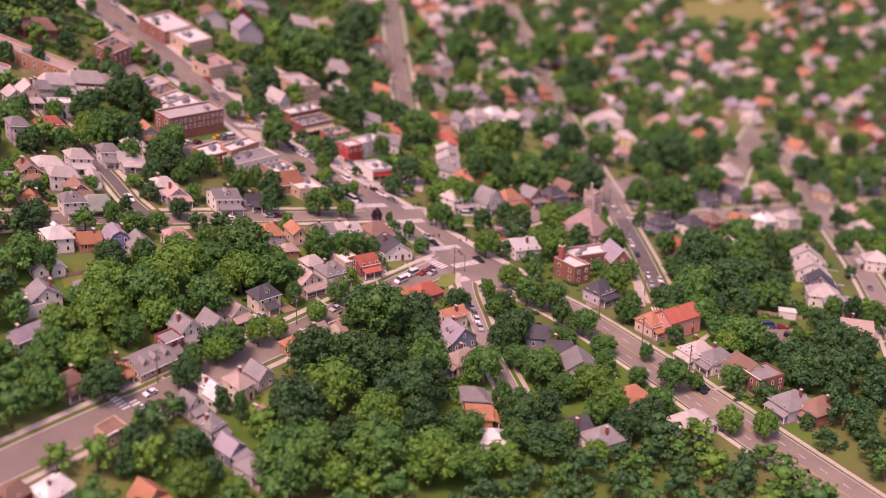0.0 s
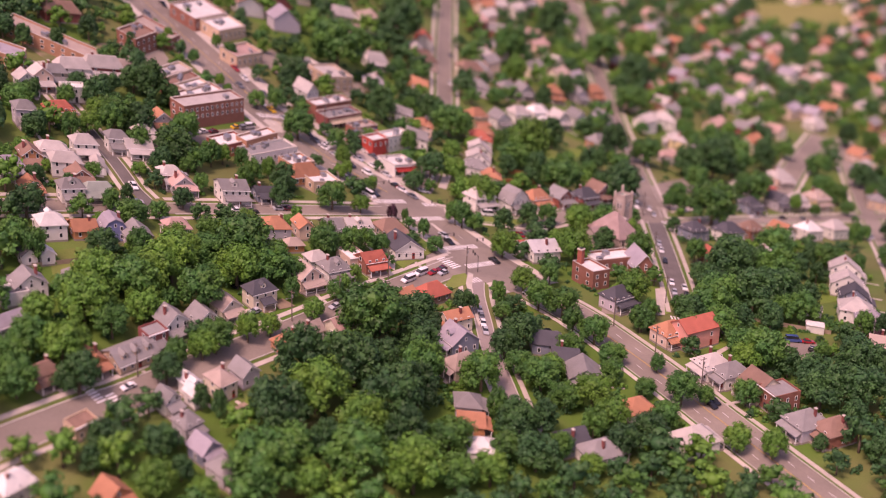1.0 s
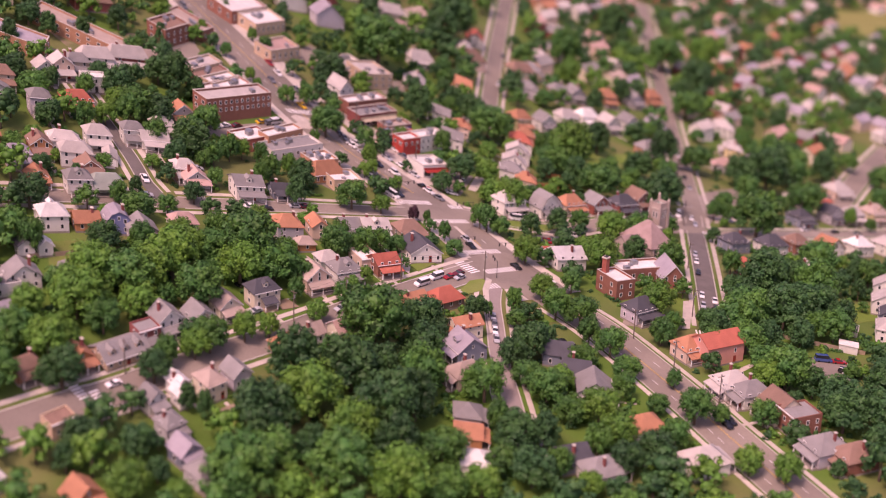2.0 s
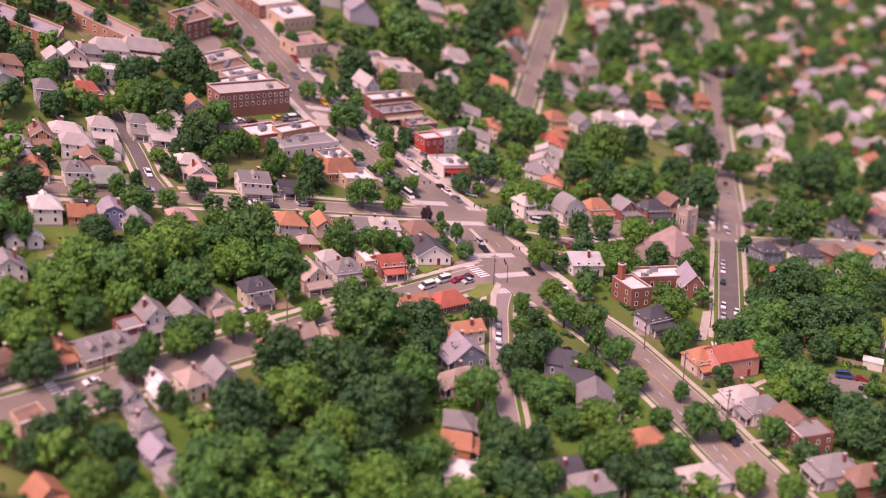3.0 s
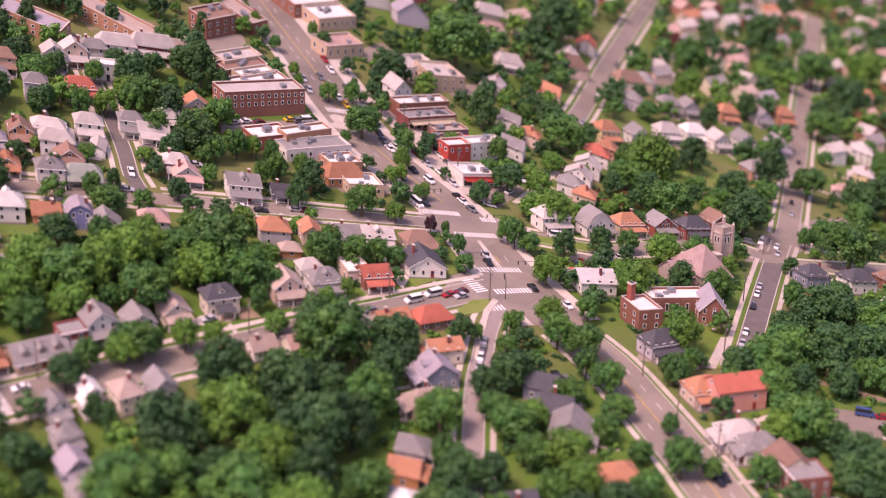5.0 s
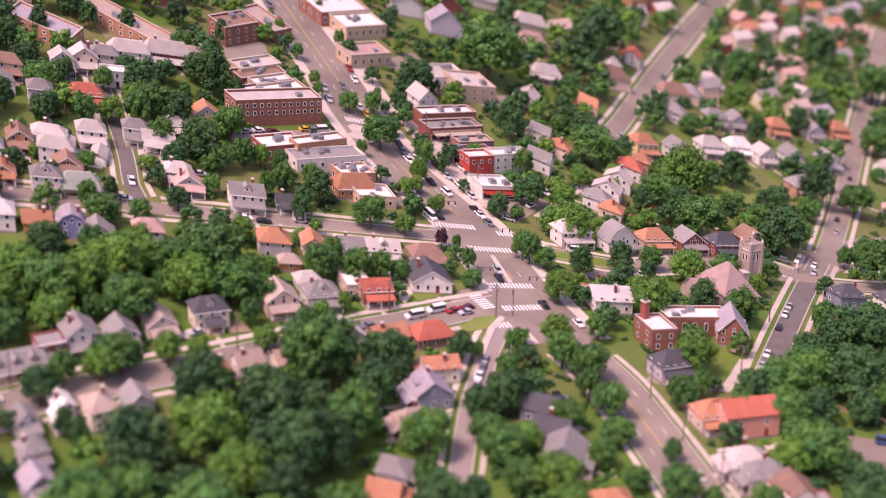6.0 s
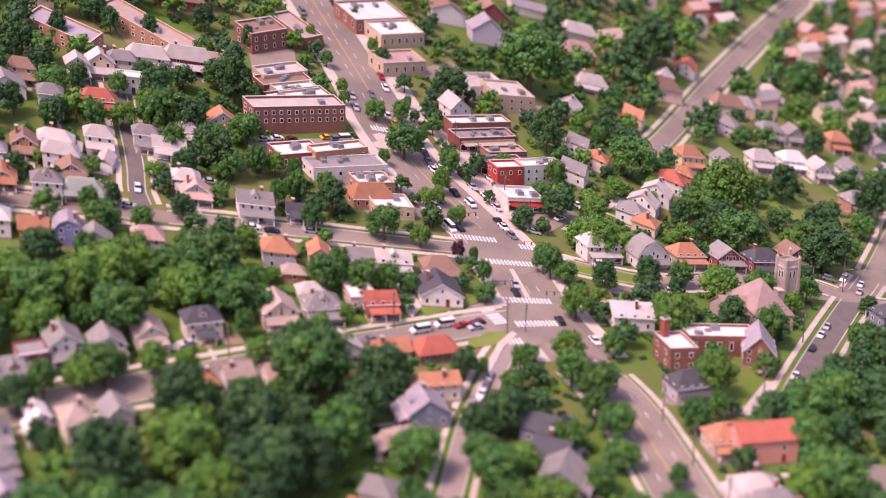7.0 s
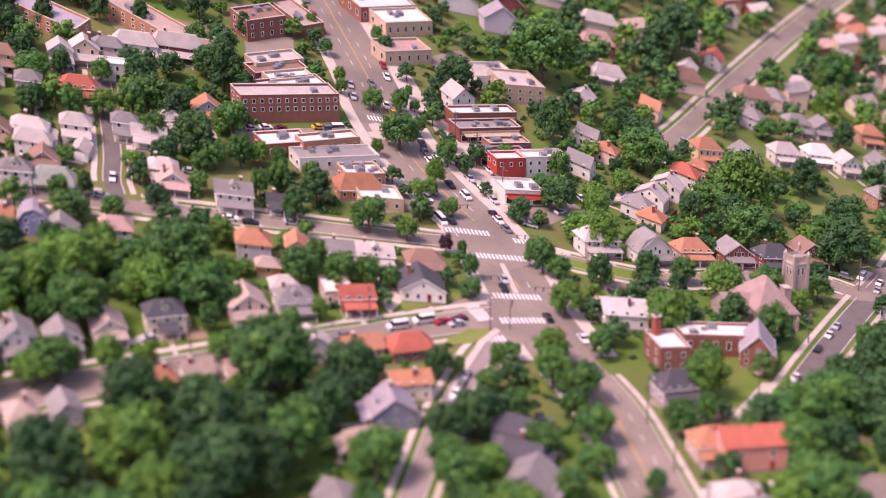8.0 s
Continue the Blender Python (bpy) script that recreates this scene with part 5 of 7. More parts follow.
house(15.9, 292.5, -93.3, 7.9, 7.1, 1.8, 'side', 'white', 'red', detail=1)
house(-15.1, 222.1, 37.2, 7.9, 7.1, 1.5, 'hip', 'white', 'pale', detail=1)
house(42.8, 278.1, 86.3, 7.1, 7.9, 1.8, 'hip', 'tan', 'grey', detail=1)
house(50.7, 308.6, 86.2, 7.1, 7.9, 1.8, 'hip', 'white', 'pale', detail=1)
house(37.9, 243.7, 86.2, 7.1, 7.9, 1.8, 'hip', 'lilac', 'grey', detail=1)
house(101.7, 83.0, -143.0, 6.3, 7.1, 1.6, 'hip', 'slate', 'dark')
house(117.7, 88.4, -143.0, 7.1, 7.1, 1.8, 'hip', 'white', 'dark')
house(131.6, 102.0, -143.0, 6.3, 7.1, 1.6, 'hip', 'brick', 'brown')
house(146.9, 107.9, -143.0, 6.3, 7.1, 1.6, 'gable', 'white', 'orange')
house(162.4, 117.9, -143.0, 6.7, 7.1, 1.8, 'hip', 'white', 'white')
house(178.9, 130.6, -143.0, 7.1, 7.1, 1.8, 'hip', 'white', 'pale')
house(148.0, 154.3, 37.0, 6.3, 7.1, 1.6, 'hip', 'slate', 'dark')
house(168.0, 174.4, 37.0, 6.3, 7.1, 1.8, 'gable', 'lilac', 'dark')
house(180.1, 182.8, 37.0, 5.9, 7.1, 1.8, 'hip', 'tan', 'pale')
house(193.4, 192.6, 37.0, 7.5, 7.9, 2, 'hip', 'yellow', 'tan', dormer=1)
house(170.3, 207.1, 37.0, 7.1, 7.1, 1.7, 'gable', 'white', 'red')
house(187.2, 230.2, 37.0, 7.9, 7.9, 1.5, 'hip', 'peach', 'pale')
house(158.0, 196.8, 37.0, 7.1, 6.3, 1.4, 'side', 'white', 'pale')
house(124.6, 59.4, 16.3, 4.7, 5.5, 1.6, 'gable', 'peach', 'pale', porch=0)
house(99.1, 49.6, 18.0, 4.7, 5.5, 1.4, 'gable', 'brick', 'red', porch=0)
house(232.5, 213.0, 74.5, 6.3, 7.1, 1.6, 'hip', 'buff', 'grey')
house(263.3, 235.7, -104.9, 6.3, 7.1, 1.6, 'hip', 'slate', 'lilac')
house(273.0, 237.7, -104.6, 6.3, 7.1, 1.6, 'hip', 'blue', 'lilac')
house(252.9, 282.4, 40.0, 7.9, 7.9, 1.6, 'hip', 'blue', 'pale')
house(255.1, 274.6, 40.0, 7.9, 7.1, 1.4, 'hip', 'orangebrick', 'tan')
house(259.9, 309.5, 40.0, 7.1, 7.1, 1.5, 'gable', 'peach', 'orange')
house(230.2, 171.8, -104.7, 6.3, 7.1, 1.6, 'hip', 'tan', 'tan')
house(216.4, 131.2, -104.4, 6.3, 7.1, 1.6, 'hip', 'white', 'pale')
house(185.2, 53.7, -105.3, 7.1, 8.7, 1.8, 'hip', 'white', 'pale')
house(152.9, 50.3, 72.7, 6.7, 9.5, 1.8, 'side', 'white', 'pale')
house(145.3, 28.6, 72.9, 6.7, 9.5, 1.8, 'side', 'white', 'pale')
house(142.4, 13.4, 73.2, 6.3, 8.7, 1.7, 'side', 'slate', 'dark')
house(137.2, -1.5, 73.4, 7.1, 9.5, 1.8, 'hip', 'white', 'pale')
house(138.7, -12.8, 73.6, 6.3, 8.7, 1.7, 'hip', 'lilac', 'lilac')
house(135.4, -33.8, 73.8, 7.1, 8.7, 1.4, 'gable', 'yellow', 'tan')
house(-137.2, -63.4, -145.4, 9.5, 8.7, 1.6, 'gable', 'white', 'grey')
house(-140.9, -68.4, -144.6, 7.9, 7.9, 1.3, 'flat', 'white', 'dark', porch=0)
house(-141.4, -82.0, 44.9, 9.5, 9.5, 1.3, 'side', 'lilac', 'lilac', porch=0)
house(-138.9, -48.4, -148.0, 4.7, 5.5, 1.3, 'gable', 'white', 'dark', porch=0)
house(-133.7, -46.2, -148.4, 4.0, 4.7, 1.3, 'gable', 'white', 'white', porch=0)
house(-129.7, -99.6, 45.9, 7.1, 7.9, 1.5, 'hip', 'orangebrick', 'brown', detail=1)
house(-117.6, -91.2, 45.3, 7.1, 7.9, 1.3, 'gable', 'rust', 'orange', detail=1)
house(-132.5, -143.1, -132.7, 8.7, 9.5, 1.6, 'hip', 'white', 'white', detail=1)
house(-142.5, -146.8, -132.5, 7.9, 8.7, 1.6, 'hip', 'brick', 'brown', detail=1)
house(-89.8, -97.1, 46.4, 3.8, 6.3, 1.5, 'gable', 'white', 'white', porch=0, detail=1)
house(217.4, 391.7, 52.6, 7.9, 7.9, 1.8, 'hip', 'white', 'pale', detail=1)
house(239.0, 416.2, -34.2, 7.9, 7.9, 1.8, 'hip', 'peach', 'pale', detail=1)
house(297.9, 357.2, 40.0, 7.1, 7.1, 1.7, 'hip', 'tan', 'brown', detail=1)
house(292.5, 320.6, 40.0, 7.1, 7.1, 1.7, 'gable', 'white', 'pale', detail=1)
house(328.1, 358.7, 40.0, 7.9, 7.1, 1.7, 'hip', 'orangebrick', 'orange', detail=1)
house(351.6, 417.7, 40.0, 7.1, 7.1, 1.7, 'hip', 'maroon', 'tan', detail=1)
house(253.3, 364.5, 40.0, 7.1, 7.1, 1.7, 'hip', 'white', 'pale', detail=1)
house(224.7, 391.4, 13.6, 7.1, 7.1, 1.7, 'hip', 'white', 'pale', detail=1)

# shops and large flat-roofed buildings along the main street
block(-88.5, 80.0, 52.4, 34.8, 6.5, 3, 'brick', 'pale', shop=False, bays=12, units=1, bare=True, label="long three-storey dark red brick apartment block with flat roof", name="apartment_block", h=8.3)
block(-92.9, 90.4, 60.9, 29.4, 6, 1, 'brick', 'white', shop=False, h=5)
block(-94.4, 96.6, 60.4, 17.4, 5, 1, 'buff', 'white', shop=False, h=5)
block(-99.6, 99.4, 61.0, 21.4, 6, 1, 'maroon', 'brown', shop=False, h=4.5)
block(-102.0, 104.0, 62.3, 19.9, 6, 1, 'buff', 'pale', shop=False, h=5)
block(-116.3, 125.3, 65.8, 17.6, 8, 2, 'brick', 'brown', shop=False, h=6.5)
block(-81.2, 58.8, 53.9, 16.0, 7, 1, 'redbrick', 'white', shop=False, units=2, h=4)
block(-70.7, 68.9, 56.9, 21.1, 4.5, 1, 'orangebrick', 'white', shop=False, units=4, h=5)
block(-66.9, 64.5, 51.6, 27.8, 6.5, 1, 'white', 'grey', shop=False, units=3, h=3.2)
block(-56.6, 58.8, 49.7, 12.8, 6.8, 1, 'orangebrick', 'white', shop=False, units=5, h=4.2)
block(-48.4, 50.5, 37.4, 12.8, 8, 1, 'buff', 'white', shop=False, units=2, h=3.4)
block(-40.9, 134.4, 55.8, 27.6, 5, 1, 'brick', 'white', h=4.8)
block(-37.2, 126.4, 55.7, 26.5, 6, 1, 'maroon', 'grey', units=6, h=4)
block(-28.4, 120.5, 54.2, 17.3, 4.6, 1, 'brick', 'tan', h=4)
block(-28.2, 111.5, 52.4, 19.3, 4.5, 1, 'maroon', 'brown', h=3.6)
block(-24.2, 104.6, 53.7, 11.7, 5, 2, 'redwall', 'white', shop=False, units=0, bare=True, h=5.8)
block(-15.4, 117.3, 54.7, 18.2, 5, 2, 'white', 'white', shop=False, units=2, h=5.8)
block(-16.5, 89.5, 44.4, 14.1, 8.5, 1, 'white', 'white', awning=0, units=2, h=4)
block(-38.1, 170.8, 49.4, 17.4, 11, 2, 'buff', 'pale', shop=False, h=6)
block(-48.6, 171.8, 58.2, 19.5, 9, 1, 'white', 'pale', shop=False, h=4)
block(-76.0, 156.2, 59.6, 21.5, 8, 1, 'buff', 'pinkish', shop=False, h=4.5)
block(-83.6, 179.1, 61.1, 23.1, 9, 1, 'buff', 'white', shop=False, h=4.5)
block(-93.8, 182.6, 61.4, 27.1, 12, 1, 'brick', 'white', shop=False, h=5)
block(-109.9, 143.9, -21.8, 16, 10, 1, 'brick', 'tan', shop=False)
block(-143.8, 94.9, -9.8, 34, 10, 2, 'orangebrick', 'tan', shop=False, units=4, bays=9, h=4.6)
block(-163.4, 71.8, -1.9, 22, 10, 2, 'orangebrick', 'lilac', shop=False, units=4, bays=6, h=4.6)
block(54.1, 25.0, 31.6, 22, 8, 1, 'brick', 'white', shop=False, h=5.5, name="church_hall", label="long brick church hall with flat white roof")
block(43.7, 9.1, 34.8, 8.5, 10, 2, 'brick', 'white', shop=False, h=6.4, units=0, name="church_hall", label="two-storey red brick hall front with flat white roof", trim=False)

# single houses of special shape
house(69.7, -32.5, 31.5, 15.5, 8.5, 2.5, 'side', 'pink', 'red', porch=0, chimney=0, detail=1, fit=False)
house(-54.6, 51.1, 43.6, 14.4, 6, 1.2, 'hip', 'rust', 'orange', porch=0, chimney=0, fit=False)
house(-50.0, 138.1, 57.5, 9.7, 6, 2, 'gable', 'white', 'pale', porch=0, detail=1, fit=False)
house(65.0, 24.7, 7.9, 9.0, 12, 1.6, 'gable', 'brick', 'lilac', porch=0, chimney=0, rise=5.2, fit=False)
house(28.8, 26.3, -62.0, 8.0, 12, 1.6, 'gable', 'white', 'silver', porch=0, fit=False)
house(23.5, 30.0, -62.3, 5.0, 5, 1, 'gable', 'white', 'red', porch=0, chimney=0, fit=False)

# church
church(63.2, 57.4)
tower(70.0, 74.9)
brick_stack(40.3, 11.3)

# pads, lots and lawns
patch('road', [(-13.4, 17.9), (-7.2, 27.0), (10.6, 27.7), (14.7, 17.3), (6.8, -3.3), (-2.7, 2.0), (-9.1, -5.1), (-15.3, -2.6)], 0.128, ASPHALT, 'worn asphalt of the wide street junction', 'road')
patch('road', [(-30.3, 53.4), (-18.0, 62.4), (-2.1, 64.5), (2.9, 57.5), (-5.6, 37.4), (-17.0, 39.0), (-28.4, 37.9)], 0.132, ASPHALT, 'worn asphalt of the upper street junction', 'road')
patch('parking_lot', [(-11.6, 105.1), (-4.8, 104.5), (1.7, 99.4), (-5.1, 73.1), (-14.5, 77.4)], 0.08, ASPHALT, 'small asphalt forecourt beside the corner shop', 'parking lot')
patch('parking_lot', [(18.5, 47.5), (40.7, 77.2), (49.6, 86.2), (46.4, 71.2), (23.1, 40.2)], 0.08, ASPHALT, 'asphalt parking strip beside the church', 'parking lot')
patch('parking_lot', [(90.1, -24.5), (100.2, -24.2), (116.7, -24.1), (115.5, -30.9), (109.4, -37.8), (99.5, -42.9), (95.2, -38.2), (93.6, -31.3)], 0.08, ASPHALT, 'worn asphalt yard behind the houses', 'parking lot')
patch('parking_lot', [(-66.8, 101.8), (-59.7, 103.9), (-60.6, 93.1), (-73.9, 84.6)], 0.08, CONCRETE, 'pale concrete yard beside the brick block', 'parking lot')
patch('driveway', [(-32.8, 4.8), (-26.8, 9.8), (-25.3, 3.2), (-26.2, -5.0), (-28.9, -3.0)], 0.22, CONCRETE, 'pale concrete driveway between the houses', 'driveway')
patch('driveway', [(-75.6, -47.3), (-72.1, -44.2), (-73.5, -50.6), (-77.9, -52.7)], 0.09, CONCRETE, 'pale concrete driveway beside the house', 'driveway')
patch('driveway', [(44.5, -8.8), (67.6, -5.9), (60.5, -14.6), (42.3, -15.5)], 0.09, ASPHALT, 'short asphalt driveway beside the small house', 'driveway')
patch('lawn', [(-25.9, 0.8), (-12.1, 18.6), (-9.8, 17.0), (-23.1, -2.4)], 0.3, LAWN, 'small mown front lawn on a corner plot', 'lawn')
patch('lawn', [(-9.8, -9.5), (-6.2, -1.3), (-1.5, 2.3), (-1.0, 1.1), (-2.4, -6.7), (-7.7, -11.6)], 0.26, LAWN, 'small triangular lawn at the street fork', 'lawn')
patch('lawn', [(12.8, -23.0), (21.7, -8.3), (21.4, -19.6)], 0.06, LAWN, 'patch of mown grass', 'lawn')
patch('lawn', [(65.3, -2.6), (75.0, 24.7), (68.0, -9.9), (61.6, -13.1)], 0.09, LAWN, 'mown lawn beside the side street', 'lawn')
patch('lawn', [(-75.0, -87.4), (-69.1, -82.7), (-64.9, -99.8), (-73.7, -107.2), (-78.9, -102.5)], 0.09, LAWN, 'long mown back lawn below the houses', 'lawn')
patch('lawn', [(5.9, 58.2), (34.1, 68.0), (21.6, 53.3), (6.8, 48.3)], 0.16, LAWN, 'grass strip with street trees beside the road', 'lawn')
patch('field', MEADOW, 0.1, FIELD, 'open yellow-green playing field at the edge of town', 'field')
patch('forecourt', [(-54.8, 119.6), (-49.6, 129.5), (-42.2, 123.8), (-31.8, 113.7), (-19.5, 102.0), (-10.6, 101.1), (-8.3, 74.3), (-18.5, 76.6), (-36.0, 95.9)], 0.075, CONCRETE, 'pale concrete paving in front of the shops', 'pavement')
patch('parking_lot', [(-70.6, 165.8), (-55.6, 152.5), (-45.1, 162.8), (-46.1, 176.6), (-63.4, 186.0)], 0.075, ASPHALT, 'asphalt parking lot behind the shops', 'parking lot')
patch('parking_lot', [(-97.1, 61.3), (-61.4, 100.3), (-51.8, 86.6), (-39.2, 56.0), (-47.7, 41.9), (-63.7, 49.7), (-69.6, 66.4), (-89.4, 55.2)], 0.075, ASPHALT, 'worn asphalt yard round the low shop buildings', 'parking lot')
patch('parking_lot', [(-37.6, 172.6), (-23.2, 191.7), (-22.5, 174.8), (-31.3, 163.5)], 0.075, ASPHALT, 'asphalt lot beside the pale two-storey building', 'parking lot')
patch('forecourt', [(-98.9, 173.0), (-93.2, 181.2), (-55.5, 126.9), (-60.4, 121.1)], 0.075, CONCRETE, 'pale concrete paving along the shop fronts', 'pavement')
patch('forecourt', [(-2.1, 60.2), (6.9, 64.4), (3.0, 43.1), (-1.9, 47.3)], 0.16, CONCRETE, 'pale paved corner with a street tree', 'pavement')
patch('driveway', [(67.9, 11.7), (71.4, 13.2), (65.6, -11.6), (62.7, -12.7)], 0.1, CONCRETE, 'pale concrete path along the side street', 'pavement')
patch('path', [(81.0, -20.6), (82.7, -18.9), (87.1, -28.5), (85.0, -30.0)], 0.09, CONCRETE, 'pale concrete path behind the pink house', 'path')
patch('path', [(85.3, -29.1), (86.8, -29.4), (75.6, -40.8), (74.8, -38.8)], 0.094, CONCRETE, 'pale concrete path across the back lawn', 'path')
patch('lawn', [(81.3, -22.8), (84.9, -29.2), (76.2, -37.4), (78.0, -28.6)], 0.07, LAWN, 'small mown lawn behind the pink house', 'lawn')
patch('lawn', [(132.8, 34.6), (145.8, 38.5), (139.1, 19.1), (124.3, 9.5)], 0.07, LAWN, 'mown back yard lawn beside the terrace', 'lawn')
patch('lawn', [(-133.9, -39.5), (-126.7, -35.0), (-125.9, -40.8), (-132.8, -45.0)], 0.07, LAWN, 'mown back yard lawn', 'lawn')
patch('lawn', [(-132.7, -46.5), (-125.6, -42.2), (-126.1, -49.8), (-131.6, -51.9)], 0.07, LAWN, 'mown back yard lawn below the fence', 'lawn')
patch('lawn', [(-107.2, -16.5), (-100.5, -15.2), (-99.6, -26.7), (-105.3, -34.0), (-107.4, -26.8)], 0.07, LAWN, 'sunny back yard lawn with bare patches', 'lawn')
patch('lawn', [(60.0, 186.8), (82.1, 206.2), (74.5, 179.3), (55.5, 159.1)], 0.07, LAWN, 'mown lawn with hedges behind the brick house', 'lawn')
patch('lawn', [(54.7, 26.9), (72.5, 32.7), (64.8, -9.9), (56.8, -9.0)], 0.07, LAWN, 'wide mown lawn beside the church hall', 'lawn')
patch('parking_lot', [(108.9, 146.9), (120.8, 160.1), (117.5, 135.9), (103.2, 122.8)], 0.09, CONCRETE, 'pale concrete yard with parked cars', 'parking lot')
patch('road', [(88.9, 131.0), (109.1, 173.2), (129.3, 197.8), (131.7, 182.3), (111.6, 146.9), (93.0, 100.7), (79.4, 91.1)], 0.132, ASPHALT, 'wide worn asphalt of the street fork by the church', 'road')
patch('dirt_lot', [(-157.5, 93.7), (-122.2, 122.8), (-118.7, 111.2), (-146.9, 84.2)], 0.07, DIRT, 'bare orange-brown earth lot by the brick blocks', 'lot')
patch('parking_lot', [(-118.9, 118.5), (-107.3, 133.5), (-94.3, 102.0), (-104.8, 89.6)], 0.07, ASPHALT, 'asphalt yard behind the shop rows', 'parking lot')
patch('driveway', [(9.3, 128.7), (12.6, 130.2), (1.8, 83.1), (-1.5, 83.1)], 0.07, CONCRETE, 'narrow paved alley behind the houses', 'driveway')

patch('path', [(-0.3, 3.4), (1.4, 2.4), (-0.4, -6.7), (-0.7, -18.1), (-0.5, -26.2), (-0.2, -34.2), (-1.9, -34.5), (-2.2, -26.3), (-2.3, -18.2), (-2.3, -5.8)], 0.3, CONCRETE, 'pale concrete path curving down from the street fork', 'path')
patch('lawn', [(-34.1, -6.9), (-29.9, -0.8), (-26.9, -5.6), (-31.4, -11.3)], 0.24, LAWN, 'small mown front lawn beside the driveway', 'lawn')
patch('lawn', [(-37.9, -10.8), (-35.3, -8.1), (-33.2, -11.3), (-35.8, -14.0)], 0.24, LAWN, 'small mown front lawn of the brick house', 'lawn')
patch('lawn', [(-44.7, -23.3), (-41.1, -15.8), (-37.1, -16.4), (-42.1, -24.1)], 0.24, LAWN, 'narrow mown front lawn', 'lawn')
patch('lawn', [(-72.6, -46.4), (-70.3, -43.4), (-67.3, -46.5), (-69.8, -49.5)], 0.24, LAWN, 'small front lawn of the cream house', 'lawn')
patch('lawn', [(-67.7, -40.5), (-64.2, -37.2), (-60.3, -40.1), (-65.3, -43.8)], 0.24, DIRT, 'worn front lawn of the cream house', 'lawn')
patch('median', [(-9.3, 40.7), (-8.2, 41.8), (0.0, 26.7), (-1.2, 25.6)], 0.16, CONCRETE, 'pale tan painted strip between the lanes', 'median')

patch('parking_lot', [(-95.2, 53.7), (-96.6, 59.1), (-72.8, 89.3), (-68.7, 98.9), (-65.6, 94.9), (-72.2, 83.7), (-82.4, 67.1)], 0.16, ASPHALT, 'worn asphalt alley in front of the brick apartment block', 'parking lot')

# yards kept open
OPEN.append([(111.4, 137.5), (220.9, 204.1), (181.4, 109.4), (133.8, 78.8), (87.9, 58.5)])
OPEN.append([(172.8, 244.8), (243.1, 278.1), (197.4, 164.5), (141.2, 131.8)])
OPEN.append([(238.4, 371.0), (266.6, 384.2), (225.2, 269.9), (188.4, 229.7)])
OPEN.append([(29.0, 218.1), (105.2, 293.6), (91.4, 234.2), (72.3, 212.7), (21.6, 171.6)])
OPEN.append([(61.5, 194.2), (100.1, 228.0), (87.4, 176.5), (50.9, 142.8)])
OPEN.append([(128.2, 267.5), (152.2, 286.4), (132.8, 219.6), (110.7, 202.5)])
OPEN.append([(89.7, -18.9), (120.2, -18.8), (114.3, -38.3), (102.4, -53.8), (87.2, -58.5), (82.6, -49.0)])
OPEN.append([(133.0, 38.3), (150.3, 43.6), (129.8, -6.8), (113.1, -17.2)])
OPEN.append([(-108.6, -64.8), (-100.5, -67.8), (-106.9, -77.8), (-108.5, -74.3)])
OPEN.append([(-139.0, -37.1), (-126.0, -31.6), (-124.8, -52.2), (-137.6, -58.3)])
OPEN.append([(-107.6, -15.0), (-99.1, -12.8), (-98.8, -28.0), (-106.0, -35.8)])
OPEN.append([(102.9, 188.9), (144.2, 218.3), (111.2, 111.5), (77.0, 91.4)])
OPEN.append([(-65.2, -58.0), (-52.5, -45.3), (-31.2, -26.3), (-14.9, -13.5), (-14.3, -27.7), (-29.9, -44.6), (-50.5, -62.7), (-63.2, -71.7)])
OPEN.append([(177.9, 120.1), (198.4, 130.5), (144.1, -26.1), (130.9, -27.4)])
OPEN.append([(267.3, 362.1), (329.3, 381.9), (286.2, 283.8), (228.3, 261.2)])
garage(122.5, 0.9, 73, wall='white', cover='pale', roof='gable')
garage(117.6, -15.2, 73.3, wall='white', cover='white', roof='flat')
garage(-126.6, -54.5, -178.7, wall='slate', cover='grey', roof='gable')
garage(-123.3, 14.7, 12.5, wall='white', cover='pale', roof='gable')
garage(-82.8, -50.7, 41.5, wall='white', cover='pale', roof='gable')

OPEN.append([(-101.0, -104.0), (-92.0, -97.0), (-83.0, -106.0), (-75.0, -127.0), (-84.0, -133.0), (-97.0, -116.0)])

# fences
fence((25.3, 109.0), (39.9, 118.1))
fence((25.3, 109.0), (27.6, 124.9))
fence((39.9, 118.1), (61.0, 133.4))
fence((32.6, 127.0), (50.9, 133.8))
fence((-53.3, 6.3), (-44.6, 8.6), 1.5, WOOD, "grey weathered board fence round a back yard")
fence((-44.6, 8.6), (-34.2, 13.6), 1.5, WOOD, "grey weathered board fence round a back yard")
fence((-137.6, -50.0), (-125.4, -42.2), 1.5, WOOD, "grey weathered board fence round a back yard")
fence((93.5, -9.3), (112.9, -15.0), 1.5, WOOD, "grey weathered board fence round a back yard")
fence((112.9, -15.0), (122.8, -17.2), 1.5, WOOD, "grey weathered board fence round a back yard")
fence((-30.9, 18.5), (-26.1, 15.3), 1.5, WOOD, "grey weathered board fence round a back yard")

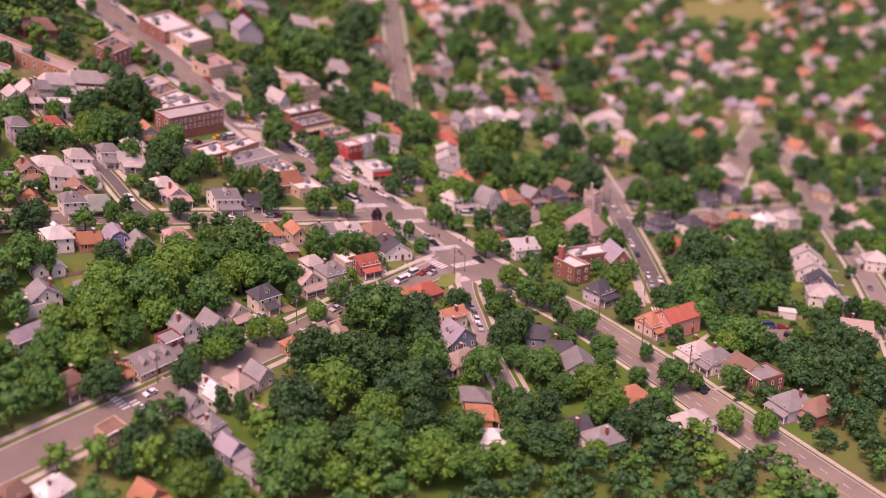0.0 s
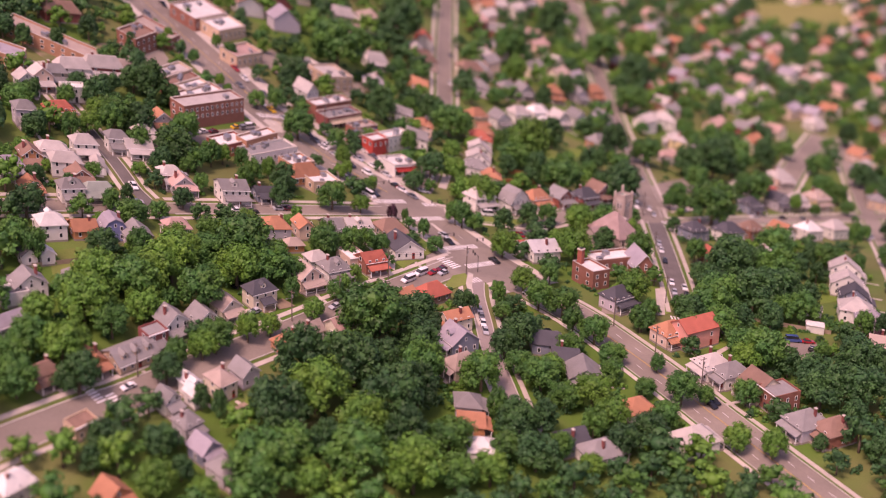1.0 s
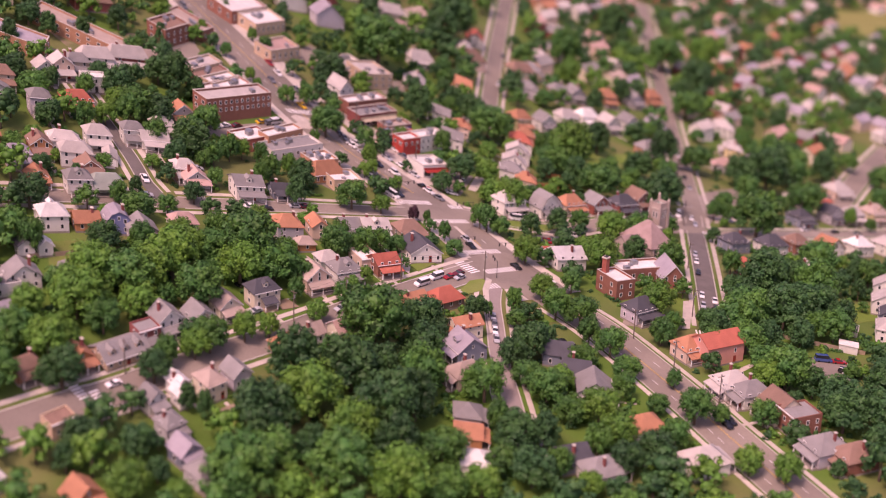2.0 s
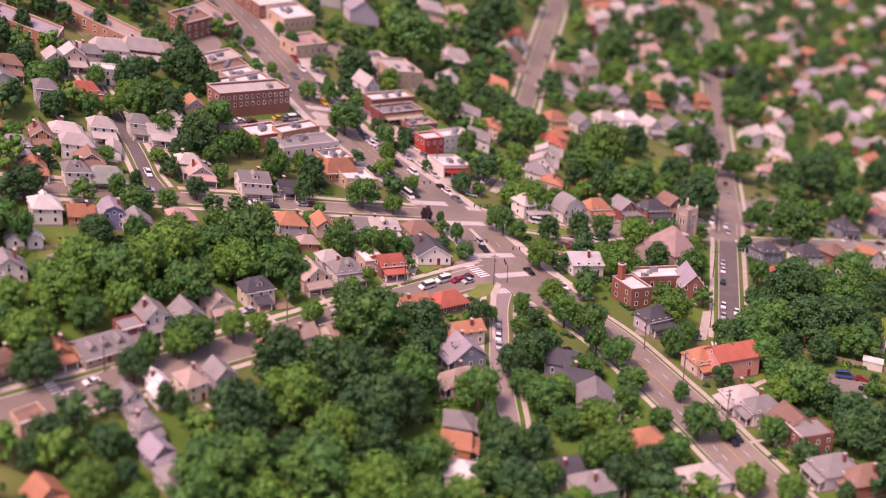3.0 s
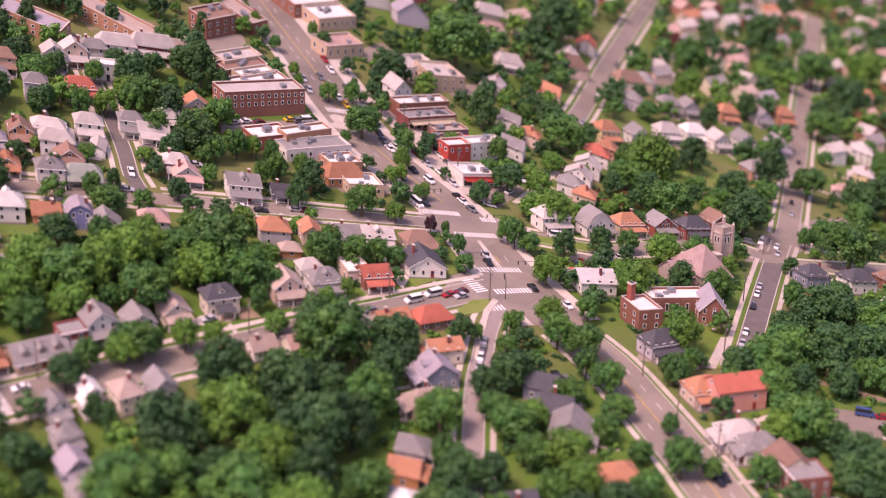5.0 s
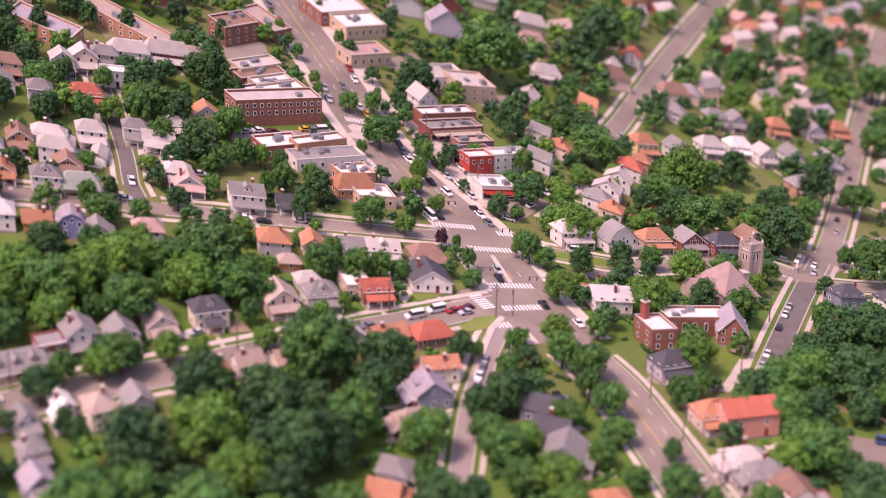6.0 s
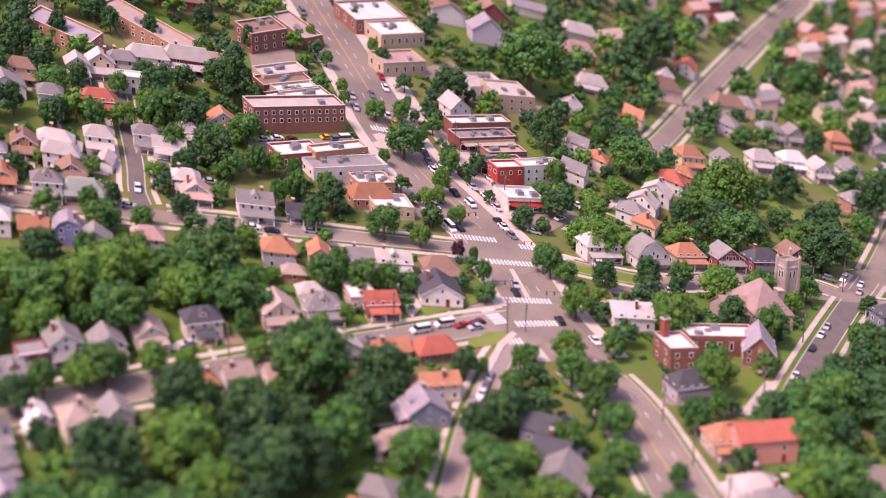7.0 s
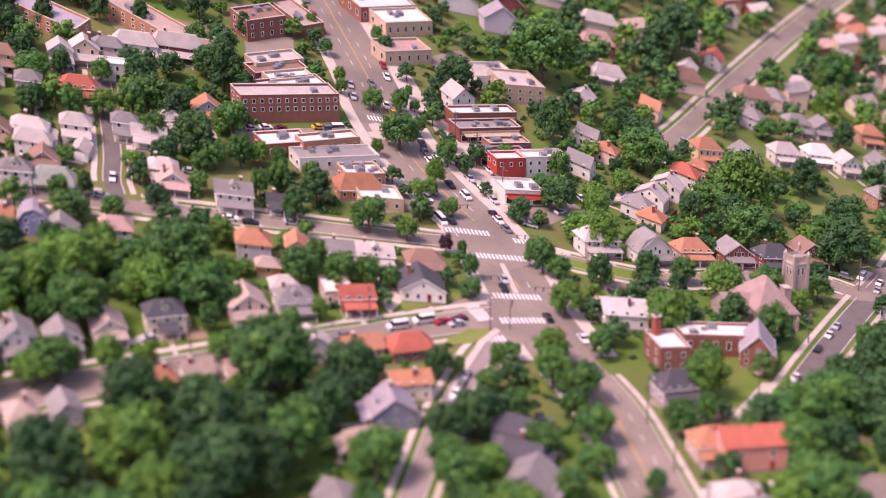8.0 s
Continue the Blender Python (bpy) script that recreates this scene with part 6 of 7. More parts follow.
# crossings
crosswalk(-23.1, 53.6, 32, 15, 3)
crosswalk(-7.6, 60.1, 32, 6, 3)
crosswalk(-10.0, 45.0, 32, 15, 3)
crosswalk(-0.4, 23.9, 32, 15, 3)
crosswalk(5.3, 11.9, 35, 14, 3)
crosswalk(-6.8, 9.1, -45, 10, 4.5)
crosswalk(1.1, -2.1, 35, 6, 3)
crosswalk(-64.6, 106.6, 36, 14, 3)
crosswalk(-116.9, -100.1, 135, 9, 3)
crosswalk(-110.1, -101.9, 135, 9, 3)
crosswalk(96.9, 101.9, -5, 8, 3)
crosswalk(70.2, -13.9, -5, 8, 3)

# vehicles
car(-22.5, -10.9, -133, 'white', 'van')
car(-17.6, -4.4, -133, 'white', 'van')
car(-13.1, -2.1, -133, 'red', 'sedan')
car(-9.8, 2.0, -133, 'maroon', 'sedan')
car(-9.6, -1.0, -133, 'silver', 'sedan')
car(-33.2, -22.5, -134, 'grey', 'sedan')
car(-39.2, -29.9, -134, 'silver', 'sedan')
car(-41.9, -30.9, -133, 'black', 'sedan')
car(-48.1, -36.6, -133, 'silver', 'sedan')
car(-30.7, 53.8, -44, 'white', 'van')
car(-19.1, 70.4, -44, 'black', 'sedan')
car(-13.5, 63.7, -44, 'grey', 'sedan')
car(-22.0, 80.6, -44, 'silver', 'sedan')
car(-26.7, 85.8, -44, 'white', 'sedan')
car(-32.1, 89.3, -44, 'silver', 'sedan')
car(-48.4, 95.1, -51, 'grey', 'sedan')
car(-45.3, 90.3, -44, 'white', 'sedan')
car(-41.3, 85.8, -44, 'silver', 'sedan')
car(-35.6, 79.7, -44, 'black', 'sedan')
car(-38.0, 70.9, -44, 'grey', 'sedan')
car(-29.5, 76.0, -44, 'white', 'suv')
car(10.6, 16.2, -55, 'black', 'sedan')
car(-4.2, 25.9, -59, 'black', 'sedan')
car(-60.5, 23.6, 29, 'maroon', 'sedan')
car(-63.9, 21.9, 29, 'silver', 'sedan')
car(-78.2, 12.5, 29, 'white', 'sedan')
car(-73.0, 14.2, 29, 'black', 'sedan')
car(82.8, 65.3, -99, 'silver', 'sedan')
car(81.4, 56.2, -99, 'white', 'sedan')
car(79.3, 42.9, -99, 'black', 'sedan')
car(75.6, 18.7, -99, 'white', 'sedan')
car(74.1, 9.1, -99, 'silver', 'sedan')
car(73.1, 2.9, -99, 'grey', 'sedan')
car(72.1, -3.5, -99, 'white', 'sedan')
car(79.3, 14.7, -99, 'white', 'sedan')
car(78.2, 7.1, -99, 'black', 'sedan')
car(77.1, 0.0, -99, 'silver', 'sedan')
car(76.3, -5.1, -99, 'black', 'sedan')
car(-0.4, -24.3, -91, 'silver', 'sedan')
car(-0.3, -28.7, -91, 'grey', 'sedan')
car(-0.4, -33.0, -91, 'white', 'sedan')
car(-0.3, -37.9, -91, 'silver', 'sedan')
car(59.1, -59.9, -63, 'silver', 'sedan')
car(66.0, -71.6, -65, 'black', 'sedan')
car(-107.9, -95.1, -136, 'white', 'sedan')
car(-98.5, -97.6, -136, 'silver', 'sedan')
car(15.2, 62.8, 20, 'white', 'van')
car(87.0, 120.2, -99, 'white', 'van')
car(92.3, 110.6, -99, 'silver', 'sedan')
car(82.4, 115.4, -2, 'grey', 'suv')
car(74.6, 104.9, -2, 'black', 'sedan')
car(-97.2, 9.2, 29, 'silver', 'sedan')
car(-82.7, 7.4, 29, 'grey', 'sedan')
car(-96.8, 27.3, 29, 'silver', 'sedan')
car(-64.8, 112.2, -51, 'yellow', 'sedan')
car(-68.3, 115.8, -58, 'white', 'sedan')
car(-77.1, 126.4, -58, 'grey', 'sedan')
car(-50.9, 99.9, -51, 'black', 'sedan')
car(-60.1, 107.5, -51, 'silver', 'sedan')
car(-75.1, 136.4, -58, 'white', 'sedan')
car(22.2, 43.5, 110, 'black', 'sedan')
car(24.8, 46.8, 110, 'red', 'sedan')
car(27.5, 49.6, 110, 'grey', 'sedan')
car(30.2, 53.1, 110, 'silver', 'sedan')
car(32.9, 56.0, 110, 'blue', 'sedan')
car(35.6, 59.6, 110, 'white', 'sedan')
car(38.4, 63.4, 137, 'black', 'sedan')
car(-8.3, 72.5, 8, 'silver', 'sedan')
car(-6.0, 77.3, 68, 'black', 'sedan')
car(-3.3, 90.3, 68, 'white', 'sedan')
car(-29.0, 101.2, -44, 'white', 'sedan')
car(-25.6, 96.9, -44, 'grey', 'sedan')
car(-17.0, 67.8, -44, 'white', 'sedan')
car(-38.1, 96.0, -44, 'red', 'sedan')
car(104.1, 191.4, 83, 'black', 'sedan')
car(102.9, 173.9, 83, 'silver', 'sedan')
car(107.9, 228.1, 84, 'white', 'sedan')
car(112.5, 256.2, 84, 'black', 'sedan')
car(-0.5, 106.7, -44, 'white', 'sedan')
car(2.5, 143.3, 80, 'grey', 'sedan')
car(17.7, 197.5, 80, 'silver', 'sedan')
car(22.8, 242.9, 83, 'white', 'sedan')
car(29.4, 293.6, 83, 'grey', 'sedan')
car(-92.7, -44.1, -106, 'red', 'van')
car(-48.1, -25.8, -133, 'white', 'sedan')
car(-78.0, -35.5, -133, 'black', 'sedan')
car(-111.9, 9.8, -63, 'white', 'sedan')
car(-110.2, -0.0, 25, 'silver', 'sedan')
car(-131.9, -6.2, 27, 'white', 'suv')
car(-73.1, -48.1, -136, 'silver', 'sedan')
car(-5.5, 31.1, -59, 'silver', 'sedan')
car(-40.3, 96.7, -44, 'white', 'sedan')
car(-53.3, 103.2, -51, 'silver', 'sedan')
car(18.7, -8.4, -52, 'white', 'sedan')
car(21.5, 9.9, -55, 'white', 'sedan')
car(21.0, -34.6, -61, 'black', 'sedan')
car(23.6, -35.8, -61, 'grey', 'sedan')
car(6.2, -48.5, -85, 'silver', 'sedan')
car(64.5, -73.7, -65, 'black', 'sedan')
car(71.6, 162.1, 83, 'grey', 'sedan')
car(165.3, 37.1, -107, 'black', 'sedan')
car(201.6, 141.9, -107, 'silver', 'sedan')
car(167.8, 22.1, -107, 'grey', 'sedan')
car(106.2, -26.0, -0, 'blue', 'van')
car(111.4, -26.3, -0, 'red', 'sedan')
car(111.3, -33.8, -27, 'black', 'suv')
car(110.5, -37.4, -97, 'white', 'sedan')
car(107.9, 137.2, 113, 'white', 'sedan')
car(109.5, 135.5, 113, 'silver', 'sedan')
car(110.7, 132.6, 113, 'white', 'sedan')
car(92.6, 119.7, -99, 'white', 'sedan')
car(147.6, 145.2, 37, 'white', 'sedan')
car(176.0, 160.5, 36, 'grey', 'sedan')
car(164.0, 154.3, 36, 'black', 'sedan')

car(-93.4, 63.3, 52, 'silver', 'sedan', up=0.2)
car(-90.4, 67.4, 52, 'white', 'sedan', up=0.2)
car(-86.7, 70.6, 52, 'maroon', 'sedan', up=0.2)
car(-78.6, 81.4, 52, 'yellow', 'sedan', up=0.2)
car(-75.9, 83.1, 52, 'grey', 'suv', up=0.2)
car(-73.9, 85.6, 52, 'white', 'van', up=0.2)

# poles and wires
utility_pole(-61.7, -48.8, -43, lamp=True)
utility_pole(-46.3, -33.9, -43, lamp=True)
utility_pole(-29.1, -12.6, -44, lamp=True)
utility_pole(-1.2, 1.5, -8, lamp=True)
wire((-61.7, -48.8), (-46.3, -33.9), off=-0.9)
wire((-61.7, -48.8), (-46.3, -33.9), off=0.9)
wire((-46.3, -33.9), (-29.1, -12.6), off=-0.9)
wire((-46.3, -33.9), (-29.1, -12.6), off=0.9)
wire((-29.1, -12.6), (-1.2, 1.5), off=-0.9)
wire((-29.1, -12.6), (-1.2, 1.5), off=0.9)
utility_pole(44.7, -24.6, 29, lamp=True)
utility_pole(54.3, -43.3, 27, lamp=True)
utility_pole(64.4, -62.5, 25, lamp=True)
wire((44.7, -24.6), (54.3, -43.3), off=-0.9)
wire((44.7, -24.6), (54.3, -43.3), off=0.9)
wire((54.3, -43.3), (64.4, -62.5), off=-0.9)
wire((54.3, -43.3), (64.4, -62.5), off=0.9)
utility_pole(-9.3, 71.8, 98, lamp=True)
utility_pole(-21.1, 88.5, 46, lamp=True)
utility_pole(-33.3, 102.9, 46, lamp=True)
utility_pole(-43.6, 113.0, 39, lamp=True)
wire((-9.3, 71.8), (-21.1, 88.5), off=-0.9)
wire((-9.3, 71.8), (-21.1, 88.5), off=0.9)
wire((-21.1, 88.5), (-33.3, 102.9), off=-0.9)
wire((-21.1, 88.5), (-33.3, 102.9), off=0.9)
wire((-33.3, 102.9), (-43.6, 113.0), off=-0.9)
wire((-33.3, 102.9), (-43.6, 113.0), off=0.9)
utility_pole(99.1, 184.5, 173, lamp=True)
utility_pole(87.0, 106.9, 88, lamp=True)
utility_pole(76.5, 47.0, -9, lamp=True)
utility_pole(68.3, -1.5, -9, lamp=True)
wire((99.1, 184.5), (87.0, 106.9), off=-0.9)
wire((99.1, 184.5), (87.0, 106.9), off=0.9)
wire((87.0, 106.9), (76.5, 47.0), off=-0.9)
wire((87.0, 106.9), (76.5, 47.0), off=0.9)
wire((76.5, 47.0), (68.3, -1.5), off=-0.9)
wire((76.5, 47.0), (68.3, -1.5), off=0.9)
utility_pole(-105.5, -89.6, -46, lamp=True)
utility_pole(-85.0, -69.8, -46, lamp=True)
wire((-105.5, -89.6), (-85.0, -69.8), off=-0.9)
wire((-105.5, -89.6), (-85.0, -69.8), off=0.9)
traffic_signal(-9.2, 17.8, 10, 6)
traffic_signal(11.1, 24.3, 190, 6)
traffic_signal(3.2, 4.9, 100, 6)
traffic_signal(-28.4, 53.9, 20, 6)
traffic_signal(-1.6, 54.2, 190, 6)

# trees that stand on their own
tree(3.4, -53.3, 5.4, 'dark', 1)
tree(8.9, -47.7, 5.8, 'dark', 1)
tree(6.6, -62.6, 4.7, 'mid', 1)
tree(11.9, -70.8, 6.2, 'mid', 1)
tree(16.0, -64.0, 5.3, 'bright', 1)
tree(25.1, -49.2, 5.2, 'mid', 1)
tree(29.0, -33.3, 3.7, 'mid', 1.2)
tree(27.8, -22.2, 4.8, 'mid', 1)
tree(35.0, -39.5, 4.0, 'mid', 1.2)
tree(17.0, -6.3, 4.7, 'bright', 1)
tree(27.9, 2.9, 4.6, 'mid', 1)
tree(6.5, -19.0, 3.1, 'mid', 1.45)
tree(6.6, -28.6, 3.3, 'mid', 1.2)
tree(20.2, -19.0, 3.7, 'mid', 1.2)
tree(35.3, -63.8, 3.8, 'mid', 1.2)
tree(54.8, -74.2, 4.3, 'mid', 1.2)
tree(14.3, 21.1, 5.1, 'bright', 1)
tree(18.5, 45.6, 4.2, 'dark', 1.2)
tree(29.6, 57.7, 5.1, 'dark', 1)
tree(38.9, 66.7, 4.0, 'mid', 1.2)
tree(50.3, 62.8, 6.3, 'bright', 1)
tree(41.1, 25.3, 7.0, 'bright', 1)
tree(67.5, 37.5, 6.9, 'mid', 1)
tree(55.5, -5.3, 6.7, 'bright', 1)
tree(52.8, -27.6, 5.1, 'mid', 1)
tree(57.9, -19.2, 3.4, 'mid', 1.2)
tree(7.6, 72.5, 6.0, 'bright', 1)
tree(13.6, 70.4, 6.4, 'bright', 1)
tree(2.7, 43.3, 3.0, 'mid', 1.45)
tree(7.1, 42.4, 3.8, 'mid', 1.2)
tree(-3.7, 89.7, 5.3, 'dark', 1)
tree(45.1, 146.2, 10.8, 'bright', 1)
tree(37.0, 135.3, 5.5, 'mid', 1)
tree(63.2, 187.5, 7.2, 'dark', 1)
tree(52.3, 111.5, 7.3, 'mid', 1)
tree(80.6, 121.7, 8.4, 'dark', 1)
tree(78.5, 165.5, 6.1, 'dark', 1)
tree(95.7, 200.7, 8.9, 'dark', 1)
tree(111.6, 204.4, 6.0, 'mid', 1)
tree(118.1, 113.5, 10.6, 'mid', 1)
tree(144.3, 200.5, 10.1, 'dark', 1)
tree(163.4, 237.7, 9.6, 'dark', 1)
tree(103.7, 128.2, 4.0, 'mid', 1.2)
tree(63.8, 157.6, 5.1, 'mid', 1)
tree(32.0, 122.0, 4.8, 'dark', 1)
tree(45.3, 125.5, 6.6, 'dark', 1)
tree(109.4, 128.9, 3.2, 'mid', 1.45)
tree(154.8, 172.8, 7.3, 'mid', 1)
tree(-61.8, 35.8, 6.0, 'dark', 1)
tree(-63.4, 23.2, 4.4, 'dark', 1.2)
tree(-45.0, 32.7, 4.1, 'mid', 1.2)
tree(-34.9, 35.6, 3.4, 'bright', 1.2)
tree(-48.9, 1.2, 4.6, 'mid', 1.2)
tree(-50.2, -6.7, 4.1, 'mid', 1.2)
tree(-35.4, 4.0, 4.9, 'mid', 1)
tree(-41.1, -1.3, 3.8, 'mid', 1.2)
tree(-40.4, -18.6, 2.4, 'bright', 1.45)
tree(-30.1, 5.9, 3.2, 'mid', 1.45)
tree(-91.8, 33.7, 4.8, 'mid', 1)
tree(-94.6, 30.5, 3.3, 'mid', 1.2)
tree(-72.8, 35.1, 4.5, 'mid', 1.2)
tree(-99.2, 36.3, 6.0, 'dark', 1)
tree(-95.9, 54.5, 4.2, 'mid', 1.2)
tree(-119.8, 49.0, 6.9, 'mid', 1)
tree(-126.2, 50.5, 3.9, 'bright', 1.2)
tree(-108.8, 78.5, 7.6, 'dark', 1)
tree(-115.4, 81.9, 5.3, 'dark', 1)
tree(-101.9, 78.2, 5.2, 'dark', 1)
tree(-112.9, -3.0, 2.8, 'dark', 1.45)
tree(-141.5, -25.5, 5.8, 'dark', 1)
tree(-95.6, 4.0, 3.5, 'dark', 1.2)
tree(-117.4, -9.5, 2.4, 'mid', 1.45)
tree(-118.4, -37.1, 5.0, 'dark', 1)
tree(-137.0, -47.8, 3.3, 'mid', 1.45)
tree(-127.6, 35.9, 4.1, 'bright', 1.2)
tree(-133.2, 29.2, 4.5, 'mid', 1.2)
tree(-75.9, 28.4, 3.7, 'mid', 1.2)
tree(-67.0, 44.8, 3.0, 'bright', 1.45)
tree(-87.0, 40.8, 4.5, 'mid', 1.2)
tree(-83.1, 45.4, 3.4, 'bright', 1.2)
tree(-76.4, 44.6, 3.8, 'mid', 1.2)
tree(-70.3, 109.1, 3.8, 'mid', 1.2)
tree(-55.1, 90.1, 4.9, 'mid', 1)
tree(-38.8, 75.8, 3.2, 'bright', 1.45)
tree(-37.8, 67.3, 2.4, 'bright', 1.45)
tree(-28.8, 59.5, 2.3, 'bright', 1.45)
tree(-23.6, 36.1, 2.2, 'purple', 1.45)
tree(-18.9, 36.2, 1.9, 'mid', 1.45)
tree(-13.3, 25.7, 2.9, 'mid', 1.45)
tree(0.3, 44.6, 2.7, 'mid', 1.45)
tree(-30.6, 57.9, 2.3, 'mid', 1.45)
tree(-26.5, 111.6, 3.4, 'bright', 1.2)
tree(-9.5, 116.4, 3.0, 'mid', 1.45)
tree(-53.6, 105.5, 2.5, 'mid', 1.45)
tree(-40.0, 92.0, 2.9, 'mid', 1.45)
tree(-14.1, 126.4, 2.6, 'mid', 1.45)
tree(-63.0, 115.6, 2.6, 'mid', 1.45)
tree(-54.3, 149.2, 6.3, 'dark', 1)
tree(-18.2, 144.4, 7.6, 'dark', 1)
tree(-34.4, 192.3, 10.5, 'mid', 1)
tree(1.1, 273.2, 11.7, 'dark', 1)
tree(63.6, 316.9, 11.4, 'mid', 1)
tree(63.8, 292.8, 6.6, 'bright', 1)
tree(103.1, 407.0, 12.0, 'dark', 1)
tree(6.1, 173.8, 5.6, 'dark', 1)
tree(11.3, 152.3, 6.8, 'mid', 1)
tree(35.8, 158.2, 5.1, 'mid', 1)
tree(-3.8, 171.9, 3.3, 'mid', 1.45)
tree(44.3, 234.9, 5.1, 'mid', 1)
tree(72.3, 258.2, 5.8, 'dark', 1)
tree(90.5, 292.3, 6.1, 'dark', 1)
tree(127.1, 302.5, 7.4, 'mid', 1)
tree(144.8, 363.5, 9.2, 'dark', 1)
tree(-4.5, 221.5, 4.5, 'mid', 1.2)
tree(130.3, 392.0, 8.2, 'mid', 1)
tree(161.1, 428.6, 11.2, 'bright', 1)
tree(-54.8, -46.3, 3.5, 'bright', 1.2)
tree(-68.4, -59.3, 3.1, 'bright', 1.45)
tree(-75.1, -64.2, 4.1, 'bright', 1.2)
tree(-88.0, -76.9, 5.2, 'bright', 1)
tree(-84.3, -72.7, 4.3, 'mid', 1.2)
tree(-95.0, -82.8, 4.5, 'mid', 1.2)
tree(-97.6, -91.0, 4.5, 'dark', 1.2)
tree(-44.6, -27.4, 2.7, 'bright', 1.45)
tree(-61.5, -38.2, 3.6, 'mid', 1.2)
tree(-61.2, -28.0, 3.3, 'mid', 1.2)
tree(-47.4, -32.5, 2.3, 'mid', 1.45)
tree(-120.1, -101.3, 5.9, 'dark', 1)
tree(-120.9, -85.3, 3.6, 'bright', 1.2)
tree(-23.6, -43.2, 6.1, 'dark', 1)
tree(-23.5, -58.8, 6.6, 'dark', 1)
tree(-19.3, -47.7, 3.9, 'dark', 1.2)
tree(-34.8, -48.6, 4.2, 'mid', 1.2)
tree(-6.1, -27.7, 3.7, 'dark', 1.2)
tree(-1.8, -24.5, 2.0, 'mid', 1.45)
tree(-58.1, -69.6, 3.4, 'mid', 1.2)
tree(-44.5, -60.0, 3.4, 'bright', 1.2)
tree(-88.0, -99.1, 3.5, 'dark', 1.2)
tree(-83.0, -102.3, 3.2, 'dark', 1.45)
tree(-110.5, -111.6, 2.6, 'bright', 1.45)
tree(-111.2, -124.2, 5.1, 'dark', 1)
tree(-98.4, -121.4, 5.1, 'dark', 1)
tree(-98.6, -136.8, 6.0, 'bright', 1)
tree(-86.9, -136.7, 4.6, 'bright', 1)
tree(-114.6, -131.3, 4.2, 'dark', 1.2)
tree(52.1, -54.5, 2.6, 'mid', 1.45)
tree(87.8, -48.9, 6.3, 'mid', 1)
tree(95.2, -53.2, 5.3, 'dark', 1)
tree(99.1, -72.9, 6.3, 'dark', 1)
tree(118.8, -2.0, 6.2, 'dark', 1)
tree(62.7, -73.3, 2.8, 'mid', 1.45)
tree(44.5, -70.3, 3.4, 'mid', 1.2)
tree(65.4, -98.5, 4.5, 'bright', 1.2)
tree(75.1, -101.8, 4.5, 'bright', 1.2)
tree(0.8, -94.9, 5.9, 'dark', 1)
tree(8.8, -93.5, 6.2, 'dark', 1)
tree(18.0, -78.8, 5.5, 'mid', 1)
tree(26.2, -79.0, 6.7, 'bright', 1)
tree(29.6, -88.7, 6.0, 'bright', 1)
tree(23.6, -93.8, 5.3, 'mid', 1)
tree(39.6, -95.6, 5.3, 'dark', 1)
tree(30.5, -102.0, 5.2, 'dark', 1)
tree(3.9, -110.1, 5.7, 'dark', 1)
tree(-3.9, -106.5, 5.2, 'mid', 1)
tree(11.8, -105.0, 4.9, 'mid', 1)
tree(-6.4, -72.9, 5.2, 'mid', 1)
tree(-3.7, -87.8, 4.5, 'mid', 1.2)
tree(100.5, -64.8, 6.8, 'dark', 1)
tree(119.1, -50.8, 6.7, 'dark', 1)
tree(124.5, -59.2, 6.6, 'dark', 1)
tree(144.9, -29.1, 6.2, 'mid', 1)
tree(134.8, -27.7, 4.5, 'purple', 1.2)
tree(81.4, -51.9, 5.7, 'bright', 1)
tree(53.7, -26.9, 4.3, 'mid', 1.2)
tree(70.1, -11.0, 3.6, 'mid', 1.2)
tree(68.8, -30.6, 3.1, 'mid', 1.45)
tree(219.2, 260.7, 7.3, 'mid', 1)
tree(206.4, 219.1, 4.9, 'mid', 1)
tree(185.7, 250.9, 8.0, 'dark', 1)
tree(163.0, 228.4, 7.7, 'mid', 1)
tree(153.0, 234.5, 6.9, 'mid', 1)
tree(209.2, 285.4, 5.3, 'mid', 1)
tree(209.7, 205.9, 3.7, 'mid', 1.2)
tree(239.8, 252.1, 6.7, 'dark', 1)
tree(236.9, 229.6, 4.5, 'mid', 1.2)
tree(253.8, 262.4, 5.6, 'dark', 1)
tree(111.4, 143.2, 3.5, 'mid', 1.2)
tree(132.2, 200.1, 7.1, 'dark', 1)
tree(129.6, 177.1, 4.5, 'mid', 1.2)
tree(92.1, 47.1, 3.1, 'mid', 1.45)
tree(110.7, 48.1, 3.1, 'mid', 1.45)
tree(117.7, 48.4, 3.1, 'dark', 1.45)
tree(142.9, 62.4, 3.2, 'dark', 1.45)
tree(148.9, 62.5, 4.6, 'mid', 1)
tree(175.9, 172.7, 3.3, 'bright', 1.45)
tree(185.2, 171.0, 2.7, 'mid', 1.45)
tree(206.6, 185.2, 3.9, 'mid', 1.2)
tree(239.7, 214.0, 3.5, 'mid', 1.2)
tree(182.5, 113.9, 4.6, 'mid', 1.2)
tree(208.2, 139.0, 5.3, 'dark', 1)
tree(239.3, 196.0, 4.6, 'mid', 1)
tree(184.1, 81.6, 3.9, 'mid', 1.2)
tree(164.6, 64.8, 2.3, 'mid', 1.45)
tree(134.5, -17.1, 4.9, 'mid', 1)
tree(140.5, -20.3, 4.5, 'dark', 1.2)
tree(81.9, -49.4, 5.3, 'bright', 1)
tree(89.1, -31.8, 1.9, 'mid', 1.45)
tree(97.8, -52.1, 2.3, 'mid', 1.45)
tree(87.2, -62.5, 2.6, 'dark', 1.45)
tree(89.3, -48.6, 1.9, 'mid', 1.45)
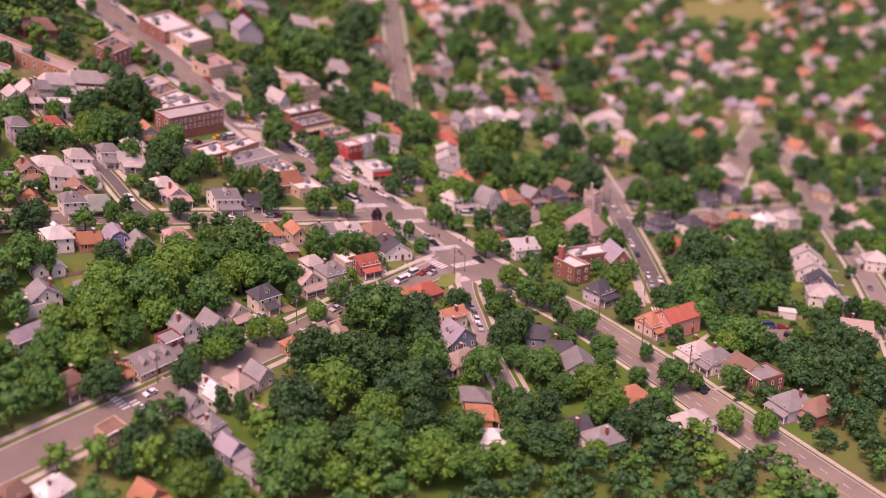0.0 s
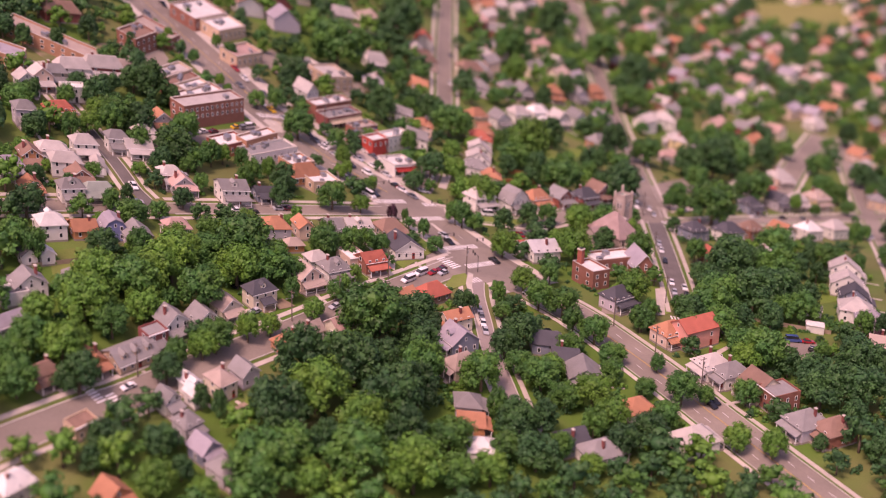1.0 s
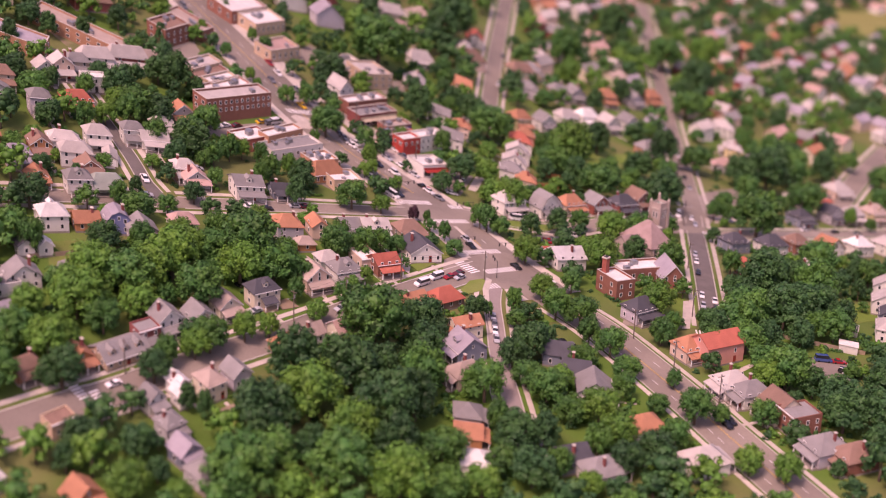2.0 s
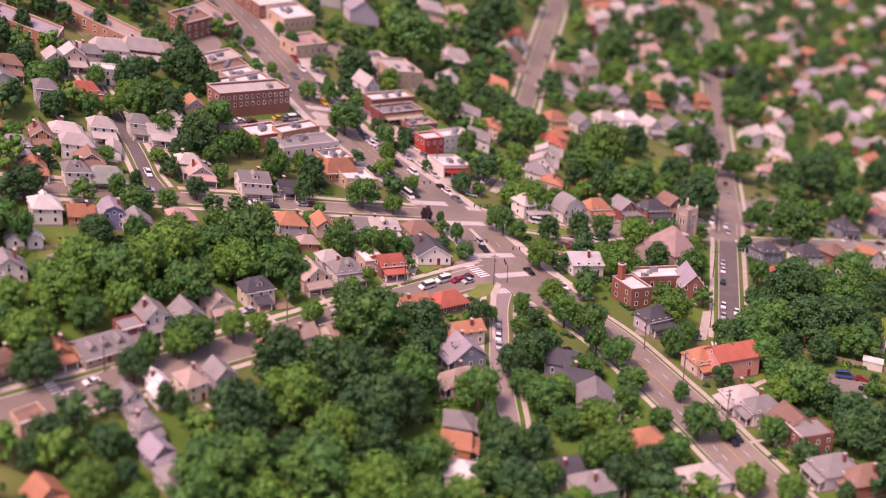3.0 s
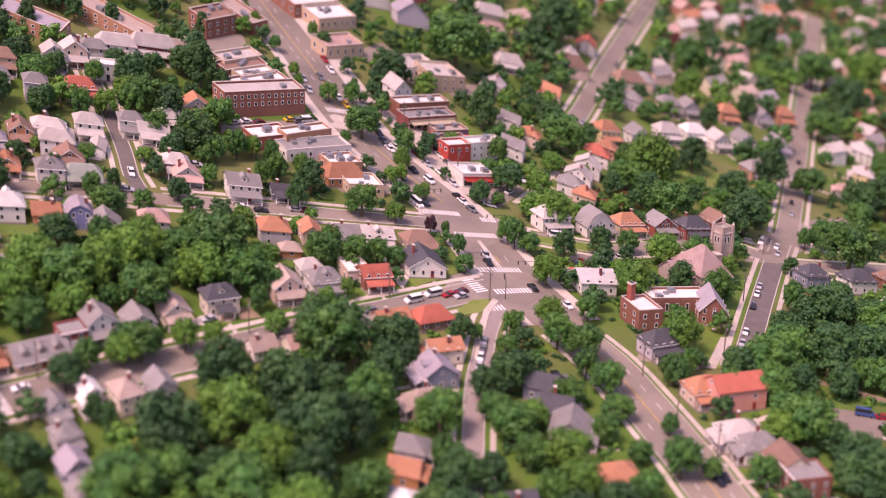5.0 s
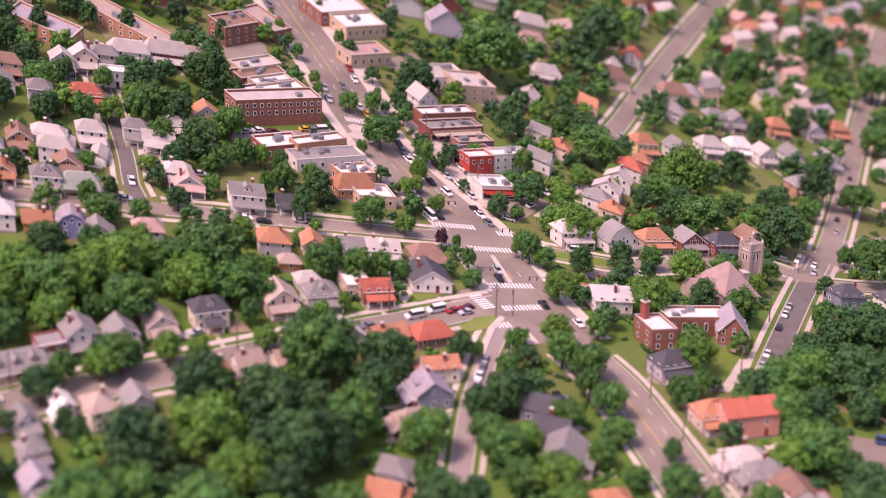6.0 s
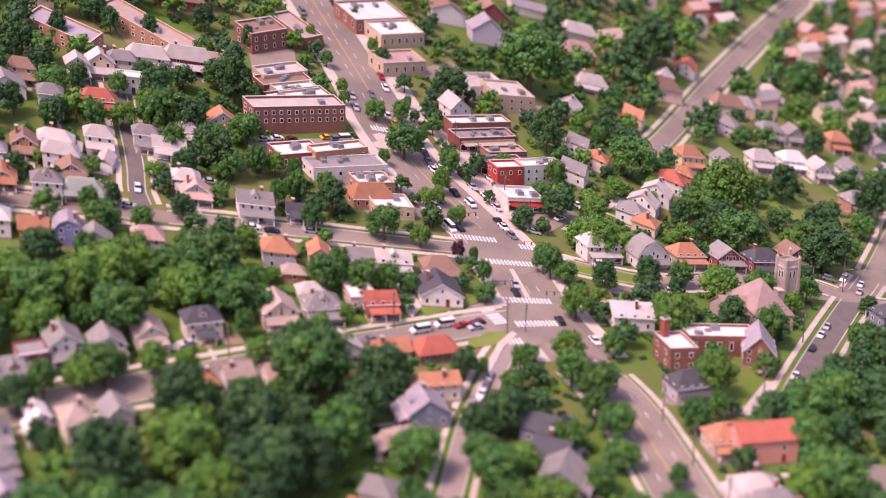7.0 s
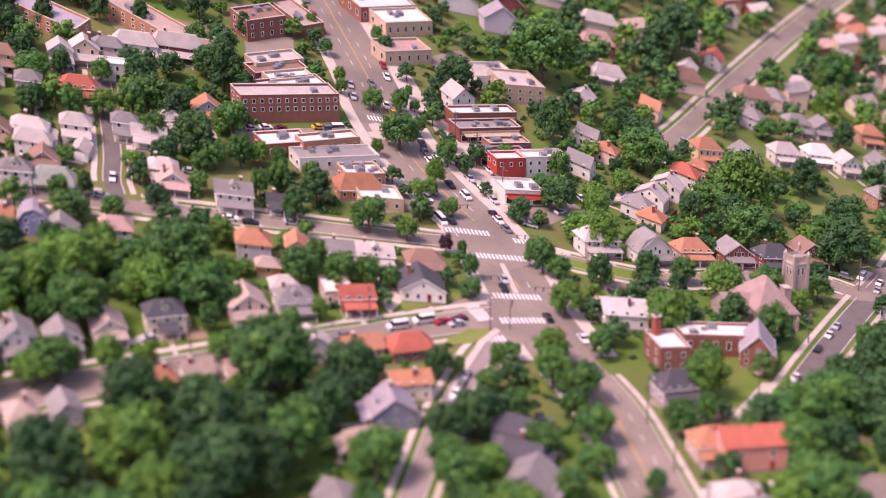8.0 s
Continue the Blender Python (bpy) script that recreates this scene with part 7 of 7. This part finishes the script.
tree(137.5, 39.4, 3.6, 'dark', 1.2)
tree(111.5, -39.0, 2.7, 'mid', 1.45)
tree(96.8, -48.1, 1.5, 'mid', 1.45)
tree(262.5, 334.0, 7.4, 'dark', 1)
tree(275.0, 330.4, 6.7, 'mid', 1)
tree(262.8, 261.3, 6.9, 'mid', 1)
tree(293.5, 312.9, 7.3, 'dark', 1)
tree(274.1, 310.7, 4.6, 'bright', 1)
tree(-120.8, 40.9, 6.0, 'mid', 1)
tree(-110.9, 48.3, 5.3, 'dark', 1)
tree(-111.2, 34.7, 4.5, 'mid', 1.2)
tree(-136.7, 52.9, 3.3, 'mid', 1.45)
tree(-147.5, 47.8, 2.9, 'dark', 1.45)
tree(-100.2, 38.9, 4.5, 'mid', 1.2)
tree(-159.0, 44.8, 4.4, 'dark', 1.2)
tree(-155.7, 22.0, 3.9, 'dark', 1.2)
tree(-168.6, 53.3, 4.5, 'dark', 1.2)
tree(-164.6, 69.5, 4.2, 'dark', 1.2)
tree(-143.5, 93.3, 3.9, 'dark', 1.2)
tree(-116.7, 95.7, 5.8, 'dark', 1)
tree(-125.8, 96.1, 3.9, 'mid', 1.2)
tree(-118.3, 117.5, 3.2, 'dark', 1.45)
tree(-154.6, 86.7, 4.3, 'dark', 1.2)
tree(-133.9, 115.3, 5.2, 'dark', 1)
tree(-162.0, 90.1, 4.7, 'dark', 1)
tree(-177.2, 67.4, 5.0, 'dark', 1)

# woods and the trees of the back yards
grove([(-100.8, -20.2), (-91.5, -6.7), (-83.1, -16.0), (-69.6, -15.7), (-62.9, -22.0), (-63.0, -39.6), (-67.3, -43.3), (-79.3, -38.9), (-87.1, -57.3), (-103.2, -75.5), (-115.3, -81.1), (-121.8, -84.1), (-127.0, -53.0), (-111.9, -37.3)], 8.6, 6.4, ('mid', 'mid', 'bright', 'bright'), 11, margin=1, tall=1)
grove([(-64.7, -81.6), (-50.3, -64.2), (-29.8, -47.4), (-14.9, -55.1), (-13.9, -76.9), (-16.1, -119.6), (-72.7, -134.5), (-68.4, -104.1), (-58.8, -91.5)], 11, 7.6, ('mid', 'dark', 'dark', 'bright', 'mid'), 12, margin=1, tall=1)
grove([(84.9, 27.3), (119.4, 73.2), (134.9, 62.9), (116.1, -20.4), (99.4, -29.7), (85.9, -30.1), (77.4, -25.2), (78.3, -0.1)], 10.5, 7, ('mid', 'dark', 'dark'), 13, margin=1, tall=1)
grove([(75.2, 11.9), (120.1, 27.4), (135.5, 25.3), (111.7, -21.4), (90.4, -33.0), (68.1, -32.5), (75.5, 6.2)], 9, 5.2, ('mid', 'dark'), 14, margin=1, tall=1)
grove([(-14.1, -74.3), (18.2, -65.1), (32.4, -91.1), (31.4, -110.3), (-10.6, -118.4)], 11, 6.6, ('mid', 'dark', 'bright'), 15, margin=1, tall=1)
grove([(78.8, -84.8), (86.0, -95.1), (111.0, -109.3), (134.9, -58.2), (110.7, -58.6)], 10.5, 6.4, ('dark',), 16, margin=1, tall=1)
grove([(-129.5, -87.7), (-110.5, -88.6), (-94.5, -74.1), (-87.6, -78.5), (-99.3, -93.1), (-123.8, -107.9)], 11, 4.5, ('mid', 'dark', 'bright'), 17, margin=1, tall=1)
grove([(-121.7, -115.5), (-96.5, -105.6), (-63.7, -115.5), (-61.2, -131.5), (-112.5, -147.8)], 12, 5, ('mid', 'dark', 'bright'), 18, margin=1, tall=1)
grove([(-155.0, 2.3), (-92.7, 64.3), (-45.1, 12.9), (-42.1, -19.2), (-66.8, -35.4), (-134.5, -70.3)], 15, 3.6, ('mid', 'dark', 'bright'), 19, margin=1, tall=1)
grove([(-23.7, 96.4), (207.6, 385.1), (138.9, 80.1), (-18.7, -10.8)], 16, 3.8, ('mid', 'dark', 'bright'), 20, margin=1, tall=1)
grove([(2.3, -29.9), (120.3, -1.5), (99.4, -100.0), (3.3, -115.9)], 15, 3.8, ('mid', 'dark', 'bright'), 21, margin=1, tall=1)
grove([(-164.2, 34.4), (-99.4, 105.7), (-92.0, 60.0), (-152.5, -6.6)], 13, 4.5, ('mid', 'dark'), 22, margin=1, tall=1)
grove([(243.7, 248.8), (305.8, 290.2), (209.8, 95.0), (180.5, 105.8)], 15, 4, ('mid', 'dark', 'bright'), 23, margin=1, tall=1)
grove([(-134.7, -73.4), (-124.7, -54.6), (-115.3, -43.5), (-106.9, -44.7), (-90.9, -41.7), (-91.3, -61.5), (-105.8, -74.6), (-108.9, -82.1), (-114.2, -88.8), (-135.0, -93.7)], 9, 6, ('mid', 'dark', 'mid', 'bright'), 31, margin=1, tall=1)
grove([(-143.7, -95.1), (-134.9, -94.9), (-134.9, -118.0), (-141.7, -119.7)], 9, 5.5, ('mid', 'dark'), 32, margin=1, tall=1)
grove([(-124.3, -99.1), (-114.6, -101.2), (-115.8, -110.9), (-124.6, -110.9)], 9, 5, ('mid', 'bright'), 33, margin=1, tall=1)
grove([(-148.2, -37.4), (-138.7, -34.8), (-140.2, -49.0), (-146.4, -60.0)], 9, 5, ('mid', 'dark'), 34, margin=1, tall=1)

# the far quarters beyond the shops
outer_quarters(5)


# street trees and parked cars along the shops
rng = random.Random(77)
for k in range(4, len(main_line) - 3, 3):
    p, n = main_line[k], main_ns[k]
    for s in (-1, 1):
        q = p + n * s * (main_w / 2 + rng.uniform(1.6, 2.6))
        if rng.random() < 0.62 and 58 < q.y < 330 and not near_road(q.x, q.y, 0.8, "main") and not any((q.x - a) ** 2 + (q.y - b) ** 2 < (c * 0.6 + 1.5) ** 2 for a, b, c in PLANTED[:420]):
            tree(q.x, q.y, rng.uniform(1.6, 2.7), rng.choice(("bright", "mid", "mid")), 1.35)
        if rng.random() < 0.34 and 62 < p.y < 300:
            q = p + n * s * (main_w / 2 - 1.5)
            car(q.x, q.y, math.degrees(math.atan2(-n.x, n.y)), rng.choice(("white", "silver", "black", "grey", "white", "red")), rng.choice(("sedan", "sedan", "suv")))

# hedges and undergrowth of the yards
rng = random.Random(31)
for _ in range(2600):
    x, y = rng.uniform(-150, 150), rng.uniform(-112, 210)
    r, kind, turn = rng.uniform(0.7, 1.5), rng.choice(("mid", "dark", "dark", "bright")), rng.uniform(0, 360)
    clump = rng.randrange(1, 4)
    if near_road(x, y, 4.5) or any(within(x, y, o) for o in PAVED) or any((x - a) ** 2 + (y - b) ** 2 < (q * 0.8 + 0.6) ** 2 for a, b, q in FOOT):
        continue
    for k in range(clump):
        px, py = x + 1.5 * r * k * math.cos(radians(turn)), y + 1.5 * r * k * math.sin(radians(turn))
        MASS.setdefault("low", []).append((kind, rng.randrange(3), pose(px, py, ground(px, py), 0, 0, turn + 40 * k) @ Matrix.Scale(r / 4.0, 4)))
woodland("low", "undergrowth", "low green hedges and shrubs of the back yards", fine=False)
woodland("near", "woodland", "dense green summer woods and yard trees between houses")
woodland("yard", "yard_trees", "small green trees and shrubs in back yards", fine=False)
distant_houses()
woodland("far", "distant_woodland", "green trees of the outer quarters", fine=False)
